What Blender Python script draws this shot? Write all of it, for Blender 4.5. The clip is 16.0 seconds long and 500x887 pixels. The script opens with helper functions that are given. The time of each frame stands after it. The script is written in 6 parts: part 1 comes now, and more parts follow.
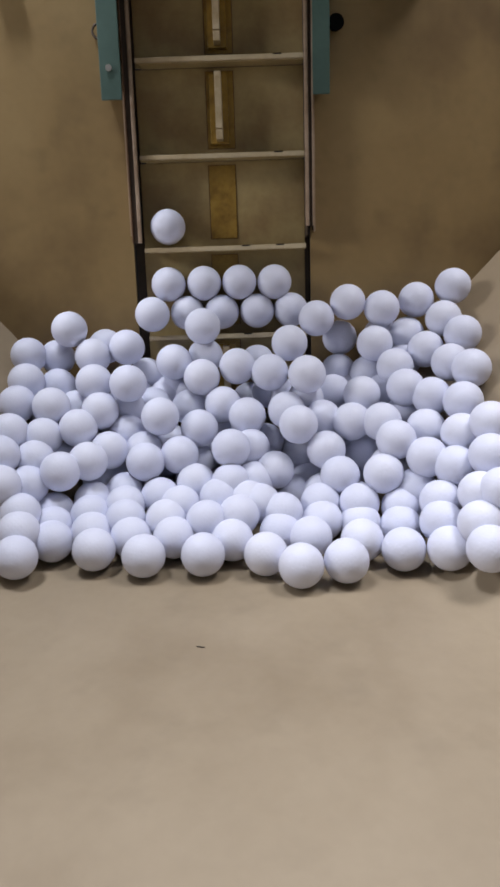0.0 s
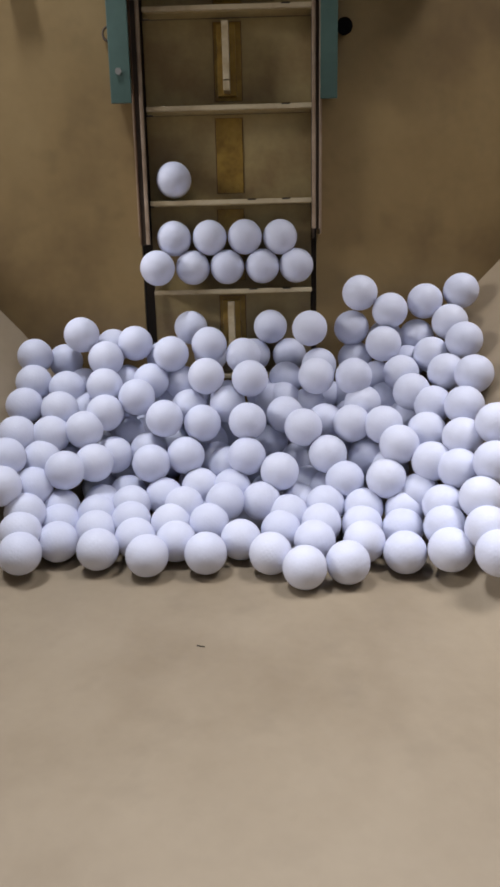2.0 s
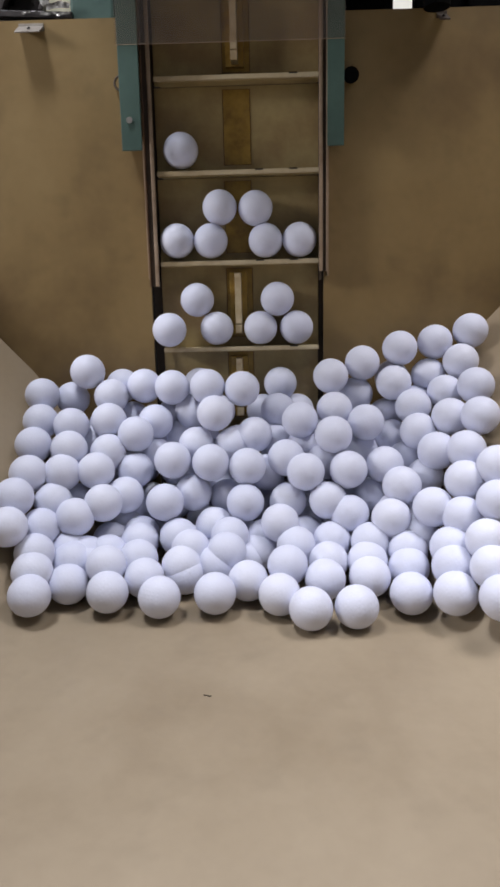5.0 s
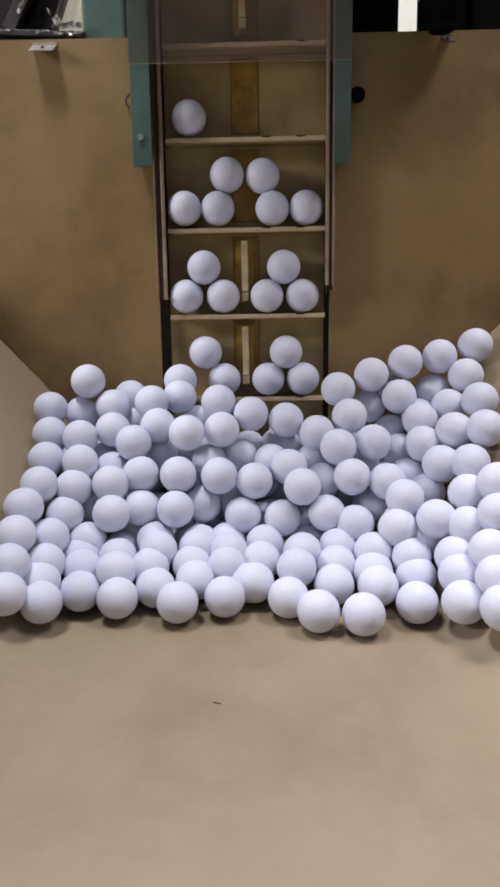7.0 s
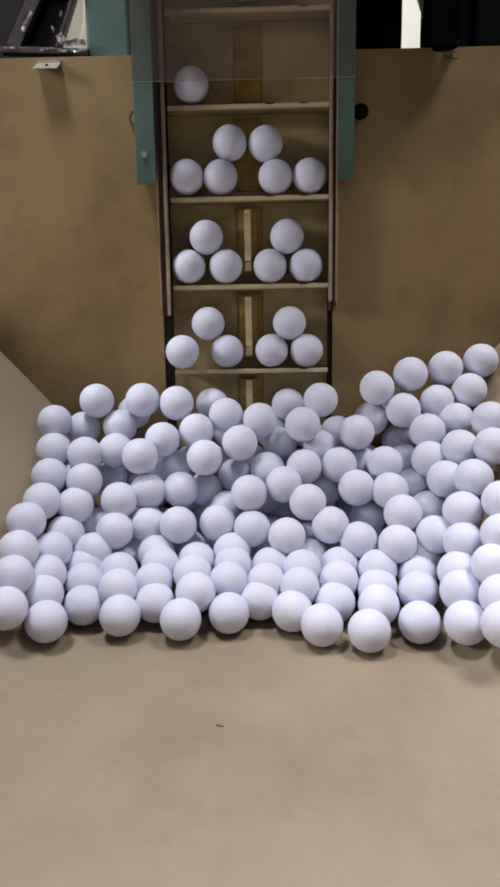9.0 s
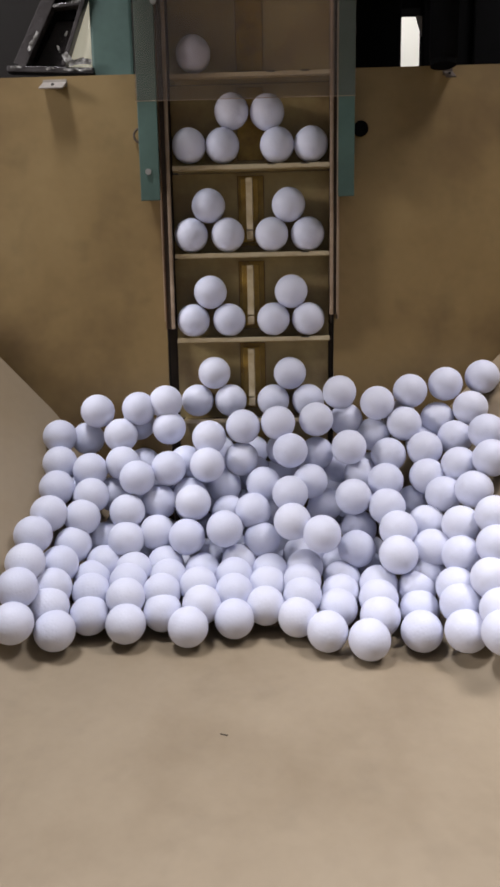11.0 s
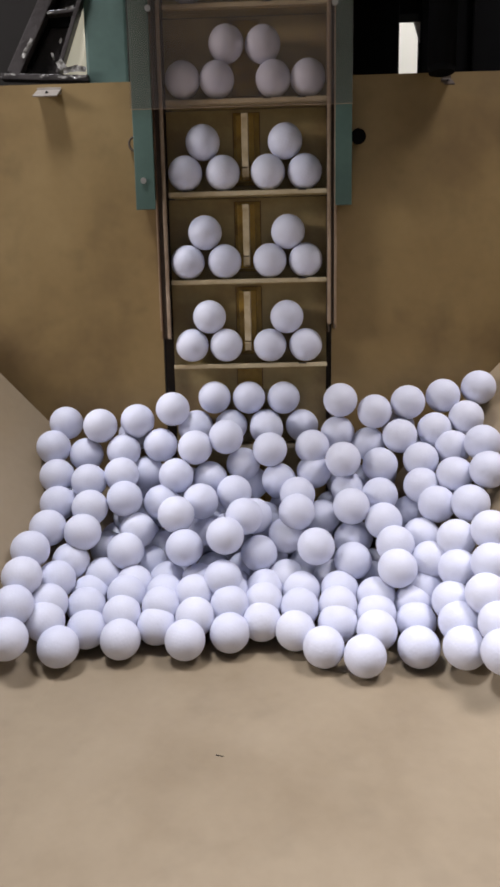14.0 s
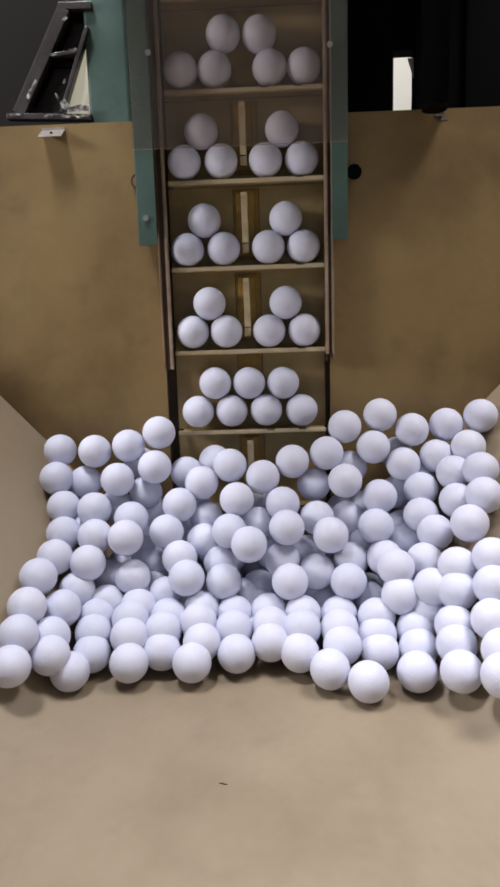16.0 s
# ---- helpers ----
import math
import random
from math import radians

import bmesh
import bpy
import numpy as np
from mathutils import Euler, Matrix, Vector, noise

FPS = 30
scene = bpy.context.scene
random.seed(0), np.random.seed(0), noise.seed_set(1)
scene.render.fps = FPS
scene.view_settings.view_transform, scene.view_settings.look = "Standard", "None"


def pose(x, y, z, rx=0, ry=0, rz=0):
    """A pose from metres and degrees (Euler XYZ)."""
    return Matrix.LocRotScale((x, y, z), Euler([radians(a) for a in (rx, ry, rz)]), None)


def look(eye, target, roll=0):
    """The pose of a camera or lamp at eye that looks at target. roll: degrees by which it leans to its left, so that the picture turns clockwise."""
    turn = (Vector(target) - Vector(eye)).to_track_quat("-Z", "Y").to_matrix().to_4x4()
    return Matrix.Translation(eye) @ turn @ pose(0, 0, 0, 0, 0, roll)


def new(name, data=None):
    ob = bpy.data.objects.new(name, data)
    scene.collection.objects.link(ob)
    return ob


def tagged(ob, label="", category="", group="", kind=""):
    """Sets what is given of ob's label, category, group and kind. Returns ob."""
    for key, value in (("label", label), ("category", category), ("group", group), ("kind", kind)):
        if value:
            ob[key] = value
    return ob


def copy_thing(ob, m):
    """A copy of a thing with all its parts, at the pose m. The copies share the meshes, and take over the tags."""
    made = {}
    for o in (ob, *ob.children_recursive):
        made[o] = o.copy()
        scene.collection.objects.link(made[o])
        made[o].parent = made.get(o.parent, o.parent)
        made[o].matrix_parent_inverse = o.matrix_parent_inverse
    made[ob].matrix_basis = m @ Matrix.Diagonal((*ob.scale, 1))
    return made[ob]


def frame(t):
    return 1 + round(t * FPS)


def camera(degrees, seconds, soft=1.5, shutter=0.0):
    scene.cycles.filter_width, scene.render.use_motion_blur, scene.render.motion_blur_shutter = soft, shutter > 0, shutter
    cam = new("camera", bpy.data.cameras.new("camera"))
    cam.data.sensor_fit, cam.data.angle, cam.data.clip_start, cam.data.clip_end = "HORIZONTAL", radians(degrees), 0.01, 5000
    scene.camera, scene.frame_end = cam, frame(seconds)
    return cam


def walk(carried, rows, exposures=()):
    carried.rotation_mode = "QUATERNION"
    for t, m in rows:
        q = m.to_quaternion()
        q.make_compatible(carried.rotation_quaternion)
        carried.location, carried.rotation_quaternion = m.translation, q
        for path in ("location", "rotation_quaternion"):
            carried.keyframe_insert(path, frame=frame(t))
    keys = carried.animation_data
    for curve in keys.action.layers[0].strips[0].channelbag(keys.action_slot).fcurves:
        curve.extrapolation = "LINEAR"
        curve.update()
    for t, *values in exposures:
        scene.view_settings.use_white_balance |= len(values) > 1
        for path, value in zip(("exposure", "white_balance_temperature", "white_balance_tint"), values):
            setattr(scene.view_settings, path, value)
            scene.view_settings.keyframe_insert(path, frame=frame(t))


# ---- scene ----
cam = camera(40, 16.0, soft=3.0)
PATH = [
    (0, look((0.0000, 0.0000, 0.4652), (0.0000, 0.6784, 0.0413), -1.90)),
    (0.5, look((0.0022, 0.0052, 0.4750), (0.0019, 0.6741, 0.0362), -1.49)),
    (1, look((0.0026, 0.0037, 0.4861), (-0.0051, 0.6769, 0.0539), -1.65)),
    (1.5, look((0.0041, -0.0009, 0.4833), (-0.0046, 0.6695, 0.0468), -1.65)),
    (2, look((0.0075, -0.0037, 0.4847), (-0.0044, 0.6674, 0.0495), -1.75)),
    (2.5, look((0.0074, -0.0060, 0.4865), (-0.0051, 0.6763, 0.0690), -2.10)),
    (3, look((0.0056, -0.0005, 0.4910), (-0.0048, 0.6842, 0.0774), -1.96)),
    (3.5, look((0.0040, 0.0058, 0.4964), (-0.0061, 0.6903, 0.0825), -1.78)),
    (4, look((0.0093, 0.0095, 0.5026), (-0.0067, 0.6906, 0.0833), -1.83)),
    (6.5, look((0.0061, -0.0031, 0.5184), (-0.0163, 0.6811, 0.1044), -2.03)),
    (7, look((-0.0023, -0.0042, 0.5176), (-0.0196, 0.6843, 0.1106), -1.49)),
    (7.5, look((-0.0037, -0.0011, 0.5269), (-0.0233, 0.6879, 0.1210), -1.37)),
    (8, look((-0.0050, 0.0019, 0.5306), (-0.0237, 0.6930, 0.1280), -1.35)),
    (8.5, look((-0.0017, 0.0049, 0.5281), (-0.0235, 0.6963, 0.1261), -1.57)),
    (9, look((-0.0005, 0.0044, 0.5304), (-0.0231, 0.6950, 0.1273), -1.69)),
    (11.5, look((-0.0005, -0.0031, 0.5478), (-0.0260, 0.6909, 0.1506), -1.94)),
    (12, look((-0.0021, -0.0005, 0.5441), (-0.0261, 0.6958, 0.1508), -1.85)),
    (12.5, look((-0.0053, 0.0062, 0.5417), (-0.0264, 0.7027, 0.1486), -1.76)),
    (13, look((-0.0028, 0.0138, 0.5426), (-0.0252, 0.7084, 0.1463), -1.90)),
    (13.5, look((-0.0029, 0.0165, 0.5437), (-0.0232, 0.7097, 0.1449), -1.78)),
    (14, look((0.0036, 0.0127, 0.5555), (-0.0220, 0.7044, 0.1544), -2.05)),
    (14.5, look((0.0033, 0.0046, 0.5549), (-0.0220, 0.7005, 0.1611), -2.10)),
    (15, look((0.0033, 0.0003, 0.5604), (-0.0214, 0.6971, 0.1683), -2.24)),
    (15.5, look((0.0021, 0.0010, 0.5608), (-0.0248, 0.6986, 0.1701), -2.36)),
    (16, look((0.0102, 0.0094, 0.5956), (-0.0215, 0.7021, 0.1967), -2.81)),
]
walk(cam, PATH, [(0, -0.05, 6520, 10), (4, -0.04, 6530, 10), (6.5, -0.02, 6730, 11.5), (9, -0.01, 6750, 12), (12.5, 0.09, 6750, 12), (16, 0.12, 6770, 12.5)])

# ---------------------------------------------------------------- light
world = bpy.data.worlds.new("world")
scene.world = world
world.use_nodes = True
world.node_tree.nodes["Background"].inputs[0].default_value = (0.75, 0.78, 0.85, 1)
world.node_tree.nodes["Background"].inputs[1].default_value = 0.02


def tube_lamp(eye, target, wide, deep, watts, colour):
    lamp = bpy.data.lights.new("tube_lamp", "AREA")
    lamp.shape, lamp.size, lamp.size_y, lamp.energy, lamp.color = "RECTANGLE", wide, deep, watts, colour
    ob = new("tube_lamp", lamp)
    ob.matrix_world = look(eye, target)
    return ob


tube_lamp((-0.55, 1.02, 2.2), (0.0, 0.60, 0.1), 0.4, 0.25, 33, (0.92, 0.94, 1.02))
tube_lamp((0.90, 1.10, 2.05), (0.1, 0.50, 0.1), 0.8, 0.5, 37, (0.96, 0.95, 1.0))
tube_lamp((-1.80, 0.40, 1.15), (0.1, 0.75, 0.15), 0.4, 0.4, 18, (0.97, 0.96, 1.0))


# ---------------------------------------------------------------- materials
def material(name, colour, rough=0.5, metal=0.0, tones=(), scale=8.0, fine=120.0, grain=0.06, bump=0.15, relief=0.0008, stretch=(1, 1, 1), spots=0.0):
    """Principled paint with blotches (two tones mixed by large noise), fine grain and a fine bump."""
    m = bpy.data.materials.new(name)
    m.use_nodes = True
    nt = m.node_tree
    b = nt.nodes["Principled BSDF"]
    co = nt.nodes.new("ShaderNodeTexCoord")
    mp = nt.nodes.new("ShaderNodeMapping")
    mp.inputs["Scale"].default_value = stretch
    nt.links.new(co.outputs["Object"], mp.inputs[0])
    big = nt.nodes.new("ShaderNodeTexNoise")
    big.inputs["Scale"].default_value, big.inputs["Detail"].default_value, big.inputs["Roughness"].default_value = scale, 5, 0.6
    small = nt.nodes.new("ShaderNodeTexNoise")
    small.inputs["Scale"].default_value, small.inputs["Detail"].default_value = fine, 3
    for n in (big, small):
        nt.links.new(mp.outputs[0], n.inputs[0])
    ramp = nt.nodes.new("ShaderNodeValToRGB")
    cols = [colour, *tones] or [colour]
    ramp.color_ramp.elements[0].position, ramp.color_ramp.elements[1].position = 0.35, 0.68
    ramp.color_ramp.elements[0].color = (*cols[-1], 1)
    ramp.color_ramp.elements[1].color = (*cols[0], 1)
    if len(cols) == 3:
        ramp.color_ramp.elements.new(0.52).color = (*cols[1], 1)
    nt.links.new(big.outputs[0], ramp.inputs[0])
    hsv = nt.nodes.new("ShaderNodeHueSaturation")
    mul = nt.nodes.new("ShaderNodeMapRange")
    mul.inputs["To Min"].default_value, mul.inputs["To Max"].default_value = 1 - grain * 2, 1 + grain * 2
    nt.links.new(small.outputs[0], mul.inputs[0])
    nt.links.new(mul.outputs[0], hsv.inputs["Value"])
    nt.links.new(ramp.outputs[0], hsv.inputs["Color"])
    last = hsv
    if spots:
        blot = nt.nodes.new("ShaderNodeTexNoise")
        blot.inputs["Scale"].default_value, blot.inputs["Detail"].default_value = 22, 3
        nt.links.new(mp.outputs[0], blot.inputs[0])
        cut = nt.nodes.new("ShaderNodeMapRange")
        cut.inputs["From Min"].default_value, cut.inputs["From Max"].default_value = 0.56, 0.76
        cut.inputs["To Min"].default_value, cut.inputs["To Max"].default_value = 1.0, 1.0 - spots
        nt.links.new(blot.outputs[0], cut.inputs[0])
        last = nt.nodes.new("ShaderNodeHueSaturation")
        nt.links.new(hsv.outputs[0], last.inputs["Color"])
        nt.links.new(cut.outputs[0], last.inputs["Value"])
    nt.links.new(last.outputs[0], b.inputs["Base Color"])
    rr = nt.nodes.new("ShaderNodeMapRange")
    rr.inputs["To Min"].default_value, rr.inputs["To Max"].default_value = max(rough - 0.12, 0.05), min(rough + 0.12, 1)
    nt.links.new(big.outputs[0], rr.inputs[0])
    nt.links.new(rr.outputs[0], b.inputs["Roughness"])
    b.inputs["Metallic"].default_value = metal
    bp = nt.nodes.new("ShaderNodeBump")
    bp.inputs["Strength"].default_value, bp.inputs["Distance"].default_value = bump, relief
    nt.links.new(small.outputs[0], bp.inputs["Height"])
    nt.links.new(bp.outputs[0], b.inputs["Normal"])
    return m


def ball_material():
    m = bpy.data.materials.new("golf_ball_white")
    m.use_nodes = True
    nt = m.node_tree
    b = nt.nodes["Principled BSDF"]
    b.inputs["Roughness"].default_value = 0.55
    co = nt.nodes.new("ShaderNodeTexCoord")
    info = nt.nodes.new("ShaderNodeObjectInfo")
    ramp = nt.nodes.new("ShaderNodeValToRGB")
    ramp.color_ramp.elements[0].color = (0.645, 0.67, 0.81, 1)
    ramp.color_ramp.elements[1].color = (0.70, 0.72, 0.84, 1)
    nt.links.new(info.outputs["Random"], ramp.inputs[0])
    dirt = nt.nodes.new("ShaderNodeTexNoise")
    dirt.inputs["Scale"].default_value, dirt.inputs["Detail"].default_value = 60, 4
    nt.links.new(co.outputs["Object"], dirt.inputs[0])
    mr = nt.nodes.new("ShaderNodeMapRange")
    mr.inputs["To Min"].default_value, mr.inputs["To Max"].default_value = 0.94, 1.03
    nt.links.new(dirt.outputs[0], mr.inputs[0])
    hsv = nt.nodes.new("ShaderNodeHueSaturation")
    nt.links.new(ramp.outputs[0], hsv.inputs["Color"])
    nt.links.new(mr.outputs[0], hsv.inputs["Value"])
    nt.links.new(hsv.outputs[0], b.inputs["Base Color"])
    vor = nt.nodes.new("ShaderNodeTexVoronoi")
    vor.inputs["Scale"].default_value, vor.inputs["Randomness"].default_value = 250, 0.25
    nt.links.new(co.outputs["Object"], vor.inputs["Vector"])
    dimple = nt.nodes.new("ShaderNodeMapRange")
    dimple.inputs["From Min"].default_value, dimple.inputs["From Max"].default_value = 0.1, 0.5
    nt.links.new(vor.outputs["Distance"], dimple.inputs[0])
    bp = nt.nodes.new("ShaderNodeBump")
    bp.inputs["Strength"].default_value, bp.inputs["Distance"].default_value = 0.30, 0.0004
    nt.links.new(dimple.outputs[0], bp.inputs["Height"])
    nt.links.new(bp.outputs[0], b.inputs["Normal"])
    return m


def glass_material():
    m = bpy.data.materials.new("clear_acrylic")
    m.use_nodes = True
    nt = m.node_tree
    nt.nodes.remove(nt.nodes["Principled BSDF"])
    clear = nt.nodes.new("ShaderNodeBsdfTransparent")
    clear.inputs[0].default_value = (0.92, 0.89, 0.87, 1)
    gloss = nt.nodes.new("ShaderNodeBsdfGlossy")
    gloss.inputs["Roughness"].default_value = 0.25
    mix = nt.nodes.new("ShaderNodeMixShader")
    haze = nt.nodes.new("ShaderNodeTexNoise")
    haze.inputs["Scale"].default_value = 18
    amount = nt.nodes.new("ShaderNodeMapRange")
    amount.inputs["To Min"].default_value, amount.inputs["To Max"].default_value = 0.03, 0.08
    nt.links.new(haze.outputs[0], amount.inputs[0])
    nt.links.new(amount.outputs[0], mix.inputs[0])
    nt.links.new(clear.outputs[0], mix.inputs[1])
    nt.links.new(gloss.outputs[0], mix.inputs[2])
    dust = nt.nodes.new("ShaderNodeBsdfDiffuse")
    dust.inputs[0].default_value = (0.55, 0.46, 0.40, 1)
    dusty = nt.nodes.new("ShaderNodeMixShader")
    dusty.inputs[0].default_value = 0.02
    nt.links.new(mix.outputs[0], dusty.inputs[1])
    nt.links.new(dust.outputs[0], dusty.inputs[2])
    nt.links.new(dusty.outputs[0], nt.nodes["Material Output"].inputs[0])
    return m


# self-lit colour for the two backdrops, which are no lamps
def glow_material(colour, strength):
    m = bpy.data.materials.new("backdrop_glow")
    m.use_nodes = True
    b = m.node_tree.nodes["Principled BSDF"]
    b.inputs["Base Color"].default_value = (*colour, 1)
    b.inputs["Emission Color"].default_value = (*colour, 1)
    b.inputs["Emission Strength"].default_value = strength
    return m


BALL = ball_material()
FLOOR_TAN = material("worn_tan_floor", (0.305, 0.246, 0.170), 0.5, tones=((0.285, 0.228, 0.156), (0.245, 0.192, 0.128)), scale=6, fine=90, grain=0.03, spots=0.11)
WALL_TAN = material("worn_tan_wall", (0.272, 0.187, 0.078), 0.42, tones=((0.225, 0.150, 0.060), (0.135, 0.085, 0.034)), scale=3.4, fine=90, grain=0.03, spots=0.15)
SIDE_TAN = material("tan_side_panel", (0.31, 0.248, 0.17), 0.5, tones=((0.30, 0.232, 0.15),), scale=6, fine=90, grain=0.03)
BELT_CREAM = material("stained_cream_plate", (0.46, 0.365, 0.175), 0.45, tones=((0.39, 0.30, 0.135), (0.25, 0.165, 0.072)), scale=7, fine=150, grain=0.05)
TAPE_EDGE = material("dark_tape_edge", (0.17, 0.09, 0.025), 0.5, tones=((0.10, 0.05, 0.018),), scale=50, fine=200)
LIP_CREAM = material("worn_cream_lip", (0.55, 0.47, 0.31), 0.45, tones=((0.50, 0.41, 0.26), (0.40, 0.31, 0.18)), scale=16, fine=200, grain=0.06)
TAPE = material("amber_tape", (0.42, 0.27, 0.05), 0.35, tones=((0.34, 0.21, 0.035), (0.22, 0.125, 0.02)), scale=40, fine=200, grain=0.06)
DIVIDER = material("wooden_divider", (0.56, 0.47, 0.31), 0.5, tones=((0.38, 0.29, 0.16),), scale=60, fine=200)
RAIL = material("brown_steel_rail", (0.45, 0.34, 0.245), 0.4, 0.2, tones=((0.30, 0.21, 0.14),), scale=30, fine=200)
RUST = material("rusty_brown_steel", (0.20, 0.115, 0.06), 0.6, 0.1, tones=((0.12, 0.06, 0.03),), scale=40, fine=200)
GREEN = material("teal_green_paint", (0.066, 0.122, 0.102), 0.5, tones=((0.056, 0.105, 0.087), (0.044, 0.083, 0.069)), scale=12, fine=150, grain=0.05)
STEEL = material("zinc_steel", (0.55, 0.53, 0.50), 0.35, 0.8, tones=((0.42, 0.40, 0.37),), scale=60, fine=300)
# for chips and marks, and as painted darkness of the interior and holes
DARK = material("shade_and_chip_brown", (0.014, 0.010, 0.008), 0.8, tones=((0.009, 0.007, 0.005),), scale=6, fine=60)
# black parts, and the shade on post, cross bar and slots put into colour
BLACK = material("black_plastic_and_shade", (0.0035, 0.0035, 0.004), 0.8, tones=((0.002, 0.002, 0.002),), scale=20, fine=200)
ROOM = material("pale_room_paint", (0.60, 0.60, 0.59), 0.8, tones=((0.55, 0.55, 0.54),), scale=2, fine=40)
FILM = material("film_and_glints", (0.62, 0.61, 0.58), 0.18, 0.2, tones=((0.30, 0.29, 0.27), (0.06, 0.055, 0.05)), scale=160, fine=500)
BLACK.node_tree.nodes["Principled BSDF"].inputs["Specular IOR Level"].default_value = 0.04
WRAP = material("dark_grey_plastic", (0.050, 0.043, 0.042), 0.35, tones=((0.032, 0.027, 0.026),), scale=30, fine=200, bump=0.4, relief=0.002)
CLIP = material("dull_zinc", (0.34, 0.31, 0.27), 0.5, 0.3, tones=((0.26, 0.23, 0.20),), scale=60, fine=300)
GLASS = glass_material()
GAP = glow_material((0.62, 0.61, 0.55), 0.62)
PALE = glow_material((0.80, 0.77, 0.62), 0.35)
# dark steel, also the painted shade of rail gaps and the right clip
SHADE = material("dark_steel_and_shade", (0.07, 0.045, 0.028), 0.6, tones=((0.045, 0.03, 0.02),), scale=20, fine=120)


# ---------------------------------------------------------------- mesh helpers
def add_box(bm, x0, x1, y0, y1, z0, z1, bevel=0.0, m=None):
    c = bmesh.ops.create_cube(bm, size=1, matrix=(m or Matrix()) @ Matrix.Translation(((x0 + x1) / 2, (y0 + y1) / 2, (z0 + z1) / 2)) @ Matrix.Diagonal((x1 - x0, y1 - y0, z1 - z0, 1)))
    if bevel:
        edges = list({e for v in c["verts"] for e in v.link_edges})
        bmesh.ops.bevel(bm, geom=edges, offset=bevel, segments=2, profile=0.6, affect="EDGES")


def add_tube(bm, centre, axis, radius, length, segments=20, r2=None):
    turn = Vector((0, 0, 1)).rotation_difference(Vector(axis)).to_matrix().to_4x4()
    bmesh.ops.create_cone(bm, cap_ends=True, segments=segments, radius1=radius, radius2=radius if r2 is None else r2, depth=length, matrix=Matrix.Translation(centre) @ turn)


def slab(bm, corners, thick):
    """A flat polygon given thickness away from its face normal."""
    vs = [bm.verts.new(c) for c in corners]
    f = bm.faces.new(vs)
    f.normal_update()
    n = f.normal.copy()
    low = [bm.verts.new(Vector(c) - n * thick) for c in corners]
    bm.faces.new(list(reversed(low)))
    k = len(vs)
    for i in range(k):
        bm.faces.new((vs[i], low[i], low[(i + 1) % k], vs[(i + 1) % k]))


def part(name, bm, mat, parent=None, label="", smooth=False):
    bmesh.ops.recalc_face_normals(bm, faces=bm.faces)
    me = bpy.data.meshes.new(name)
    bm.to_mesh(me)
    bm.free()
    me.materials.append(mat)
    if smooth:
        for p in me.polygons:
            p.use_smooth = True
    ob = new(name, me)
    ob.parent = parent
    if label:
        ob["label"] = label
    return ob


# ---------------------------------------------------------------- the plan
R = 0.02134                      # golf ball radius
FLOOR_SLOPE = radians(14)        # the hopper floor falls towards the elevator
LEAN = radians(20)               # the elevator and the back wall lean away
BELT = Matrix(((1, 0, 0.007, -0.0225), (0, math.cos(LEAN), math.sin(LEAN), 0.791), (0, -math.sin(LEAN), math.cos(LEAN), 0), (0, 0, 0, 1)))
# in the elevator's space: x across, y into the wall, z up along the belt


def floor_z(y):
    return 0.001 - (y - 0.505) * math.tan(FLOOR_SLOPE)


def on_belt(ob):
    ob.matrix_world = BELT
    return ob


# ---------------------------------------------------------------- hopper
LEFT_BACK, RIGHT_BACK = Vector((-0.13, 0.784, -0.0686)), Vector((0.06, 0.784, -0.0686))
LEFT_UP, RIGHT_UP = Vector((-0.349, 0.84, 0.183)), Vector((0.32, 0.849, 0.208))
LEFT_FRONT, RIGHT_FRONT = Vector((-0.262, 0.464, 0.0112)), Vector((0.22, 0.43, 0.0197))


def along(a, b, k):
    return a + (b - a) * k


def hopper():
    bm = bmesh.new()
    lf, rf = along(LEFT_BACK, LEFT_FRONT, 3.3), along(RIGHT_BACK, RIGHT_FRONT, 3.0)
    slab(bm, [Vector((x, y, floor_z(y))) for x, y in ((-0.3, 0.80), (-1.0, -0.35), (1.0, -0.35), (0.3, 0.80))], 0.02)
    tagged(part("floor", bm, FLOOR_TAN), "worn tan painted sloping hopper floor", "floor", kind="structure")
    bm = bmesh.new()
    up = along(LEFT_BACK, LEFT_UP, 1.3)
    slab(bm, [LEFT_BACK, up, up + (lf - LEFT_BACK), lf], 0.012)
    tagged(part("wall_left", bm, SIDE_TAN), "tan inclined side panel of the ball hopper", "wall", kind="structure")
    bm = bmesh.new()
    up = along(RIGHT_BACK, RIGHT_UP, 1.5)
    slab(bm, [RIGHT_BACK, rf, up + (rf - RIGHT_BACK), up], 0.012)
    tagged(part("wall_right", bm, SIDE_TAN), "tan inclined side panel of the ball hopper", "wall", kind="structure")
    for back, front, top in ((LEFT_BACK, LEFT_FRONT, LEFT_UP), (RIGHT_BACK, RIGHT_FRONT, RIGHT_UP)):
        run = (front - back).normalized()
        rise = (top - back) - run * run.dot(top - back)
        flat = Vector((-back.x, 0, 0)) + Vector((-0.035, 0, 0))
        flat -= run * run.dot(flat)
        bm = bmesh.new()
        rows = []
        for i in range(34):
            k = 0.35 + i * 0.08
            c, reach = along(back, front, k), 0.06 * (k - 0.35)
            p, q = c + flat.normalized() * reach, c + rise.normalized() * reach
            up = (flat.normalized() + rise.normalized()).normalized() * 0.0012
            rows.append([bm.verts.new(p * (1 - u) ** 2 + c * 2 * u * (1 - u) + q * u * u + up * (3.6 * u * (1 - u) - 0.15)) for u in np.linspace(0, 1, 9)])
        for a, b in zip(rows, rows[1:]):
            for j in range(8):
                bm.faces.new((a[j], a[j + 1], b[j + 1], b[j]))
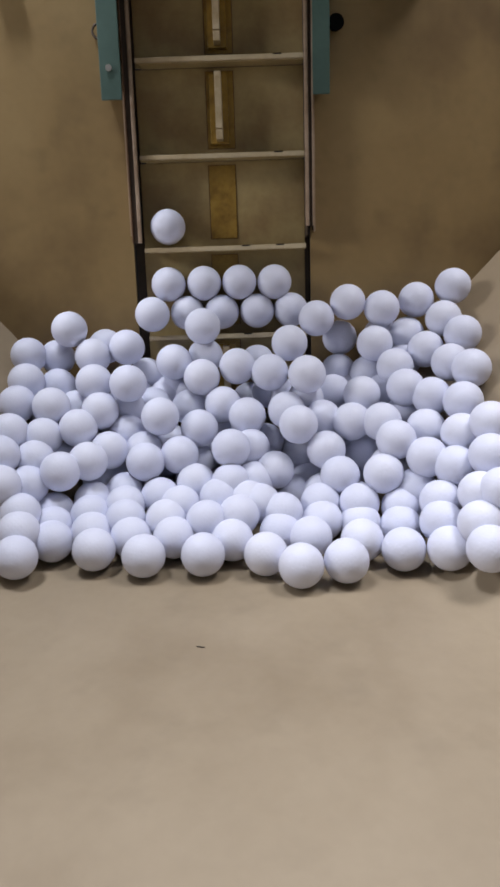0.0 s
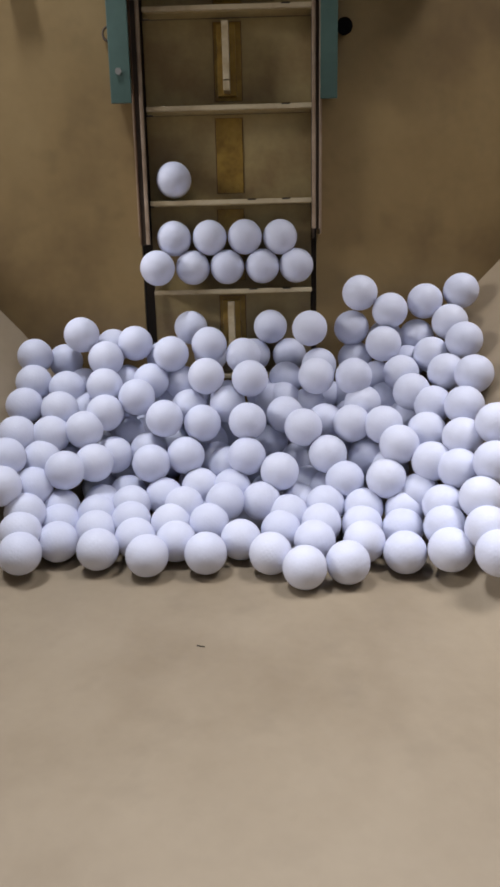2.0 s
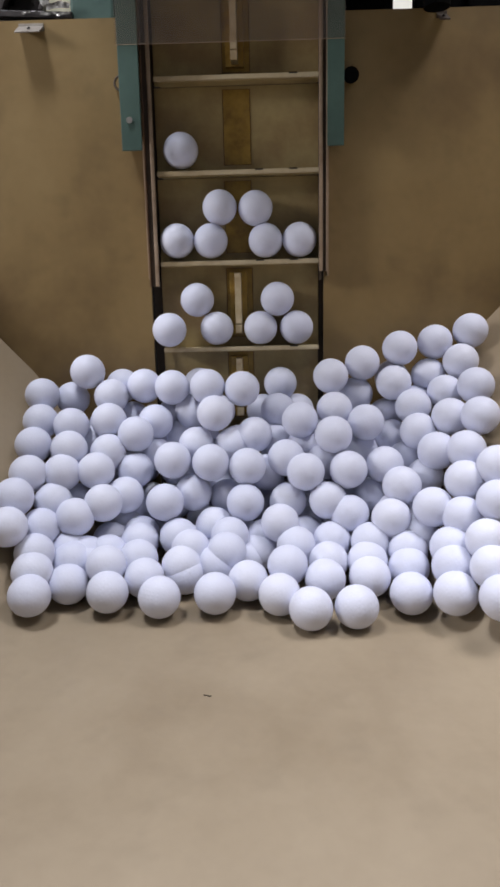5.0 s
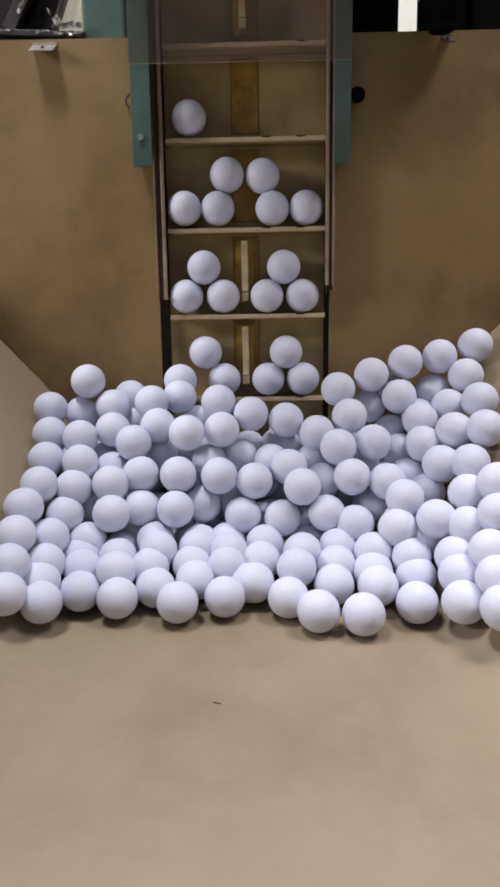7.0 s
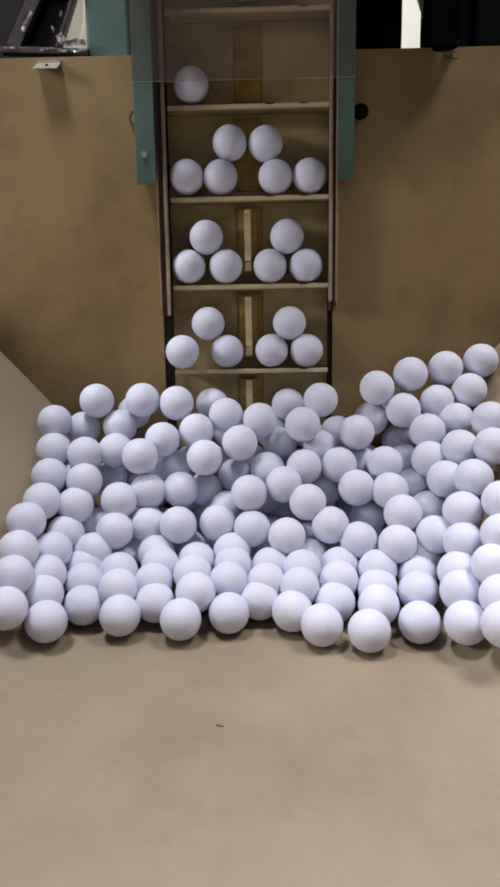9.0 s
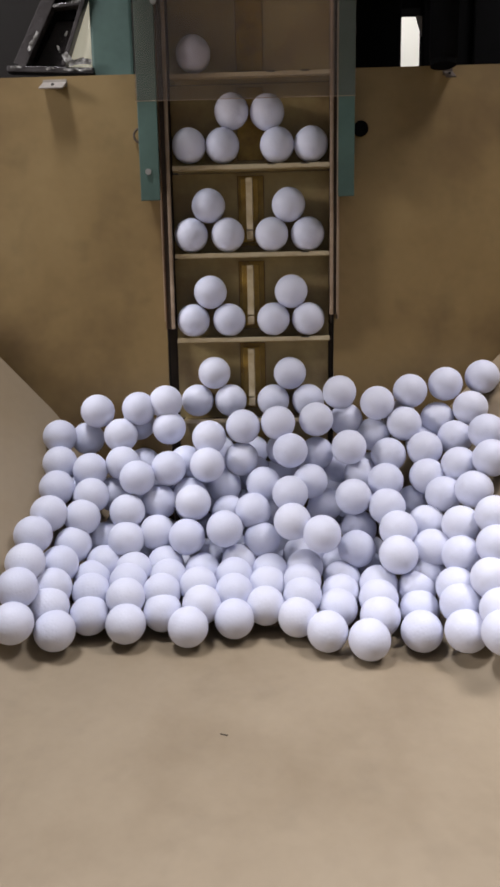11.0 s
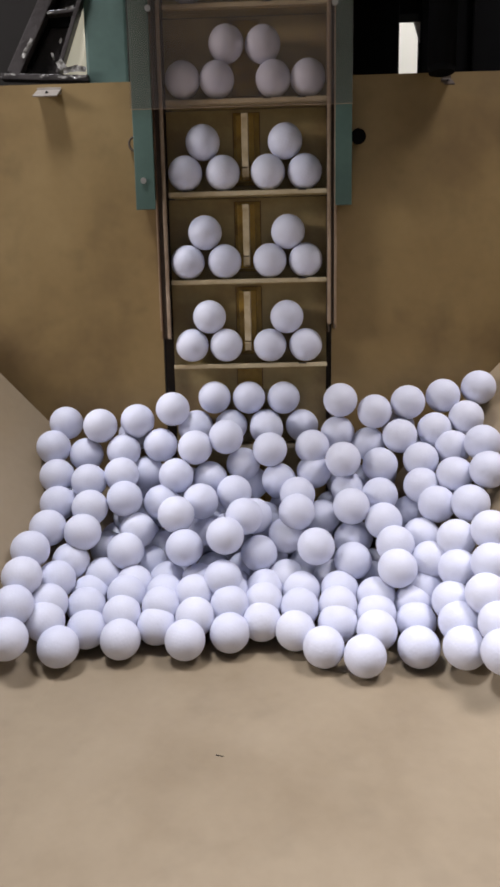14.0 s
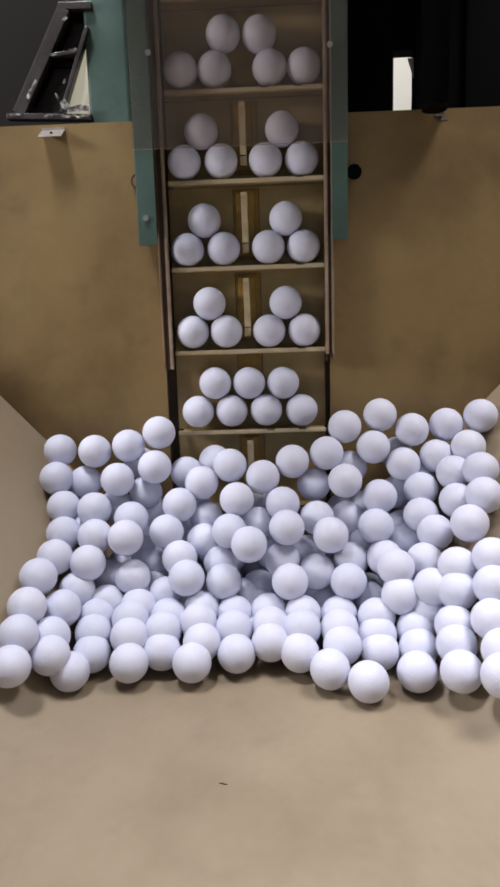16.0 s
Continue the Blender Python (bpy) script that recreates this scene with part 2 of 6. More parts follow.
        tagged(part("floor_bend", bm, FLOOR_TAN, smooth=True), "rounded tan bend between hopper floor and side", "floor", kind="structure")
    bm = bmesh.new()
    add_box(bm, -0.75, -0.1155, -0.009, -0.005, -0.08, 0.5505)
    add_box(bm, 0.1055, 0.75, -0.009, -0.005, -0.08, 0.5505)
    tagged(on_belt(part("wall_back", bm, WALL_TAN)), "brown stained tan back panel around the ball elevator", "wall", kind="structure")


hopper()


# ---------------------------------------------------------------- elevator
PITCH, SPEED, LIP0 = 0.1071, 0.0286, 0.2284


def flight(divided):
    """One carrier of the belt: back plate, shelf, lip, and an amber patch with or without a divider."""
    root = new("elevator_flight")
    bm = bmesh.new()
    add_box(bm, -0.1045, 0.0995, 0.0058, 0.0098, -0.0005, 0.1045, 0.001)
    part("back_plate", bm, BELT_CREAM, root)
    bm = bmesh.new()
    add_box(bm, -0.097, 0.097, -0.0225, 0.0058, -0.0025, 0.0, 0.0005)
    add_box(bm, -0.097, 0.097, -0.0225, -0.0215, -0.0052, -0.0025)
    part("shelf", bm, BELT_CREAM, root)
    bm = bmesh.new()
    add_box(bm, -0.1008, 0.0978, -0.026, -0.0228, -0.0042, 0.0013, 0.0009)
    part("lip", bm, LIP_CREAM, root, "worn cream shelf edge")
    for x in ((0.066,) if divided else (0.024, 0.066)):
        bm = bmesh.new()
        add_box(bm, x - 0.005, x + 0.005, -0.0263, -0.0258, 0.0, 0.0016)
        part("worn_notch", bm, DARK, root, "dark chip in the shelf edge")
    bm = bmesh.new()
    add_box(bm, -0.0200, 0.0148, 0.0051, 0.0057, 0.0118, 0.1005, 0.0002)
    part("tape_edge", bm, TAPE_EDGE, root, "dark brown border round the tape")
    bm = bmesh.new()
    add_box(bm, -0.0190, 0.0138, 0.0046, 0.0056, 0.0125, 0.0998, 0.0004)
    part("tape_patch", bm, TAPE, root, "amber stained tape patch")
    if divided:
        bm = bmesh.new()
        add_box(bm, -0.0155, 0.0075, -0.004, 0.0043, 0.016, 0.095, 0.001)
        part("divider_base", bm, TAPE, root, "amber glued strip")
        bm = bmesh.new()
        add_box(bm, -0.0080, 0.0002, -0.022, -0.004, 0.030, 0.093, 0.0008)
        add_box(bm, -0.0080, 0.0002, -0.022, -0.004, 0.018, 0.0288, 0.0008)
        part("divider", bm, DIVIDER, root, "pale upright divider strip")
        return tagged(root, "stained cream elevator flight with an upright divider", "conveyor flight", group="flights of the ball elevator")
    return tagged(root, "stained cream elevator flight with an amber patch", "conveyor flight", group="flights of the ball elevator")


FLIGHTS = []


def ball_elevator():
    plain, split = flight(False), flight(True)
    used = set()
    for k in range(-7, 5):
        master = plain if k in (0, -1, -5) else split
        FLIGHTS.append((k, master if master not in used else copy_thing(master, Matrix())))
        used.add(master)
    root = new("ball_elevator")
    for s, lo, hi in ((-1, -0.1135, -0.1015), (1, 0.0980, 0.1082)):
        edge = lo if s < 0 else hi
        low = 0.235 if s < 0 else 0.25
        # dark body colours in the shaded gap between the two pale edges
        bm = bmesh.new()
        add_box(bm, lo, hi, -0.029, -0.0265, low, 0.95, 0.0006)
        part("rail", bm, SHADE, root, "steel rail coloured dark for the shaded gap between its edges")
        inner, outer = (hi - 0.0046, lo) if s < 0 else (lo, hi - 0.0016)
        bm = bmesh.new()
        add_box(bm, inner, inner + 0.0046, -0.033, -0.0292, low, 0.95, 0.0012)
        part("rail_flange", bm, RAIL, root, "pale worn rail edge")
        bm = bmesh.new()
        add_box(bm, outer, outer + 0.0016, -0.033, -0.0292, low, 0.95, 0.0005)
        part("outer_flange", bm, RUST if s < 0 else RAIL, root, "thin rusty outer rail edge")
        bm = bmesh.new()
        add_box(bm, min(edge, edge + s * 0.002), max(edge, edge + s * 0.002), -0.028, -0.0095, 0.245, 0.95)
        part("rail_side", bm, RAIL, root)
    for x0, x1, side in ((-0.1352, -0.1115, -1), (0.1060, 0.1255, 1)):
        bm = bmesh.new()
        add_box(bm, x0, x1, -0.0535, -0.051, 0.3915, 0.95, 0.0007)
        edge = x0 if side < 0 else x1 - 0.0025
        add_box(bm, edge, edge + 0.0025, -0.051, -0.0095, 0.412, 0.95)
        part("bracket", bm, GREEN, root, "teal green painted angle bracket")
    bm = bmesh.new()
    add_tube(bm, (-0.1245, -0.0548, 0.4245), (0, 1, 0), 0.0037, 0.003, 16, 0.0028)
    part("screw", bm, STEEL, root, "round steel screw head")
    bm = bmesh.new()
    ring = []
    for i in range(24):
        p = radians(15 * i)
        c = Vector((-0.1395 + 0.0085 * math.cos(p), -0.013, 0.4770 + 0.0085 * math.sin(p)))
        out = Vector((math.cos(p), 0, math.sin(p)))
        ring.append([bm.verts.new(c + (out * math.cos(radians(45 * j)) + Vector((0, math.sin(radians(45 * j)), 0))) * 0.0014) for j in range(8)])
    for i in range(24):
        for j in range(8):
            bm.faces.new((ring[i][j], ring[(i + 1) % 24][j], ring[(i + 1) % 24][(j + 1) % 8], ring[i][(j + 1) % 8]))
    part("ring_pull", bm, SHADE, root, "dark wire ring", smooth=True)
    bm = bmesh.new()
    add_tube(bm, (0.137, -0.0115, 0.4767), (0, 1, 0), 0.0045, 0.006, 16)
    add_tube(bm, (0.137, -0.0175, 0.4767), (0, 1, 0), 0.0095, 0.007, 24, 0.008)
    part("knob", bm, BLACK, root, "dark round knob")
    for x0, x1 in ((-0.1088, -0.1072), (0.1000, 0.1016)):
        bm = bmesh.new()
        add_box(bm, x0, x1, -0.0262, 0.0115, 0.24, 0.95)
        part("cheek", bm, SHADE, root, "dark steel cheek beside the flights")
    # shade beside the belt, put in as dark plates
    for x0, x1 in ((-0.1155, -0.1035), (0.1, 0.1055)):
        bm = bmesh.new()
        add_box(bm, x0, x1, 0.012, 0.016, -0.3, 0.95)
        part("inner_plate", bm, SHADE, root, "plate coloured dark for the shaded gap beside the belt")
    root.matrix_world = BELT
    tagged(root, "ball elevator with teal brackets and brown steel rails", "elevator")
    sheet = new("cover_sheet")
    bm = bmesh.new()
    add_box(bm, -0.1365, 0.126, -0.0568, -0.0542, 0.505, 0.90, 0.0004)
    part("pane", bm, GLASS, sheet)
    bm = bmesh.new()
    add_box(bm, -0.1365, 0.126, -0.0569, -0.0563, 0.5043, 0.5049, 0.0001)
    part("edge", bm, RAIL, sheet, "pale sawn lower edge").visible_shadow = False
    for x in (-0.1105, 0.1045):
        bm = bmesh.new()
        add_tube(bm, (x, -0.0588, 0.612), (0, 1, 0), 0.0035, 0.004, 16, 0.0028)
        part("screw", bm, STEEL, sheet, "pale steel screw head")
    on_belt(sheet)
    tagged(sheet, "clear scratched acrylic cover sheet before the elevator", "cover sheet")


ball_elevator()


# ---------------------------------------------------------------- things above and behind the back panel
def machine_top():
    # added out of view: blocks the lamps from the elevator and right panel
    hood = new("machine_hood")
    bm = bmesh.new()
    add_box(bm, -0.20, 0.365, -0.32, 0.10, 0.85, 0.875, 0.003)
    part("shade_plate", bm, GREEN, hood)
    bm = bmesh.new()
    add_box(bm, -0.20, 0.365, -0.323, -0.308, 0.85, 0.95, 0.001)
    part("shade_front", bm, GREEN, hood)
    tagged(on_belt(hood), "unseen green hood added to shade the elevator and right panel", "machine hood")
    bm = bmesh.new()
    add_box(bm, -0.2075, -0.152, 0.03, 0.07, 0.30, 1.1, 0.004)
    tagged(on_belt(part("green_post", bm, GREEN)), "teal green steel post behind the back panel", "post")
    # near-black colour carries the shade on this post and the bar below
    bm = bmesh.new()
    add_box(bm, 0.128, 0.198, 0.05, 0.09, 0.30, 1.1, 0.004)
    tagged(on_belt(part("dark_post", bm, BLACK)), "machine post coloured near-black for the shade it stands in", "post")
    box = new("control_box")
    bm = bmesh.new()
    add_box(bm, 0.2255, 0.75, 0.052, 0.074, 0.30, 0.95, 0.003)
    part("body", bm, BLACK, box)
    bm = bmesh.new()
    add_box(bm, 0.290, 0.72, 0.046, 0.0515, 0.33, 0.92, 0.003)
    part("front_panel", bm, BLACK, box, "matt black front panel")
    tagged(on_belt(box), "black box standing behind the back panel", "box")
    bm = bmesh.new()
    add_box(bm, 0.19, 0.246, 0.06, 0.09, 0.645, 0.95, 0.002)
    tagged(on_belt(part("cross_bar", bm, BLACK)), "cross bar coloured near-black for the shade around it", "bar")
    # emitting panel that gives the gap its daylight brightness
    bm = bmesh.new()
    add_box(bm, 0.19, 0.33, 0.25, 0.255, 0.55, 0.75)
    tagged(on_belt(part("backdrop", bm, GAP)), "glowing panel in place of the bright daylit gap behind", "backdrop", kind="structure")
    bm = bmesh.new()
    vs = [bm.verts.new(p) for p in ((0.2175, 0.056, 0.633), (0.2265, 0.056, 0.633), (0.2265, 0.056, 0.606))]
    bm.faces.new(vs)
    g = bmesh.ops.extrude_face_region(bm, geom=bm.faces[:])
    bmesh.ops.translate(bm, verts=[v for v in g["geom"] if isinstance(v, bmesh.types.BMVert)], vec=(0, 0.004, 0))
    tagged(on_belt(part("gusset", bm, CLIP)), "small dark gusset in the gap", "gusset")


def hanging_column():
    root = new("hanging_column")
    bm = bmesh.new()
    add_tube(bm, (0.234, -0.030, 0.80), (0, 0, 1), 0.0165, 0.50, 32)
    part("tube", bm, BLACK, root, smooth=True)
    bm = bmesh.new()
    add_tube(bm, (0.234, -0.030, 0.5465), (0, 0, 1), 0.0150, 0.007, 32)
    part("end_cap", bm, BLACK, root, "black end cap")
    tagged(on_belt(root), "dark round column hanging before the panel edge", "column")


def bar(bm, a, b, wide, deep, y):
    """A bar in the panel's plane between two points (across, up), at depth y."""
    d = Vector((b[0] - a[0], 0, b[1] - a[1]))
    turn = Vector((0, 0, 1)).rotation_difference(d.normalized()).to_matrix().to_4x4()
    add_box(bm, -wide / 2, wide / 2, y, y + deep, 0, d.length, 0.0012, Matrix.Translation((a[0], 0, a[1])) @ turn)


def wrapped_frame():
    root = new("wrapped_frame")
    for name, a, b, w in (("side_bar", (-0.3004, 0.5745), (-0.2305, 0.6995), 0.0165), ("side_bar", (-0.2427, 0.5741), (-0.2018, 0.6767), 0.0055), ("end_bar", (-0.3166, 0.5723), (-0.2031, 0.5668), 0.0075), ("cross_bar", (-0.2510, 0.6444), (-0.2149, 0.6475), 0.0050), ("end_bar", (-0.2377, 0.7025), (-0.1942, 0.7018), 0.0090)):
        bm = bmesh.new()
        bar(bm, a, b, w, 0.014, 0.022)
        part(name, bm, WRAP, root)
    # black strips paint the shadow along the inner slot walls
    for a, b, w in (((-0.2833, 0.5843), (-0.2466, 0.6449), 0.0060), ((-0.2428, 0.6551), (-0.2222, 0.6910), 0.0060), ((-0.2508, 0.6389), (-0.2251, 0.6391), 0.0150), ((-0.2264, 0.6939), (-0.2026, 0.6935), 0.0150)):
        bm = bmesh.new()
        bar(bm, a, b, w, 0.004, 0.033)
        part("slot_shade", bm, BLACK, root, "black strip painting the shaded inner wall of the slot")
    bm = bmesh.new()
    bm.faces.new([bm.verts.new((x, 0.038, z)) for x, z in ((-0.2992, 0.5762), (-0.2326, 0.7080), (-0.1968, 0.7063), (-0.2439, 0.5738))])
    bmesh.ops.solidify(bm, geom=bm.faces[:], thickness=0.002)
    part("tray_floor", bm, WRAP, root, "dull grey tray bottom")
    # pale crumpled patches: film, with its highlights put into the colour
    for x, z, sx, sz, tilt in ((-0.2782, 0.6035, 0.0124, 0.0031, 35), (-0.2747, 0.6089, 0.0039, 0.0109, -25), (-0.2825, 0.5968, 0.0109, 0.0047, 60), (-0.2598, 0.5694, 0.0109, 0.0031, 2), (-0.3034, 0.5726, 0.0140, 0.0023, 4), (-0.2319, 0.5682, 0.0202, 0.0031, -2), (-0.2131, 0.5674, 0.0171, 0.0031, 3), (-0.2210, 0.6482, 0.0093, 0.0031, 6), (-0.2466, 0.6433, 0.0093, 0.0016, 0), (-0.2287, 0.6856, 0.0039, 0.0062, -30), (-0.2362, 0.5823, 0.0093, 0.0124, 30), (-0.2238, 0.5769, 0.0202, 0.0070, 8), (-0.2110, 0.5771, 0.0140, 0.0062, -8), (-0.2460, 0.5925, 0.0023, 0.0093, 25), (-0.2356, 0.6106, 0.0023, 0.0062, -30)):
        bm = bmesh.new()
        bmesh.ops.create_grid(bm, x_segments=9, y_segments=9, size=0.5, matrix=Matrix.Translation((x, 0.0205, z)) @ Matrix.Rotation(radians(-tilt), 4, "Y") @ Matrix.Rotation(radians(90), 4, "X") @ Matrix.Diagonal((sx, sz, 1, 1)))
        for v in bm.verts:
            k = v.co.copy()
            v.co.y += 0.0016 * noise.noise(k * 150) - 0.001
            v.co.x += 0.0014 * noise.noise(k * 130 + Vector((3, 1, 7)))
            v.co.z += 0.0014 * noise.noise(k * 140 + Vector((9, 5, 2)))
        part("film_glint", bm, FILM, root, "crumpled plastic film and its highlights as pale patches", smooth=True)
    tagged(on_belt(root), "dark plastic slotted frame in crumpled clear wrapping", "frame")
    # pale area behind the frame; its brightness is emission
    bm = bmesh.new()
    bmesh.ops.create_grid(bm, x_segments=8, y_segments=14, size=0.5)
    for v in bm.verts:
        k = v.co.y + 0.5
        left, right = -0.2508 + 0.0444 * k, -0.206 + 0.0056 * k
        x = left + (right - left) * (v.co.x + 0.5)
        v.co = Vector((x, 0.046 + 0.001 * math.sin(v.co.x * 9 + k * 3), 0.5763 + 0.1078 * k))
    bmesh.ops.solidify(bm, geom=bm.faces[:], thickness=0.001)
    tagged(on_belt(part("pale_backdrop", bm, PALE, smooth=True)), "pale glowing sheet behind the dark frame", "backdrop", kind="structure")


def edge_clip(x, wide, drop, metal):
    root = new("edge_clip")
    bm = bmesh.new()
    add_box(bm, x - wide / 2, x + wide / 2, -0.034, -0.0095, 0.5475, 0.549, 0.0004, Matrix.Translation((0, -0.0095, 0.5480)) @ Matrix.Rotation(radians(32), 4, "X") @ Matrix.Translation((0, 0.0095, -0.549)))
    part("tongue", bm, metal, root)
    bm = bmesh.new()
    add_box(bm, x - wide / 2, x + wide / 2, -0.0105, -0.0092, 0.544 - drop, 0.5505, 0.0003)
    part("bend", bm, metal, root)
    # no real opening: a dark plug paints the hole's shade
    bm = bmesh.new()
    add_tube(bm, (x, -0.0205, 0.5405), (0, 0.6, 1), 0.0020, 0.0035, 14)
    part("hole", bm, DARK, root, "dark plug in place of the shaded round hole")
    root.matrix_world = BELT @ Matrix.Translation((0, 0, -0.004))
    tagged(root, "small bent zinc clip on the panel edge", "clip")


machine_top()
hanging_column()
wrapped_frame()
edge_clip(-0.2455, 0.030, 0.002, CLIP)
# right clip gets the dark brown because it hangs in shadow
edge_clip(0.2445, 0.012, 0.001, SHADE)


def splinter():
    # dark scratch on the floor, built as two thin raised slivers
    bm = bmesh.new()
    add_box(bm, -0.003, 0.003, -0.0004, 0.0004, 0, 0.0005, 0.0001, Matrix.Rotation(radians(-18), 4, "Z"))
    add_box(bm, 0.0015, 0.004, -0.001, -0.0004, 0, 0.0005, 0.0001)
    ob = part("splinter", bm, DARK)
    ob.matrix_world = Matrix.Translation((-0.0462, 0.386, floor_z(0.386) + 0.0002)) @ Matrix.Rotation(-FLOOR_SLOPE, 4, "X")
    tagged(ob, "tiny dark scratch mark on the tan floor", "splinter")


splinter()


# ---------------------------------------------------------------- room
def room():
    bm = bmesh.new()
    add_box(bm, -2.5, 2.5, -2.5, 2.5, 2.3, 2.32)
    tagged(part("ceiling", bm, ROOM), "pale painted room ceiling", "ceiling", kind="structure")
    for n, (x0, x1, y0, y1) in dict(wall_north=(-2.5, 2.5, 2.5, 2.52), wall_south=(-2.5, 2.5, -2.52, -2.5), wall_west=(-2.52, -2.5, -2.5, 2.5), wall_east=(2.5, 2.52, -2.5, 2.5)).items():
        bm = bmesh.new()
        add_box(bm, x0, x1, y0, y1, -1, 2.3)
        tagged(part(n, bm, ROOM), "plain pale painted room wall", "wall", kind="structure")
    # backing panel whose dark colour replaces the missing shade behind the machine
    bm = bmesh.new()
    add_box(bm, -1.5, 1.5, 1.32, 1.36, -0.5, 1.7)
    tagged(part("unlit_backing", bm, DARK), "added panel coloured dark as the unlit machine interior", "panel", kind="structure")


room()


# ---------------------------------------------------------------- balls
bm = bmesh.new()
bmesh.ops.create_icosphere(bm, subdivisions=4, radius=R)
BALL_MESH = bpy.data.meshes.new("golf_ball")
bm.to_mesh(BALL_MESH)
bm.free()
BALL_MESH.materials.append(BALL)
for p in BALL_MESH.polygons:
    p.use_smooth = True


def golf_ball(label, group):
    return tagged(new("golf_ball", BALL_MESH), label, "golf ball", group=group)


def rest(x, y, z):
    """A still ball deep in the heap."""
    ob = golf_ball("white golf ball deep in the heap", "golf balls in the hopper")
    ob.matrix_world = pose(x, y, z, 900 * x, 700 * y, 500 * z)


# a ball that slips down waits in its place first: between these two rows it goes only within these seconds
SLIPS = {(2.5, 3.5): (3.15, 3.45), (3.5, 7): (4.3, 6.2), (12.5, 13.5): (13.25, 13.45)}


def slip(rows):
    done = []
    for a, b in zip(rows, rows[1:]):
        done.append(a)
        if (a[0], b[0]) in SLIPS and (Vector(a[1:]) - Vector(b[1:])).length > 0.6 * R:
            go, stop = SLIPS[a[0], b[0]]
            done += [(go, *a[1:]), (stop, *b[1:])]
    return done + [rows[-1]]


def roll(rows):
    """A ball of the heap that creeps through these places (seconds, x, y, z), turning as it goes."""
    ob = golf_ball("white dimpled golf ball in the heap", "golf balls in the hopper")
    a, b, c = (random.uniform(-180, 180) for _ in range(3))
    first = rows[0]
    rows = slip(rows)
    walk(ob, [(t, pose(x, y, z, a - math.degrees((y - first[2]) / R) * 0.3, b + math.degrees((x - first[1]) / R) * 0.3, c)) for t, x, y, z in rows])


def lip_at(k, t):
    return LIP0 + k * PITCH + SPEED * t


def ride(k, stops, fall=None):
    """A ball on flight k. stops: seconds from which it lies at (across, above the lip). fall: seconds, and where in the heap it lands."""
    ob = golf_ball("white dimpled golf ball riding on an elevator flight", "golf balls on the elevator")
    turn = pose(0, 0, 0, *(random.uniform(-180, 180) for _ in range(3)))
    rows = []
    for t in np.arange(0, 16.01, 0.5):
        if fall and t > fall[0]:
            rows.append((t, Matrix.Translation(fall[1]) @ turn))
        else:
            u, up = [(u, up) for s, u, up in stops if s <= t][-1]
            # a ball too far out to fit behind the rail leans on its edge
            place = (max(0.02 + (u - 0.02) * 1.0135, -0.0800), -0.016) if u > -0.088 else (u, -0.036)
            rows.append((t, Matrix.Translation(BELT @ Vector((*place, lip_at(k, t) + up))) @ turn))
    walk(ob, rows)


def carried_pose(w):
    return Matrix.Translation(BELT @ Vector((0, 0, w))) @ Matrix.Rotation(-LEAN, 4, "X")


# balls carried by the flights: flight, across, above the lip
RIDERS = (
    (0, -0.0705, 0.0265),
    (-2, -0.056, 0.061), (-2, 0.045, 0.060), (-2, -0.032, 0.0245), (-2, 0.0235, 0.024), (-2, 0.069, 0.0235),
    (-3, -0.056, 0.060), (-3, 0.048, 0.059), (-3, -0.032, 0.024), (-3, 0.025, 0.024), (-3, 0.070, 0.0235),
    (-4, -0.053, 0.062), (-4, 0.046, 0.060), (-4, -0.076, 0.0255), (-4, -0.032, 0.025), (-4, 0.024, 0.024), (-4, 0.070, 0.0235),
    (-5, -0.049, 0.064), (-5, -0.004, 0.063), (-5, 0.041, 0.062), (-5, -0.073, 0.026), (-5, -0.028, 0.026), (-5, 0.018, 0.026), (-5, 0.065, 0.0245),
)


def motions():
    for k, ob in FLIGHTS:
        walk(ob, [(t, carried_pose(lip_at(k, t))) for t in np.arange(0, 16.01, 0.5)])
    for k, u, up in RIDERS:
        ride(k, [(0, u, up)])
    # two balls lean on the rail's edge before they roll back onto their flight
    ride(-2, [(0, -0.0915, 0.0245), (6.7, -0.080, 0.0250)])
    ride(-3, [(0, -0.0890, 0.0250), (10, -0.079, 0.0240)])
    # the crowded flight: three of its nine balls tip back into the heap
    ride(-1, [(0, -0.073, 0.0645), (3.8, -0.075, 0.0590)], (4.6, (-0.075, 0.745, 0.035)))
    ride(-1, [(0, -0.029, 0.0645), (5, -0.025, 0.066)])
    ride(-1, [(0, 0.0145, 0.0645), (5, 0.019, 0.064)])
    ride(-1, [(0, 0.058, 0.0635), (3.8, 0.063, 0.0580)], (4.6, (0.02, 0.745, 0.035)))
    ride(-1, [(0, -0.094, 0.0285), (3.8, -0.091, 0.0220)], (4.6, (-0.12, 0.755, 0.045)))
    ride(-1, [(0, -0.051, 0.0285), (5, -0.080, 0.027)])
    ride(-1, [(0, -0.008, 0.0285), (5, -0.037, 0.026)])
    ride(-1, [(0, 0.036, 0.0285), (5, 0.031, 0.025)])
    ride(-1, [(0, 0.078, 0.0285), (3.8, 0.079, 0.0225), (5, 0.073, 0.025)])
    # the heap creeps towards the elevator
    rest(-0.080, 0.724, -0.002)
    rest(-0.128, 0.700, -0.026)
    rest(-0.008, 0.716, -0.026)
    rest(0.144, 0.772, 0.046)
    rest(-0.192, 0.700, 0.022)
    rest(0.192, 0.764, 0.102)
    rest(-0.168, 0.740, 0.038)
    rest(0.008, 0.732, 0.014)
    rest(-0.240, 0.716, 0.070)
    rest(0.016, 0.668, -0.018)
    rest(0.096, 0.668, -0.018)
    rest(0.152, 0.628, 0.038)
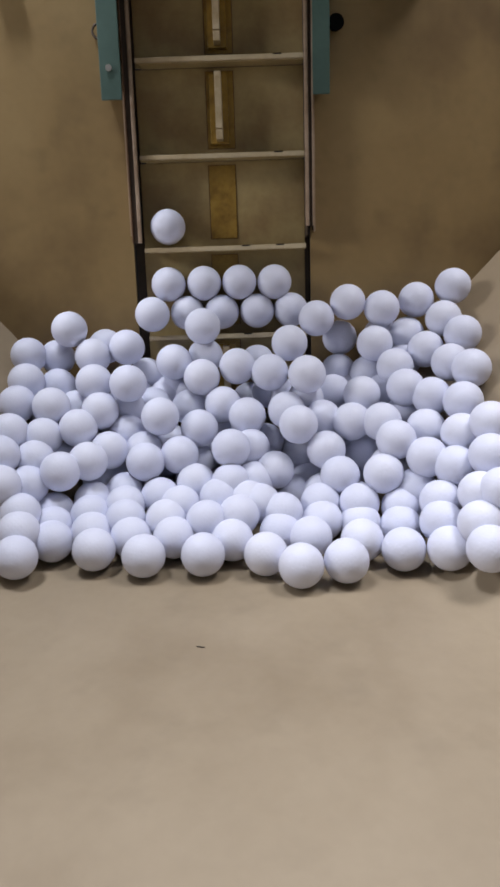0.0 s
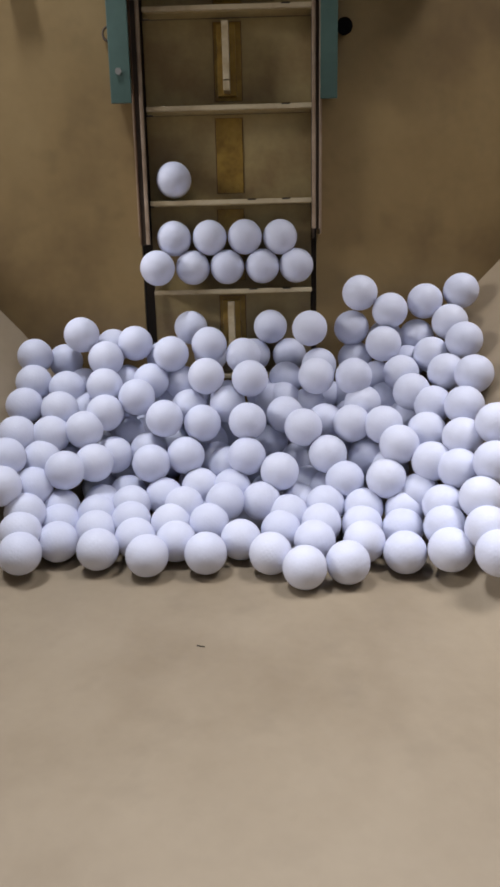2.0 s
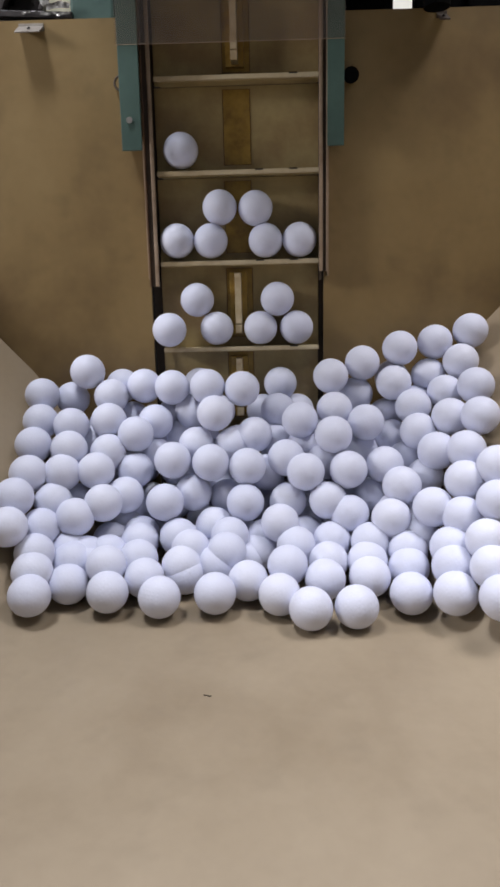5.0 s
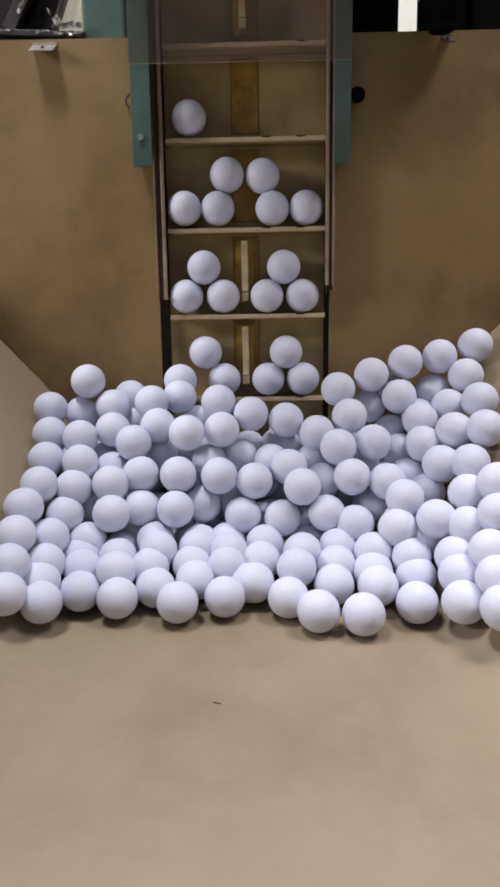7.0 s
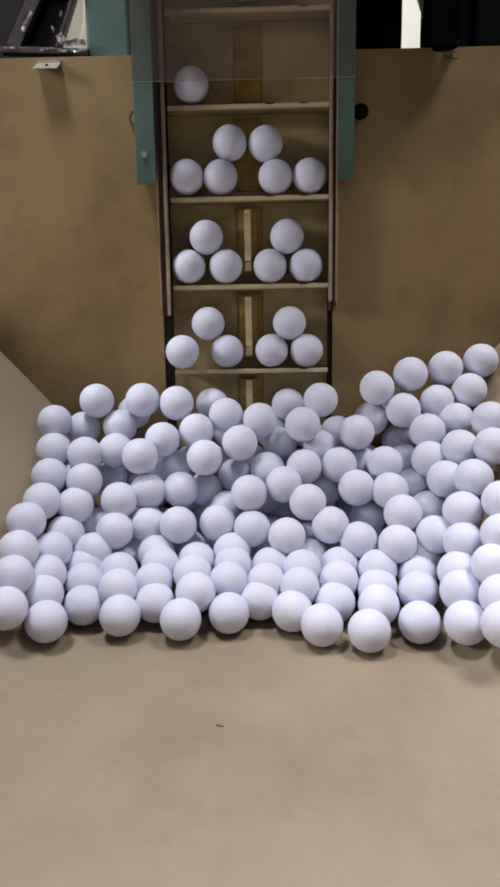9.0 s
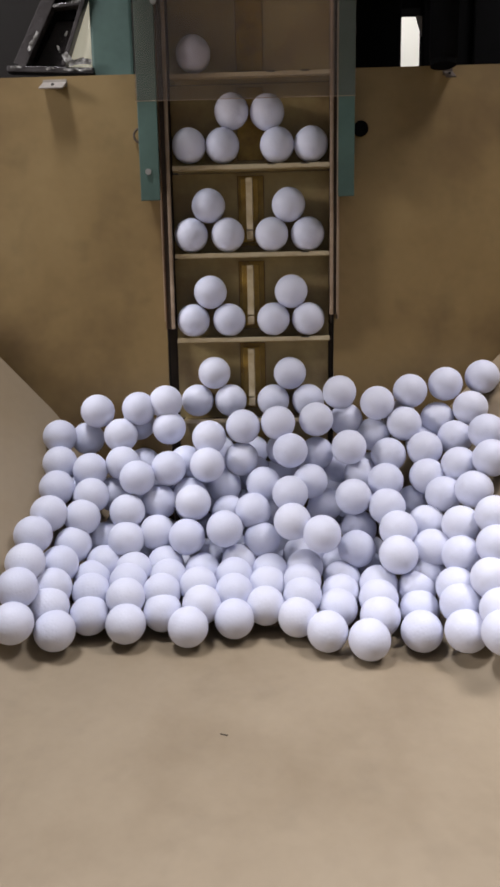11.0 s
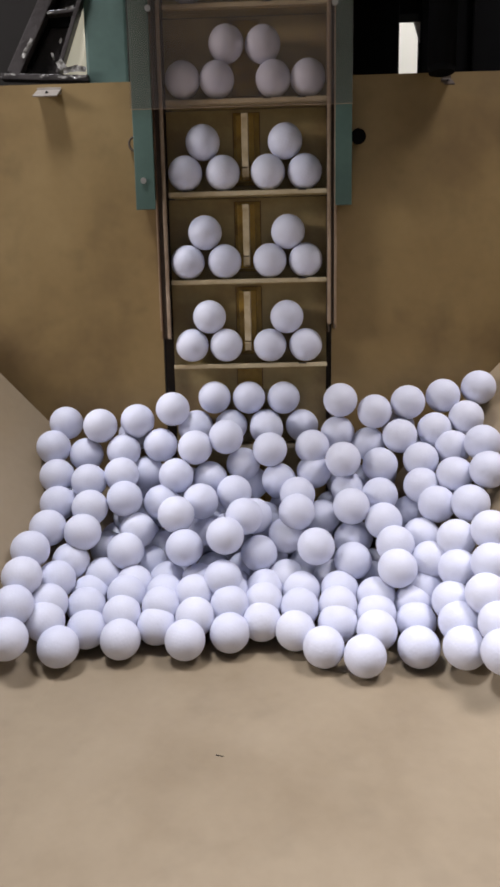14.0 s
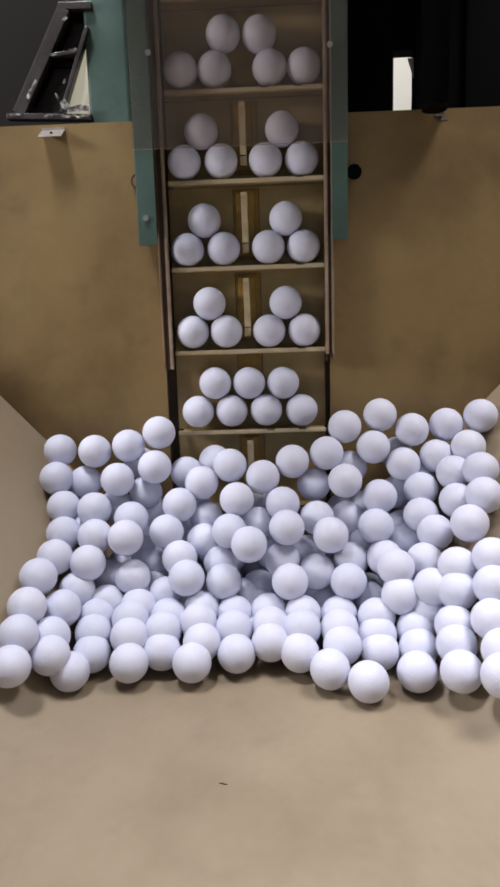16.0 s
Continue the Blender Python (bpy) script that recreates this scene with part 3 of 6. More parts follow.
    rest(-0.032, 0.732, 0.030)
    rest(0.096, 0.756, -0.002)
    rest(-0.176, 0.796, 0.118)
    rest(0.064, 0.716, -0.018)
    rest(0.080, 0.740, 0.038)
    rest(0.144, 0.708, 0.046)
    rest(0.088, 0.700, -0.026)
    rest(-0.056, 0.716, -0.026)
    rest(-0.032, 0.684, -0.018)
    rest(-0.120, 0.668, -0.018)
    rest(-0.168, 0.700, -0.010)
    rest(0.168, 0.800, 0.120)
    rest(-0.192, 0.764, 0.036)
    rest(0.108, 0.764, 0.024)
    rest(-0.108, 0.740, 0.024)
    rest(-0.060, 0.740, 0.024)
    rest(-0.156, 0.764, 0.012)
    rest(-0.180, 0.728, 0.012)
    rest(0.060, 0.728, 0.012)
    rest(-0.024, 0.728, -0.000)
    rest(0.108, 0.728, -0.000)
    rest(-0.108, 0.704, -0.000)
    rest(0.000, 0.692, -0.000)
    rest(-0.144, 0.728, -0.012)
    rest(0.024, 0.728, -0.012)
    rest(0.120, 0.668, -0.000)
    rest(0.048, 0.692, -0.012)
    rest(-0.072, 0.680, -0.012)
    roll([(0, -0.213, 0.779, 0.149), (1.5, -0.208, 0.774, 0.145), (2.5, -0.209, 0.777, 0.143), (3.5, -0.210, 0.782, 0.144), (7, -0.224, 0.779, 0.149), (8, -0.220, 0.777, 0.147), (9, -0.217, 0.775, 0.146), (11.5, -0.228, 0.779, 0.149), (12.5, -0.243, 0.785, 0.156), (13.5, -0.262, 0.796, 0.137), (14.5, -0.266, 0.792, 0.139), (16, -0.278, 0.790, 0.143)])
    roll([(0, -0.266, 0.772, 0.120), (1.5, -0.269, 0.770, 0.121), (2.5, -0.268, 0.767, 0.118), (3.5, -0.273, 0.772, 0.121), (7, -0.273, 0.765, 0.118), (8, -0.270, 0.764, 0.121), (9, -0.271, 0.763, 0.123), (11.5, -0.274, 0.762, 0.119), (12.5, -0.277, 0.759, 0.125), (13.5, -0.274, 0.761, 0.123), (14.5, -0.273, 0.756, 0.122), (16, -0.277, 0.753, 0.123)])
    roll([(0, -0.236, 0.788, 0.109), (1.5, -0.237, 0.784, 0.107), (2.5, -0.238, 0.789, 0.101), (3.5, -0.242, 0.791, 0.106), (7, -0.237, 0.774, 0.106), (8, -0.240, 0.779, 0.105), (9, -0.240, 0.776, 0.106), (11.5, -0.243, 0.779, 0.107), (12.5, -0.247, 0.776, 0.110), (13.5, -0.234, 0.763, 0.109), (14.5, -0.233, 0.760, 0.109), (16, -0.244, 0.766, 0.108)])
    roll([(0, -0.186, 0.763, 0.120), (1.5, -0.176, 0.752, 0.124), (2.5, -0.181, 0.762, 0.115), (3.5, -0.181, 0.764, 0.119), (7, -0.194, 0.767, 0.119), (8, -0.193, 0.772, 0.113), (9, -0.190, 0.767, 0.113), (11.5, -0.195, 0.758, 0.127), (12.5, -0.204, 0.765, 0.138), (13.5, -0.211, 0.773, 0.144), (14.5, -0.215, 0.770, 0.146), (16, -0.228, 0.777, 0.148)])
    roll([(0, -0.145, 0.770, 0.127), (1.5, -0.141, 0.772, 0.127), (2.5, -0.148, 0.782, 0.132), (3.5, -0.145, 0.782, 0.127), (7, -0.143, 0.761, 0.127), (8, -0.151, 0.765, 0.138), (9, -0.159, 0.775, 0.146), (11.5, -0.171, 0.782, 0.150), (12.5, -0.171, 0.785, 0.155), (13.5, -0.165, 0.784, 0.145), (14.5, -0.171, 0.778, 0.149), (16, -0.184, 0.782, 0.152)])
    roll([(0, -0.088, 0.754, 0.113), (1.5, -0.098, 0.764, 0.120), (2.5, -0.098, 0.741, 0.129), (3.5, -0.107, 0.756, 0.133), (7, -0.110, 0.779, 0.125), (8, -0.118, 0.779, 0.112), (9, -0.116, 0.771, 0.143), (11.5, -0.137, 0.771, 0.120), (12.5, -0.142, 0.787, 0.117), (13.5, -0.095, 0.783, 0.117), (14, -0.096, 0.791, 0.129), (14.5, -0.095, 0.755, 0.066), (16, -0.111, 0.778, 0.111)])
    roll([(0, -0.052, 0.773, 0.150), (1.5, -0.049, 0.759, 0.132), (2.5, -0.058, 0.765, 0.134), (3.5, -0.064, 0.760, 0.136), (7, -0.059, 0.754, 0.130), (8, -0.050, 0.752, 0.129), (9, -0.054, 0.760, 0.131), (11.5, -0.034, 0.752, 0.136), (12.5, -0.038, 0.765, 0.139), (13.5, -0.044, 0.762, 0.142), (14.5, -0.059, 0.751, 0.128), (16, -0.051, 0.758, 0.133)])
    roll([(0, -0.051, 0.773, 0.111), (1.5, -0.032, 0.744, 0.089), (2.5, -0.032, 0.744, 0.058), (3.5, -0.032, 0.744, 0.058), (7, -0.023, 0.756, 0.063), (8, -0.023, 0.755, 0.066), (9, -0.023, 0.755, 0.066), (11.5, -0.023, 0.755, 0.066), (12.5, -0.023, 0.755, 0.066), (13.5, -0.023, 0.755, 0.066), (14.5, -0.023, 0.755, 0.066), (16, -0.023, 0.755, 0.066)])
    roll([(0, -0.012, 0.739, 0.112), (1.5, -0.006, 0.755, 0.120), (2.5, -0.019, 0.752, 0.123), (3.5, -0.023, 0.751, 0.131), (4.3, -0.023, 0.751, 0.131), (6.5, -0.016, 0.752, 0.138), (7, -0.019, 0.740, 0.120), (8, -0.011, 0.726, 0.118), (9, -0.012, 0.751, 0.128), (11.5, 0.010, 0.752, 0.140), (12.5, 0.004, 0.748, 0.136), (13.5, 0.009, 0.743, 0.126), (14.5, -0.008, 0.752, 0.118), (16, -0.009, 0.743, 0.124)])
    roll([(0, -0.262, 0.733, 0.104), (1.5, -0.263, 0.730, 0.106), (2.5, -0.263, 0.729, 0.100), (3.5, -0.268, 0.733, 0.105), (7, -0.267, 0.728, 0.102), (8, -0.267, 0.728, 0.102), (9, -0.266, 0.727, 0.103), (11.5, -0.266, 0.726, 0.101), (12.5, -0.264, 0.727, 0.101), (13.5, -0.264, 0.727, 0.101), (14.5, -0.262, 0.721, 0.101), (16, -0.264, 0.723, 0.098)])
    roll([(0, -0.231, 0.752, 0.087), (1.5, -0.229, 0.739, 0.091), (2.5, -0.218, 0.715, 0.102), (3.5, -0.228, 0.722, 0.104), (7, -0.226, 0.715, 0.104), (8, -0.226, 0.716, 0.104), (9, -0.225, 0.716, 0.103), (11.5, -0.226, 0.714, 0.097), (12.5, -0.224, 0.712, 0.100), (13.5, -0.223, 0.715, 0.100), (14.5, -0.220, 0.711, 0.100), (16, -0.222, 0.713, 0.101)])
    roll([(0, -0.180, 0.723, 0.105), (1.5, -0.174, 0.715, 0.104), (2.5, -0.179, 0.724, 0.100), (3.5, -0.181, 0.726, 0.105), (7, -0.189, 0.730, 0.106), (8, -0.192, 0.732, 0.101), (9, -0.190, 0.729, 0.100), (11.5, -0.187, 0.726, 0.100), (12.5, -0.187, 0.726, 0.097), (13.5, -0.182, 0.722, 0.103), (14.5, -0.183, 0.724, 0.102), (16, -0.202, 0.742, 0.085)])
    roll([(0, -0.137, 0.705, 0.111), (1.5, -0.134, 0.699, 0.096), (2.5, -0.139, 0.704, 0.096), (3.5, -0.143, 0.709, 0.095), (7, -0.159, 0.701, 0.104), (8, -0.158, 0.706, 0.105), (9, -0.154, 0.698, 0.110), (11.5, -0.165, 0.694, 0.097), (12.5, -0.161, 0.692, 0.097), (13.5, -0.165, 0.687, 0.097), (14.5, -0.180, 0.691, 0.084), (16, -0.175, 0.705, 0.091)])
    roll([(0, -0.128, 0.788, 0.081), (1.5, -0.128, 0.755, 0.066), (2.5, -0.128, 0.755, 0.066), (3.5, -0.128, 0.755, 0.066), (7, -0.143, 0.749, 0.062), (8, -0.143, 0.749, 0.062), (9, -0.143, 0.749, 0.062), (11.5, -0.143, 0.749, 0.062), (12.5, -0.143, 0.749, 0.093), (13.5, -0.155, 0.756, 0.087), (14.5, -0.159, 0.750, 0.085), (16, -0.163, 0.753, 0.098)])
    roll([(0, -0.054, 0.729, 0.104), (1.5, -0.059, 0.722, 0.112), (2.5, -0.050, 0.717, 0.113), (3.5, -0.052, 0.722, 0.118), (7, -0.054, 0.714, 0.113), (8, -0.044, 0.701, 0.120), (9, -0.036, 0.718, 0.115), (11.5, -0.039, 0.746, 0.094), (12.5, -0.028, 0.758, 0.096), (13.5, -0.030, 0.757, 0.103), (14.5, -0.037, 0.748, 0.088), (16, -0.042, 0.716, 0.109)])
    roll([(0, -0.094, 0.763, 0.070), (1.5, -0.092, 0.748, 0.080), (2.5, -0.083, 0.752, 0.095), (3.5, -0.084, 0.754, 0.100), (7, -0.089, 0.777, 0.090), (8, -0.093, 0.746, 0.116), (9, -0.090, 0.742, 0.119), (11.5, -0.078, 0.751, 0.128), (12.5, -0.082, 0.767, 0.140), (13.5, -0.080, 0.744, 0.122), (14.5, -0.104, 0.751, 0.128), (16, -0.088, 0.745, 0.116)])
    roll([(0, -0.265, 0.696, 0.094), (1.5, -0.266, 0.694, 0.094), (2.5, -0.265, 0.689, 0.092), (3.5, -0.269, 0.691, 0.098), (7, -0.263, 0.688, 0.090), (8, -0.263, 0.689, 0.089), (9, -0.263, 0.688, 0.090), (11.5, -0.261, 0.688, 0.089), (12.5, -0.255, 0.688, 0.084), (13.5, -0.256, 0.692, 0.083), (14.5, -0.255, 0.685, 0.086), (16, -0.257, 0.686, 0.084)])
    roll([(0, -0.224, 0.688, 0.094), (1.5, -0.225, 0.688, 0.092), (2.5, -0.223, 0.683, 0.089), (3.5, -0.225, 0.688, 0.094), (7, -0.221, 0.682, 0.089), (8, -0.220, 0.682, 0.089), (9, -0.221, 0.684, 0.085), (11.5, -0.219, 0.682, 0.081), (12.5, -0.213, 0.679, 0.083), (13.5, -0.215, 0.679, 0.086), (14.5, -0.213, 0.675, 0.086), (16, -0.216, 0.678, 0.085)])
    roll([(0, -0.205, 0.720, 0.073), (1.5, -0.201, 0.711, 0.075), (2.5, -0.208, 0.722, 0.069), (3.5, -0.209, 0.727, 0.073), (7, -0.209, 0.733, 0.067), (8, -0.203, 0.734, 0.060), (9, -0.202, 0.730, 0.059), (11.5, -0.202, 0.713, 0.062), (12.5, -0.197, 0.717, 0.057), (13.5, -0.193, 0.708, 0.064), (14.5, -0.160, 0.708, 0.035), (16, -0.160, 0.708, 0.035)])
    roll([(0, -0.170, 0.690, 0.085), (1.5, -0.169, 0.682, 0.087), (2.5, -0.175, 0.687, 0.084), (3.5, -0.177, 0.691, 0.088), (7, -0.187, 0.696, 0.070), (8, -0.160, 0.696, 0.029), (9, -0.160, 0.696, 0.029), (11.5, -0.160, 0.696, 0.029), (12.5, -0.160, 0.696, 0.029), (13.5, -0.160, 0.696, 0.029), (14.5, -0.160, 0.696, 0.029), (16, -0.160, 0.696, 0.029)])
    roll([(0, -0.144, 0.718, 0.073), (1.5, -0.157, 0.753, 0.087), (2.5, -0.157, 0.765, 0.082), (3.5, -0.160, 0.769, 0.080), (7, -0.171, 0.778, 0.091), (8, -0.160, 0.755, 0.066), (9, -0.160, 0.755, 0.066), (11.5, -0.171, 0.759, 0.088), (12.5, -0.178, 0.770, 0.104), (13.5, -0.182, 0.757, 0.117), (14.5, -0.188, 0.759, 0.114), (16, -0.194, 0.740, 0.127)])
    roll([(0, -0.115, 0.733, 0.067), (1.5, -0.122, 0.734, 0.102), (2.5, -0.124, 0.740, 0.092), (3.5, -0.127, 0.744, 0.089), (7, -0.132, 0.726, 0.113), (8, -0.133, 0.734, 0.111), (9, -0.131, 0.730, 0.114), (11.5, -0.125, 0.707, 0.099), (12.5, -0.119, 0.702, 0.099), (13.5, -0.106, 0.720, 0.100), (14.5, -0.124, 0.725, 0.100), (16, -0.115, 0.720, 0.100)])
    roll([(0, -0.100, 0.674, 0.084), (1.5, -0.102, 0.671, 0.082), (2.5, -0.101, 0.674, 0.084), (3.5, -0.101, 0.675, 0.084), (7, -0.104, 0.667, 0.080), (8, -0.106, 0.668, 0.081), (9, -0.108, 0.689, 0.068), (11.5, -0.097, 0.704, 0.066), (12.5, -0.083, 0.707, 0.062), (13.5, -0.083, 0.692, 0.082), (14.5, -0.083, 0.685, 0.086), (16, -0.063, 0.669, 0.047)])
    roll([(0, -0.071, 0.724, 0.067), (1.5, -0.076, 0.710, 0.070), (2.5, -0.077, 0.711, 0.081), (3.5, -0.080, 0.711, 0.083), (7, -0.070, 0.703, 0.075), (8, -0.079, 0.703, 0.057), (9, -0.081, 0.711, 0.053), (11.5, -0.100, 0.668, 0.079), (12.5, -0.107, 0.668, 0.079), (13.5, -0.111, 0.669, 0.082), (14.5, -0.108, 0.655, 0.087), (16, -0.112, 0.662, 0.062)])
    roll([(0, -0.030, 0.708, 0.078), (1.5, -0.029, 0.696, 0.084), (2.5, -0.032, 0.717, 0.076), (3.5, -0.034, 0.706, 0.080), (7, -0.033, 0.720, 0.073), (8, -0.041, 0.714, 0.071), (9, -0.044, 0.727, 0.063), (11.5, -0.063, 0.726, 0.064), (12.5, -0.058, 0.733, 0.083), (13.5, -0.069, 0.743, 0.081), (14.5, -0.082, 0.731, 0.091), (16, -0.084, 0.730, 0.072)])
    roll([(0, -0.002, 0.684, 0.075), (1.5, -0.005, 0.667, 0.084), (2.5, -0.009, 0.664, 0.079), (3.5, -0.015, 0.665, 0.080), (7, -0.015, 0.664, 0.072), (8, -0.022, 0.668, 0.075), (9, -0.025, 0.668, 0.076), (11.5, -0.023, 0.670, 0.064), (12.5, -0.016, 0.667, 0.073), (13.5, -0.016, 0.683, 0.066), (14.5, -0.022, 0.679, 0.071), (16, -0.018, 0.712, 0.074)])
    roll([(0, -0.264, 0.651, 0.083), (1.5, -0.265, 0.649, 0.084), (2.5, -0.263, 0.642, 0.080), (3.5, -0.263, 0.646, 0.086), (7, -0.260, 0.643, 0.084), (8, -0.260, 0.645, 0.085), (9, -0.261, 0.645, 0.084), (11.5, -0.261, 0.644, 0.082), (12.5, -0.258, 0.651, 0.077), (13.5, -0.258, 0.652, 0.077), (14.5, -0.259, 0.648, 0.077), (16, -0.259, 0.648, 0.078)])
    roll([(0, -0.230, 0.658, 0.072), (1.5, -0.231, 0.657, 0.074), (2.5, -0.227, 0.651, 0.078), (3.5, -0.229, 0.657, 0.080), (7, -0.225, 0.654, 0.072), (8, -0.227, 0.656, 0.069), (9, -0.228, 0.657, 0.069), (11.5, -0.225, 0.654, 0.069), (12.5, -0.219, 0.647, 0.068), (13.5, -0.217, 0.647, 0.076), (14.5, -0.218, 0.644, 0.071), (16, -0.220, 0.646, 0.070)])
    roll([(0, -0.192, 0.666, 0.077), (1.5, -0.193, 0.662, 0.077), (2.5, -0.191, 0.658, 0.079), (3.5, -0.193, 0.664, 0.077), (7, -0.182, 0.657, 0.075), (8, -0.186, 0.666, 0.070), (9, -0.178, 0.665, 0.070), (11.5, -0.173, 0.670, 0.065), (12.5, -0.164, 0.675, 0.055), (13.5, -0.159, 0.666, 0.061), (14.5, -0.159, 0.673, 0.053), (16, -0.175, 0.665, 0.092)])
    roll([(0, -0.142, 0.688, 0.056), (1.5, -0.150, 0.700, 0.046), (2.5, -0.152, 0.702, 0.045), (3.5, -0.149, 0.689, 0.055), (7, -0.149, 0.674, 0.077), (8, -0.149, 0.679, 0.077), (9, -0.146, 0.682, 0.071), (11.5, -0.139, 0.694, 0.057), (12.5, -0.139, 0.694, 0.028), (13.5, -0.133, 0.714, 0.068), (14.5, -0.132, 0.689, 0.082), (16, -0.130, 0.691, 0.080)])
    roll([(0, -0.057, 0.674, 0.067), (1.5, -0.060, 0.672, 0.074), (2.5, -0.057, 0.674, 0.077), (3.5, -0.058, 0.671, 0.082), (7, -0.056, 0.665, 0.079), (8, -0.056, 0.665, 0.015), (9, -0.056, 0.665, 0.015), (11.5, -0.048, 0.661, 0.013), (12.5, -0.048, 0.661, 0.013), (13.5, -0.048, 0.661, 0.080), (14.5, -0.012, 0.652, 0.090), (16, -0.026, 0.651, 0.089)])
    roll([(0, -0.265, 0.614, 0.077), (1.5, -0.266, 0.609, 0.078), (2.5, -0.265, 0.604, 0.078), (3.5, -0.267, 0.607, 0.081), (7, -0.268, 0.607, 0.079), (8, -0.269, 0.609, 0.080), (9, -0.269, 0.609, 0.082), (11.5, -0.269, 0.607, 0.080), (12.5, -0.267, 0.612, 0.079), (13.5, -0.267, 0.609, 0.078), (14.5, -0.267, 0.609, 0.078), (16, -0.268, 0.611, 0.080)])
    roll([(0, -0.235, 0.630, 0.060), (1.5, -0.237, 0.630, 0.061), (2.5, -0.234, 0.623, 0.060), (3.5, -0.236, 0.629, 0.059), (7, -0.232, 0.628, 0.053), (8, -0.236, 0.631, 0.049), (9, -0.236, 0.631, 0.048), (11.5, -0.233, 0.628, 0.049), (12.5, -0.231, 0.627, 0.049), (13.5, -0.230, 0.627, 0.049), (14.5, -0.232, 0.625, 0.045), (16, -0.233, 0.628, 0.045)])
    roll([(0, -0.215, 0.662, 0.037), (1.5, -0.218, 0.656, 0.037), (2.5, -0.218, 0.654, 0.039), (3.5, -0.218, 0.654, 0.037), (7, -0.213, 0.666, 0.036), (8, -0.211, 0.667, 0.034), (9, -0.210, 0.664, 0.034), (11.5, -0.203, 0.662, 0.030), (12.5, -0.198, 0.665, 0.031), (13.5, -0.196, 0.664, 0.033), (14.5, -0.200, 0.669, 0.031), (16, -0.203, 0.667, 0.030)])
    roll([(0, -0.203, 0.608, 0.058), (1.5, -0.207, 0.611, 0.054), (2.5, -0.204, 0.603, 0.064), (3.5, -0.206, 0.607, 0.061), (7, -0.205, 0.610, 0.029), (8, -0.203, 0.615, 0.037), (9, -0.203, 0.616, 0.034), (11.5, -0.197, 0.620, 0.028), (12.5, -0.196, 0.620, 0.031), (13.5, -0.194, 0.621, 0.031), (14.5, -0.195, 0.622, 0.026), (16, -0.199, 0.626, 0.025)])
    roll([(0, -0.177, 0.628, 0.057), (1.5, -0.179, 0.630, 0.054), (2.5, -0.177, 0.625, 0.055), (3.5, -0.177, 0.626, 0.057), (7, -0.178, 0.626, 0.055), (8, -0.180, 0.636, 0.047), (9, -0.180, 0.636, 0.048), (11.5, -0.172, 0.639, 0.048), (12.5, -0.170, 0.639, 0.051), (13.5, -0.167, 0.638, 0.053), (14.5, -0.171, 0.642, 0.047), (16, -0.169, 0.647, 0.046)])
    roll([(0, -0.158, 0.652, 0.055), (1.5, -0.161, 0.658, 0.047), (2.5, -0.162, 0.656, 0.043), (3.5, -0.162, 0.654, 0.049), (7, -0.147, 0.646, 0.048), (8, -0.147, 0.656, 0.042), (9, -0.145, 0.654, 0.042), (11.5, -0.136, 0.656, 0.046), (12.5, -0.129, 0.681, 0.017), (13.5, -0.136, 0.690, 0.016), (14.5, -0.138, 0.688, 0.014), (16, -0.157, 0.696, 0.031)])
    roll([(0, -0.121, 0.663, 0.047), (1.5, -0.122, 0.669, 0.044), (2.5, -0.125, 0.671, 0.040), (3.5, -0.121, 0.663, 0.048), (7, -0.095, 0.649, -0.003), (8, -0.098, 0.649, 0.010), (9, -0.098, 0.648, 0.011), (11.5, -0.079, 0.656, 0.011), (12.5, -0.081, 0.672, 0.045), (13.5, -0.079, 0.686, 0.040), (14.5, -0.082, 0.693, 0.045), (16, -0.085, 0.695, 0.062)])
    roll([(0, -0.116, 0.635, 0.049), (1.5, -0.115, 0.630, 0.050), (2.5, -0.116, 0.636, 0.046), (3.5, -0.113, 0.631, 0.049), (7, -0.106, 0.636, 0.053), (8, -0.105, 0.630, 0.059), (9, -0.107, 0.640, 0.052), (11.5, -0.100, 0.640, 0.050), (12.5, -0.098, 0.639, 0.052), (13.5, -0.101, 0.645, 0.051), (14.5, -0.097, 0.621, 0.068), (16, -0.101, 0.632, 0.056)])
    roll([(0, -0.079, 0.647, 0.049), (1.5, -0.079, 0.645, 0.048), (2.5, -0.076, 0.647, 0.051), (3.5, -0.079, 0.652, 0.050), (7, -0.076, 0.660, 0.043), (8, -0.064, 0.649, 0.046), (9, -0.062, 0.650, 0.047), (11.5, -0.056, 0.637, 0.064), (12.5, -0.057, 0.644, 0.054), (13.5, -0.053, 0.623, 0.074), (14.5, -0.049, 0.637, 0.082), (16, -0.058, 0.637, 0.045)])
    roll([(0, -0.053, 0.702, 0.016), (1.5, -0.053, 0.702, 0.032), (2.5, -0.053, 0.702, 0.032), (3.5, -0.053, 0.702, 0.032), (7, -0.053, 0.702, 0.032), (8, -0.053, 0.702, 0.032), (9, -0.053, 0.702, 0.032), (11.5, -0.053, 0.702, 0.032), (12.5, -0.053, 0.702, 0.032), (13.5, -0.053, 0.702, 0.032), (14.5, -0.053, 0.702, 0.032), (16, -0.053, 0.702, 0.032)])
    roll([(0, -0.021, 0.637, 0.062), (1.5, -0.006, 0.634, 0.063), (2.5, -0.011, 0.640, 0.042), (3.5, -0.013, 0.633, 0.050), (7, -0.029, 0.644, 0.038), (8, -0.026, 0.640, 0.044), (9, -0.022, 0.641, 0.045), (11.5, -0.013, 0.647, 0.039), (12.5, -0.015, 0.642, 0.042), (13.5, -0.013, 0.642, 0.042), (14.5, -0.014, 0.644, 0.038), (16, -0.014, 0.644, 0.004)])
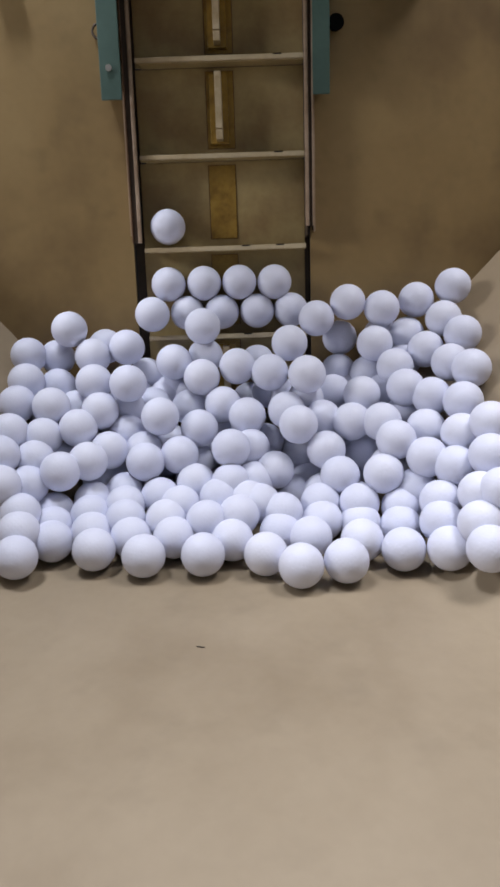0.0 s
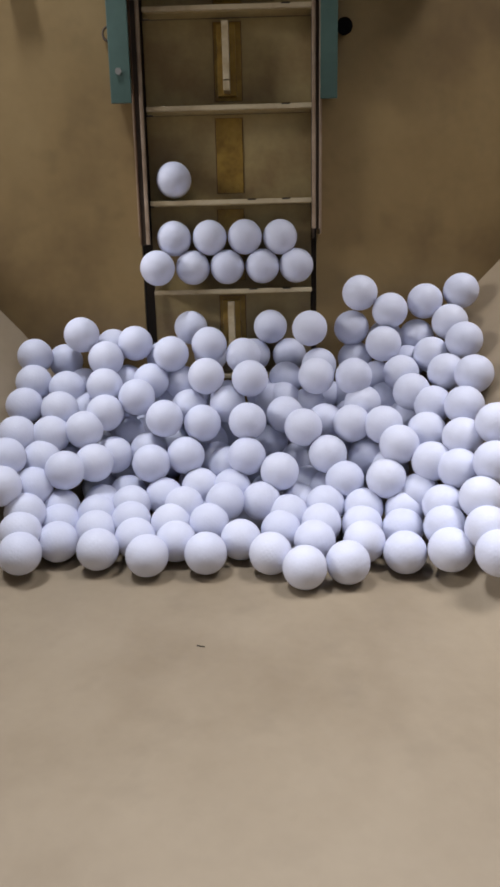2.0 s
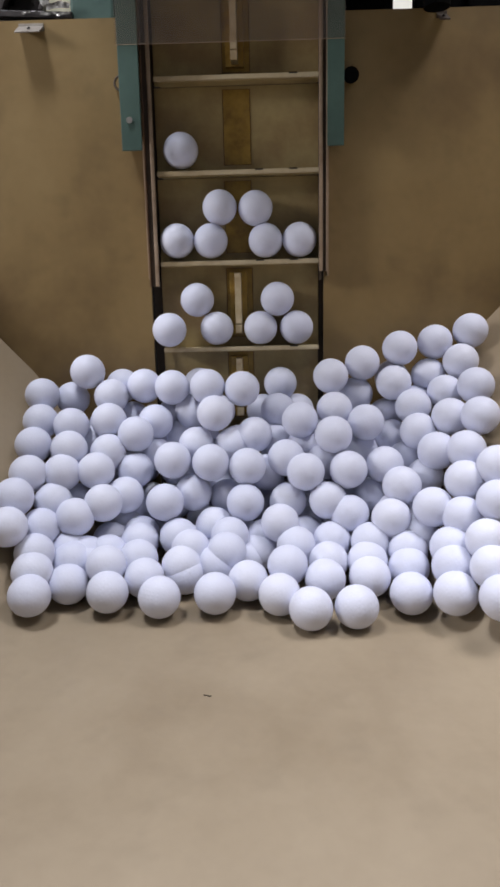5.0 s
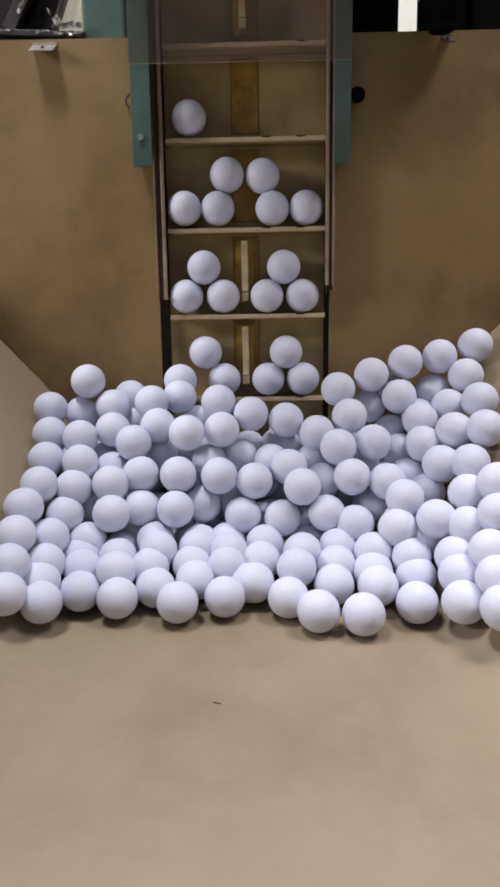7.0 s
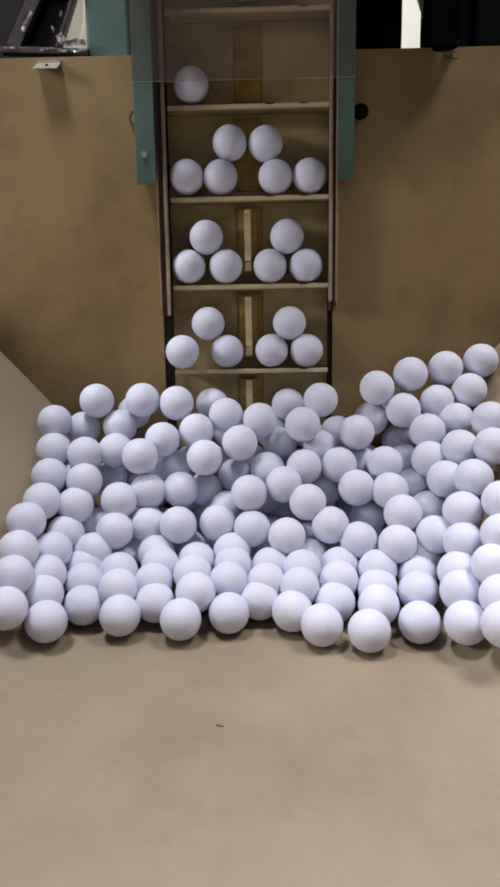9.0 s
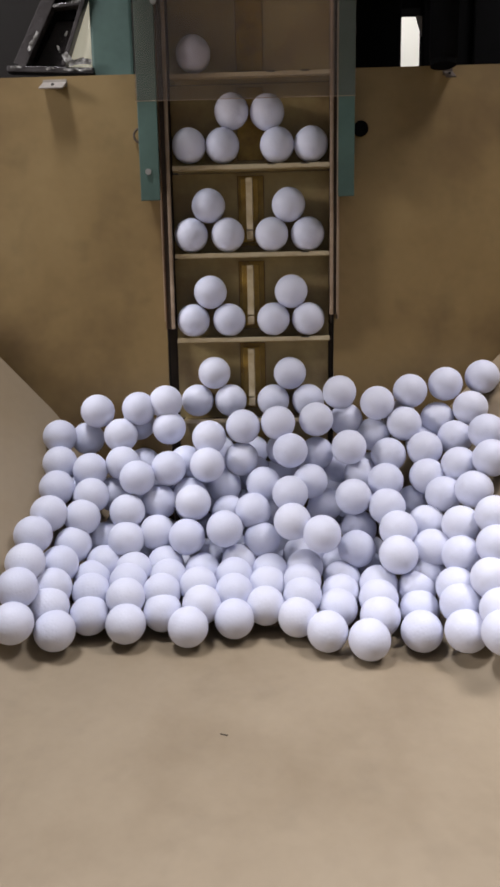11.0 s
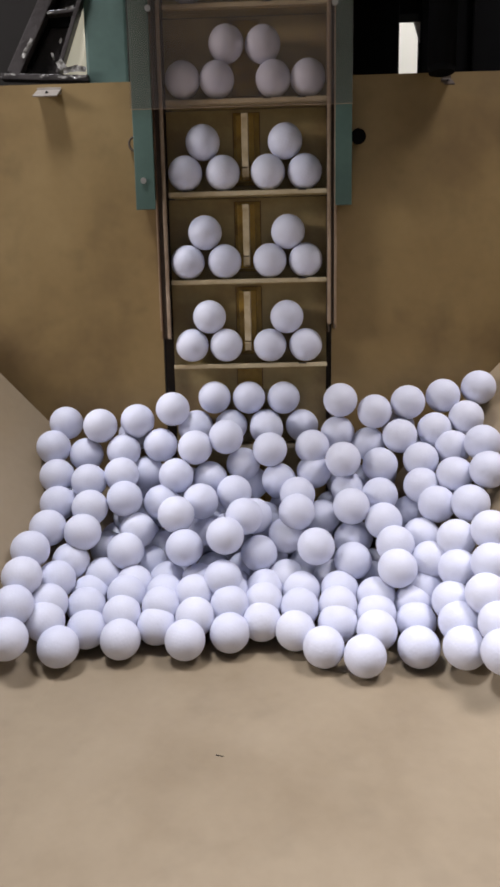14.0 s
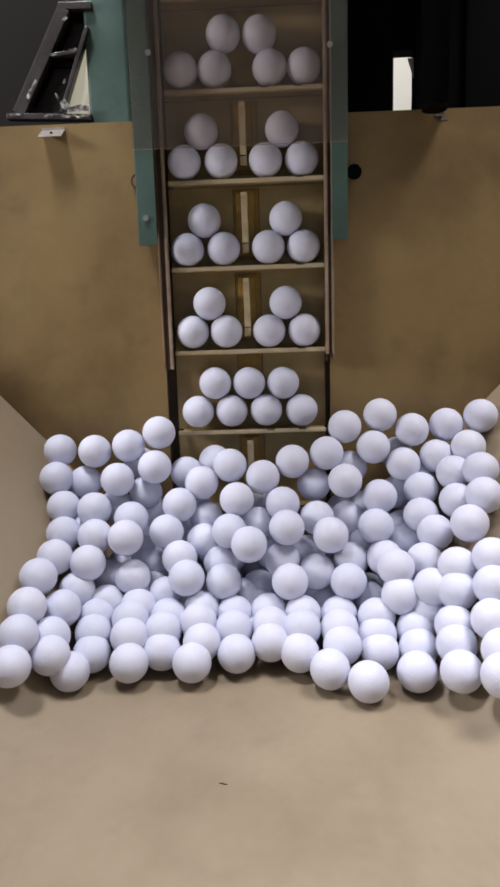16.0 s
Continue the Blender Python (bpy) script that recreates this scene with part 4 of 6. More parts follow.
    roll([(0, 0.001, 0.656, 0.050), (1.5, -0.032, 0.652, 0.053), (2.5, -0.032, 0.652, 0.009), (3.5, -0.032, 0.652, 0.009), (7, -0.032, 0.652, 0.009), (8, -0.032, 0.652, 0.009), (9, -0.032, 0.652, 0.009), (11.5, -0.032, 0.652, 0.009), (12.5, -0.032, 0.652, 0.009), (13.5, -0.032, 0.652, 0.009), (14.5, -0.032, 0.652, 0.009), (16, -0.032, 0.652, 0.009)])
    roll([(0, -0.258, 0.580, 0.062), (1.5, -0.262, 0.570, 0.069), (2.5, -0.261, 0.566, 0.068), (3.5, -0.263, 0.567, 0.071), (7, -0.267, 0.569, 0.070), (8, -0.269, 0.572, 0.072), (9, -0.268, 0.572, 0.072), (11.5, -0.268, 0.569, 0.072), (12.5, -0.268, 0.571, 0.072), (13.5, -0.266, 0.573, 0.072), (14.5, -0.267, 0.571, 0.071), (16, -0.270, 0.570, 0.073)])
    roll([(0, -0.237, 0.600, 0.047), (1.5, -0.240, 0.599, 0.047), (2.5, -0.238, 0.591, 0.047), (3.5, -0.241, 0.597, 0.047), (7, -0.241, 0.594, 0.047), (8, -0.242, 0.598, 0.048), (9, -0.242, 0.598, 0.049), (11.5, -0.241, 0.595, 0.047), (12.5, -0.239, 0.596, 0.046), (13.5, -0.240, 0.596, 0.046), (14.5, -0.239, 0.595, 0.046), (16, -0.241, 0.593, 0.048)])
    roll([(0, -0.172, 0.650, 0.014), (1.5, -0.179, 0.646, 0.006), (2.5, -0.184, 0.652, 0.002), (3.5, -0.160, 0.652, 0.009), (7, -0.160, 0.652, 0.009), (8, -0.160, 0.652, 0.009), (9, -0.160, 0.652, 0.009), (11.5, -0.160, 0.652, 0.009), (12.5, -0.160, 0.652, 0.009), (13.5, -0.160, 0.652, 0.009), (14.5, -0.160, 0.652, 0.009), (16, -0.160, 0.652, 0.009)])
    roll([(0, -0.064, 0.668, 0.027), (1.5, -0.053, 0.665, 0.022), (2.5, -0.038, 0.670, 0.034), (3.5, -0.039, 0.661, 0.031), (7, -0.043, 0.681, 0.036), (8, -0.054, 0.678, 0.045), (9, -0.054, 0.683, 0.043), (11.5, -0.054, 0.689, 0.057), (12.5, -0.045, 0.692, 0.072), (13.5, -0.043, 0.700, 0.096), (14.5, -0.044, 0.710, 0.075), (16, -0.051, 0.683, 0.085)])
    roll([(0, -0.174, 0.611, 0.016), (1.5, -0.170, 0.608, 0.015), (2.5, -0.174, 0.613, 0.007), (3.5, -0.177, 0.619, 0.007), (7, -0.169, 0.626, 0.005), (8, -0.173, 0.636, 0.004), (9, -0.173, 0.631, 0.006), (11.5, -0.160, 0.608, 0.028), (12.5, -0.159, 0.610, 0.025), (13.5, -0.157, 0.611, 0.027), (14.5, -0.158, 0.615, 0.020), (16, -0.160, 0.617, 0.026)])
    roll([(0, -0.140, 0.623, 0.019), (1.5, -0.146, 0.627, 0.012), (2.5, -0.145, 0.634, 0.006), (3.5, -0.146, 0.639, 0.005), (7, -0.123, 0.596, 0.026), (8, -0.126, 0.602, 0.022), (9, -0.125, 0.601, 0.025), (11.5, -0.120, 0.599, 0.023), (12.5, -0.119, 0.599, 0.022), (13.5, -0.118, 0.600, 0.023), (14.5, -0.123, 0.598, 0.020), (16, -0.123, 0.605, 0.021)])
    roll([(0, -0.100, 0.609, 0.020), (1.5, -0.101, 0.607, 0.020), (2.5, -0.101, 0.614, 0.016), (3.5, -0.099, 0.609, 0.021), (7, -0.080, 0.605, 0.021), (8, -0.085, 0.613, 0.023), (9, -0.085, 0.612, 0.022), (11.5, -0.083, 0.619, 0.016), (12.5, -0.082, 0.615, 0.021), (13.5, -0.083, 0.617, 0.023), (14.5, -0.083, 0.620, 0.017), (16, -0.084, 0.616, 0.022)])
    roll([(0, -0.061, 0.622, 0.028), (1.5, -0.061, 0.615, 0.029), (2.5, -0.060, 0.628, 0.016), (3.5, -0.057, 0.628, 0.024), (7, -0.047, 0.627, 0.014), (8, -0.045, 0.621, 0.029), (9, -0.045, 0.621, 0.028), (11.5, -0.040, 0.630, 0.019), (12.5, -0.040, 0.625, 0.018), (13.5, -0.043, 0.627, 0.019), (14.5, -0.043, 0.627, -0.008), (16, -0.043, 0.627, -0.008)])
    roll([(0, -0.022, 0.611, 0.034), (1.5, -0.023, 0.619, 0.030), (2.5, -0.028, 0.611, 0.020), (3.5, -0.031, 0.604, 0.028), (7, -0.044, 0.597, 0.022), (8, -0.044, 0.603, 0.022), (9, -0.043, 0.601, 0.024), (11.5, -0.046, 0.602, 0.022), (12.5, -0.045, 0.598, 0.021), (13.5, -0.046, 0.600, 0.022), (14.5, -0.047, 0.603, 0.019), (16, -0.045, 0.612, 0.017)])
    roll([(0, 0.004, 0.622, 0.028), (1.5, 0.004, 0.623, -0.006), (2.5, 0.004, 0.623, -0.006), (3.5, 0.004, 0.623, -0.006), (7, -0.006, 0.658, 0.006), (8, -0.006, 0.656, 0.010), (9, -0.006, 0.655, 0.008), (11.5, -0.017, 0.662, 0.013), (12.5, -0.017, 0.662, 0.005), (13.5, -0.017, 0.662, 0.013), (14.5, -0.017, 0.662, 0.013), (16, -0.017, 0.662, 0.013)])
    roll([(0, -0.238, 0.563, 0.038), (1.5, -0.240, 0.560, 0.039), (2.5, -0.240, 0.559, 0.038), (3.5, -0.241, 0.562, 0.040), (7, -0.239, 0.561, 0.038), (8, -0.241, 0.569, 0.042), (9, -0.242, 0.567, 0.042), (11.5, -0.242, 0.563, 0.042), (12.5, -0.241, 0.563, 0.040), (13.5, -0.241, 0.565, 0.041), (14.5, -0.241, 0.561, 0.040), (16, -0.245, 0.555, 0.043)])
    roll([(0, -0.213, 0.593, 0.016), (1.5, -0.211, 0.587, 0.025), (2.5, -0.214, 0.592, 0.017), (3.5, -0.213, 0.588, 0.022), (7, -0.210, 0.592, 0.021), (8, -0.209, 0.598, 0.024), (9, -0.210, 0.599, 0.025), (11.5, -0.207, 0.596, 0.025), (12.5, -0.206, 0.598, 0.023), (13.5, -0.205, 0.598, 0.024), (14.5, -0.206, 0.599, 0.021), (16, -0.207, 0.603, 0.024)])
    roll([(0, -0.172, 0.583, 0.018), (1.5, -0.170, 0.579, 0.022), (2.5, -0.172, 0.584, 0.014), (3.5, -0.171, 0.585, 0.015), (7, -0.168, 0.590, 0.021), (8, -0.169, 0.591, 0.025), (9, -0.170, 0.591, 0.025), (11.5, -0.164, 0.587, 0.028), (12.5, -0.164, 0.587, 0.028), (13.5, -0.162, 0.589, 0.030), (14.5, -0.164, 0.594, 0.024), (16, -0.165, 0.593, 0.029)])
    roll([(0, -0.136, 0.594, 0.021), (1.5, -0.135, 0.592, 0.022), (2.5, -0.137, 0.598, 0.017), (3.5, -0.140, 0.601, 0.015), (7, -0.130, 0.619, 0.022), (8, -0.134, 0.628, 0.019), (9, -0.132, 0.622, 0.025), (11.5, -0.125, 0.624, 0.023), (12.5, -0.121, 0.623, 0.026), (13.5, -0.121, 0.626, 0.021), (14.5, -0.121, 0.629, 0.014), (16, -0.129, 0.639, 0.025)])
    roll([(0, -0.076, 0.588, 0.023), (1.5, -0.077, 0.586, 0.026), (2.5, -0.077, 0.591, 0.017), (3.5, -0.075, 0.590, 0.023), (7, -0.085, 0.582, 0.016), (8, -0.087, 0.586, 0.026), (9, -0.087, 0.583, 0.027), (11.5, -0.085, 0.585, 0.024), (12.5, -0.085, 0.586, 0.028), (13.5, -0.086, 0.588, 0.030), (14.5, -0.086, 0.594, 0.024), (16, -0.086, 0.591, 0.025)])
    roll([(0, -0.035, 0.595, 0.026), (1.5, -0.031, 0.592, 0.031), (2.5, -0.033, 0.583, 0.022), (3.5, -0.034, 0.578, 0.027), (7, -0.046, 0.575, 0.020), (8, -0.046, 0.577, 0.023), (9, -0.047, 0.576, 0.023), (11.5, -0.044, 0.574, 0.023), (12.5, -0.043, 0.574, 0.022), (13.5, -0.044, 0.574, 0.025), (14.5, -0.047, 0.579, 0.024), (16, -0.045, 0.584, 0.021)])
    roll([(0, -0.003, 0.590, 0.025), (1.5, -0.003, 0.606, -0.002), (2.5, -0.003, 0.606, -0.002), (3.5, -0.003, 0.606, -0.002), (7, -0.008, 0.586, 0.018), (8, -0.008, 0.573, 0.022), (9, -0.006, 0.577, 0.020), (11.5, -0.008, 0.590, 0.020), (12.5, -0.007, 0.587, 0.018), (13.5, -0.009, 0.588, 0.020), (14.5, -0.007, 0.581, 0.021), (16, -0.003, 0.588, 0.021)])
    roll([(0, -0.234, 0.539, 0.033), (1.5, -0.239, 0.534, 0.034), (2.5, -0.239, 0.535, 0.034), (3.5, -0.236, 0.539, 0.035), (7, -0.239, 0.537, 0.033), (8, -0.239, 0.543, 0.036), (9, -0.240, 0.543, 0.036), (11.5, -0.240, 0.539, 0.036), (12.5, -0.239, 0.541, 0.036), (13.5, -0.240, 0.543, 0.036), (14.5, -0.240, 0.539, 0.036), (16, -0.239, 0.529, 0.041)])
    roll([(0, -0.209, 0.569, 0.015), (1.5, -0.208, 0.565, 0.019), (2.5, -0.209, 0.570, 0.016), (3.5, -0.207, 0.568, 0.021), (7, -0.203, 0.569, 0.023), (8, -0.205, 0.574, 0.024), (9, -0.205, 0.575, 0.024), (11.5, -0.203, 0.571, 0.028), (12.5, -0.203, 0.574, 0.025), (13.5, -0.204, 0.575, 0.024), (14.5, -0.205, 0.576, 0.025), (16, -0.206, 0.580, 0.022)])
    roll([(0, -0.167, 0.559, 0.014), (1.5, -0.166, 0.552, 0.021), (2.5, -0.170, 0.559, 0.013), (3.5, -0.167, 0.553, 0.021), (7, -0.163, 0.557, 0.030), (8, -0.164, 0.562, 0.027), (9, -0.165, 0.561, 0.027), (11.5, -0.162, 0.559, 0.031), (12.5, -0.162, 0.563, 0.026), (13.5, -0.163, 0.565, 0.023), (14.5, -0.164, 0.566, 0.021), (16, -0.162, 0.568, 0.027)])
    roll([(0, -0.133, 0.572, 0.019), (1.5, -0.133, 0.568, 0.022), (2.5, -0.132, 0.571, 0.013), (3.5, -0.134, 0.572, 0.020), (7, -0.130, 0.572, 0.021), (8, -0.128, 0.578, 0.022), (9, -0.129, 0.577, 0.022), (11.5, -0.124, 0.574, 0.024), (12.5, -0.122, 0.574, 0.023), (13.5, -0.121, 0.575, 0.025), (14.5, -0.123, 0.577, 0.023), (16, -0.126, 0.581, 0.023)])
    roll([(0, -0.090, 0.567, 0.021), (1.5, -0.089, 0.562, 0.022), (2.5, -0.090, 0.566, 0.012), (3.5, -0.089, 0.566, 0.019), (7, -0.079, 0.557, 0.016), (8, -0.079, 0.556, 0.026), (9, -0.081, 0.553, 0.028), (11.5, -0.079, 0.557, 0.021), (12.5, -0.079, 0.559, 0.020), (13.5, -0.082, 0.560, 0.023), (14.5, -0.083, 0.561, 0.021), (16, -0.080, 0.565, 0.020)])
    roll([(0, -0.047, 0.558, 0.025), (1.5, -0.047, 0.562, 0.025), (2.5, -0.050, 0.560, 0.012), (3.5, -0.048, 0.554, 0.021), (7, -0.048, 0.606, -0.002), (8, -0.048, 0.606, -0.002), (9, -0.048, 0.606, -0.002), (11.5, -0.048, 0.606, -0.002), (12.5, -0.048, 0.606, -0.002), (13.5, -0.048, 0.606, -0.002), (14.5, -0.048, 0.606, -0.002), (16, -0.048, 0.606, -0.002)])
    roll([(0, -0.014, 0.564, 0.026), (1.5, -0.014, 0.606, -0.002), (2.5, -0.014, 0.606, -0.002), (3.5, -0.014, 0.606, -0.002), (7, -0.022, 0.559, 0.010), (8, -0.022, 0.606, -0.002), (9, -0.022, 0.606, -0.002), (11.5, -0.022, 0.606, -0.002), (12.5, -0.022, 0.606, -0.002), (13.5, -0.022, 0.606, -0.002), (14.5, -0.022, 0.606, -0.002), (16, -0.022, 0.606, -0.002)])
    roll([(0, -0.205, 0.545, 0.015), (1.5, -0.205, 0.538, 0.017), (2.5, -0.204, 0.539, 0.016), (3.5, -0.205, 0.539, 0.015), (7, -0.199, 0.538, 0.019), (8, -0.201, 0.548, 0.016), (9, -0.201, 0.548, 0.016), (11.5, -0.200, 0.544, 0.019), (12.5, -0.199, 0.546, 0.018), (13.5, -0.199, 0.550, 0.015), (14.5, -0.200, 0.549, 0.018), (16, -0.204, 0.556, 0.014)])
    roll([(0, -0.125, 0.548, 0.014), (1.5, -0.125, 0.547, 0.017), (2.5, -0.124, 0.539, 0.015), (3.5, -0.125, 0.545, 0.018), (7, -0.121, 0.547, 0.015), (8, -0.124, 0.553, 0.015), (9, -0.125, 0.552, 0.015), (11.5, -0.122, 0.553, 0.015), (12.5, -0.123, 0.554, 0.014), (13.5, -0.124, 0.556, 0.015), (14.5, -0.125, 0.555, 0.015), (16, -0.125, 0.558, 0.014)])
    roll([(0, -0.080, 0.541, 0.018), (1.5, -0.082, 0.536, 0.017), (2.5, -0.081, 0.536, 0.016), (3.5, -0.082, 0.536, 0.016), (7, -0.082, 0.606, -0.002), (8, -0.082, 0.606, -0.002), (9, -0.082, 0.606, -0.002), (11.5, -0.082, 0.606, -0.002), (12.5, -0.082, 0.606, -0.002), (13.5, -0.082, 0.606, -0.002), (14.5, -0.082, 0.606, -0.002), (16, -0.082, 0.606, -0.002)])
    roll([(0, -0.021, 0.534, 0.018), (1.5, -0.016, 0.536, 0.015), (2.5, -0.014, 0.540, 0.015), (3.5, -0.014, 0.536, 0.016), (7, -0.015, 0.553, 0.015), (8, -0.012, 0.552, 0.013), (9, -0.013, 0.558, 0.012), (11.5, -0.009, 0.558, 0.019), (12.5, -0.008, 0.562, 0.012), (13.5, -0.011, 0.559, 0.019), (14.5, -0.010, 0.561, 0.011), (16, -0.003, 0.564, 0.019)])
    roll([(0, -0.230, 0.508, 0.027), (1.5, -0.232, 0.505, 0.031), (2.5, -0.232, 0.506, 0.031), (3.5, -0.233, 0.508, 0.029), (7, -0.231, 0.510, 0.030), (8, -0.230, 0.514, 0.027), (9, -0.230, 0.513, 0.027), (11.5, -0.227, 0.513, 0.028), (12.5, -0.223, 0.515, 0.026), (13.5, -0.221, 0.517, 0.025), (14.5, -0.220, 0.515, 0.026), (16, -0.221, 0.527, 0.018)])
    roll([(0, -0.158, 0.524, 0.020), (1.5, -0.159, 0.519, 0.023), (2.5, -0.159, 0.522, 0.019), (3.5, -0.158, 0.520, 0.022), (7, -0.157, 0.525, 0.021), (8, -0.158, 0.529, 0.020), (9, -0.158, 0.528, 0.020), (11.5, -0.158, 0.530, 0.021), (12.5, -0.157, 0.531, 0.020), (13.5, -0.159, 0.532, 0.019), (14.5, -0.160, 0.533, 0.018), (16, -0.158, 0.537, 0.019)])
    roll([(0, -0.107, 0.510, 0.022), (1.5, -0.107, 0.507, 0.023), (2.5, -0.107, 0.507, 0.024), (3.5, -0.107, 0.509, 0.023), (7, -0.094, 0.518, 0.021), (8, -0.093, 0.523, 0.020), (9, -0.094, 0.521, 0.021), (11.5, -0.091, 0.527, 0.020), (12.5, -0.091, 0.531, 0.019), (13.5, -0.091, 0.530, 0.019), (14.5, -0.091, 0.530, 0.019), (16, -0.089, 0.537, 0.018)])
    roll([(0, -0.049, 0.508, 0.023), (1.5, -0.049, 0.510, 0.022), (2.5, -0.049, 0.511, 0.023), (3.5, -0.048, 0.513, 0.022), (7, -0.046, 0.529, 0.018), (8, -0.045, 0.535, 0.017), (9, -0.045, 0.535, 0.016), (11.5, -0.043, 0.541, 0.017), (12.5, -0.044, 0.542, 0.016), (13.5, -0.045, 0.543, 0.016), (14.5, -0.044, 0.544, 0.015), (16, -0.041, 0.553, 0.014)])
    roll([(0, 0.012, 0.507, 0.022), (1.5, 0.016, 0.511, 0.022), (2.5, 0.015, 0.506, 0.023), (3.5, 0.017, 0.510, 0.022), (7, 0.020, 0.527, 0.018), (8, 0.020, 0.532, 0.018), (9, 0.021, 0.536, 0.017), (11.5, 0.025, 0.542, 0.018), (12.5, 0.025, 0.545, 0.017), (13.5, 0.025, 0.546, 0.016), (14.5, 0.025, 0.544, 0.016), (16, 0.029, 0.550, 0.017)])
    roll([(0, 0.124, 0.795, 0.166), (0.5, 0.128, 0.800, 0.172), (1, 0.133, 0.804, 0.179), (1.5, 0.139, 0.808, 0.184), (2.5, 0.128, 0.799, 0.172), (3.5, 0.130, 0.784, 0.147), (4.3, 0.130, 0.784, 0.147), (6.5, 0.119, 0.782, 0.153), (7, 0.132, 0.781, 0.151), (8, 0.135, 0.780, 0.154), (9, 0.134, 0.779, 0.156), (11.5, 0.133, 0.776, 0.152), (12.5, 0.129, 0.768, 0.154), (13.5, 0.132, 0.780, 0.148), (14.5, 0.135, 0.786, 0.158), (15, 0.136, 0.785, 0.160), (15.5, 0.137, 0.792, 0.172), (16, 0.133, 0.773, 0.146)])
    roll([(0, 0.164, 0.786, 0.160), (1.5, 0.171, 0.789, 0.161), (2.5, 0.167, 0.787, 0.160), (3.5, 0.172, 0.792, 0.164), (7, 0.175, 0.791, 0.163), (8, 0.177, 0.792, 0.164), (9, 0.177, 0.794, 0.167), (11.5, 0.176, 0.789, 0.161), (12.5, 0.176, 0.788, 0.160), (13.5, 0.172, 0.788, 0.160), (14.5, 0.180, 0.790, 0.163), (16, 0.184, 0.789, 0.161)])
    roll([(0, 0.209, 0.803, 0.163), (1.5, 0.215, 0.802, 0.168), (2.5, 0.213, 0.802, 0.164), (3.5, 0.218, 0.804, 0.166), (7, 0.219, 0.798, 0.167), (8, 0.223, 0.804, 0.169), (9, 0.222, 0.802, 0.171), (11.5, 0.221, 0.795, 0.168), (12.5, 0.221, 0.796, 0.167), (13.5, 0.217, 0.796, 0.166), (14.5, 0.225, 0.799, 0.165), (16, 0.228, 0.793, 0.165)])
    roll([(0, 0.252, 0.803, 0.179), (1.5, 0.258, 0.805, 0.180), (2.5, 0.256, 0.803, 0.175), (3.5, 0.260, 0.807, 0.178), (7, 0.263, 0.803, 0.179), (8, 0.267, 0.808, 0.177), (9, 0.266, 0.807, 0.178), (11.5, 0.268, 0.800, 0.175), (12.5, 0.265, 0.800, 0.175), (13.5, 0.261, 0.800, 0.174), (14.5, 0.268, 0.800, 0.176), (16, 0.270, 0.792, 0.177)])
    roll([(0, 0.085, 0.781, 0.152), (0.5, 0.085, 0.790, 0.151), (1.5, 0.085, 0.755, 0.066), (2.5, 0.085, 0.755, 0.066), (3.5, 0.085, 0.755, 0.066), (7, 0.096, 0.755, 0.066), (8, 0.096, 0.755, 0.066), (9, 0.096, 0.755, 0.066), (11.5, 0.096, 0.788, 0.132), (12.5, 0.086, 0.781, 0.118), (13.5, 0.088, 0.791, 0.112), (14.5, 0.087, 0.769, 0.142), (15, 0.092, 0.772, 0.148), (15.5, 0.092, 0.777, 0.157), (16, 0.073, 0.766, 0.143)])
    roll([(0, 0.117, 0.802, 0.117), (0.5, 0.122, 0.804, 0.126), (1, 0.120, 0.785, 0.097), (1.5, 0.123, 0.781, 0.105), (2.5, 0.132, 0.778, 0.094), (3, 0.131, 0.769, 0.092), (3.5, 0.115, 0.773, 0.111), (7, 0.131, 0.778, 0.108), (8, 0.128, 0.777, 0.114), (9, 0.128, 0.773, 0.116), (11.5, 0.130, 0.769, 0.111), (12.5, 0.124, 0.767, 0.113), (13.5, 0.124, 0.773, 0.109), (14.5, 0.128, 0.770, 0.117), (15, 0.128, 0.774, 0.121), (15.5, 0.127, 0.780, 0.131), (16, 0.105, 0.774, 0.116)])
    roll([(0, 0.153, 0.758, 0.127), (1.5, 0.161, 0.764, 0.128), (2.5, 0.157, 0.756, 0.131), (3.5, 0.161, 0.761, 0.132), (7, 0.165, 0.762, 0.130), (8, 0.166, 0.763, 0.131), (9, 0.165, 0.760, 0.134), (11.5, 0.166, 0.759, 0.130), (12.5, 0.164, 0.765, 0.125), (13.5, 0.160, 0.759, 0.128), (14.5, 0.167, 0.761, 0.130), (16, 0.170, 0.759, 0.128)])
    roll([(0, 0.196, 0.782, 0.127), (1.5, 0.206, 0.789, 0.127), (2.5, 0.203, 0.784, 0.124), (3.5, 0.206, 0.780, 0.133), (7, 0.212, 0.787, 0.125), (8, 0.208, 0.777, 0.139), (9, 0.209, 0.774, 0.138), (11.5, 0.211, 0.777, 0.128), (12.5, 0.206, 0.768, 0.134), (13.5, 0.204, 0.767, 0.135), (14.5, 0.210, 0.765, 0.134), (16, 0.213, 0.767, 0.134)])
    roll([(0, 0.237, 0.775, 0.149), (1.5, 0.242, 0.776, 0.151), (2.5, 0.238, 0.774, 0.148), (3.5, 0.244, 0.777, 0.152), (7, 0.247, 0.772, 0.152), (8, 0.249, 0.778, 0.152), (9, 0.248, 0.778, 0.151), (11.5, 0.248, 0.766, 0.148), (12.5, 0.245, 0.770, 0.147), (13.5, 0.243, 0.772, 0.145), (14.5, 0.248, 0.770, 0.150), (16, 0.250, 0.761, 0.150)])
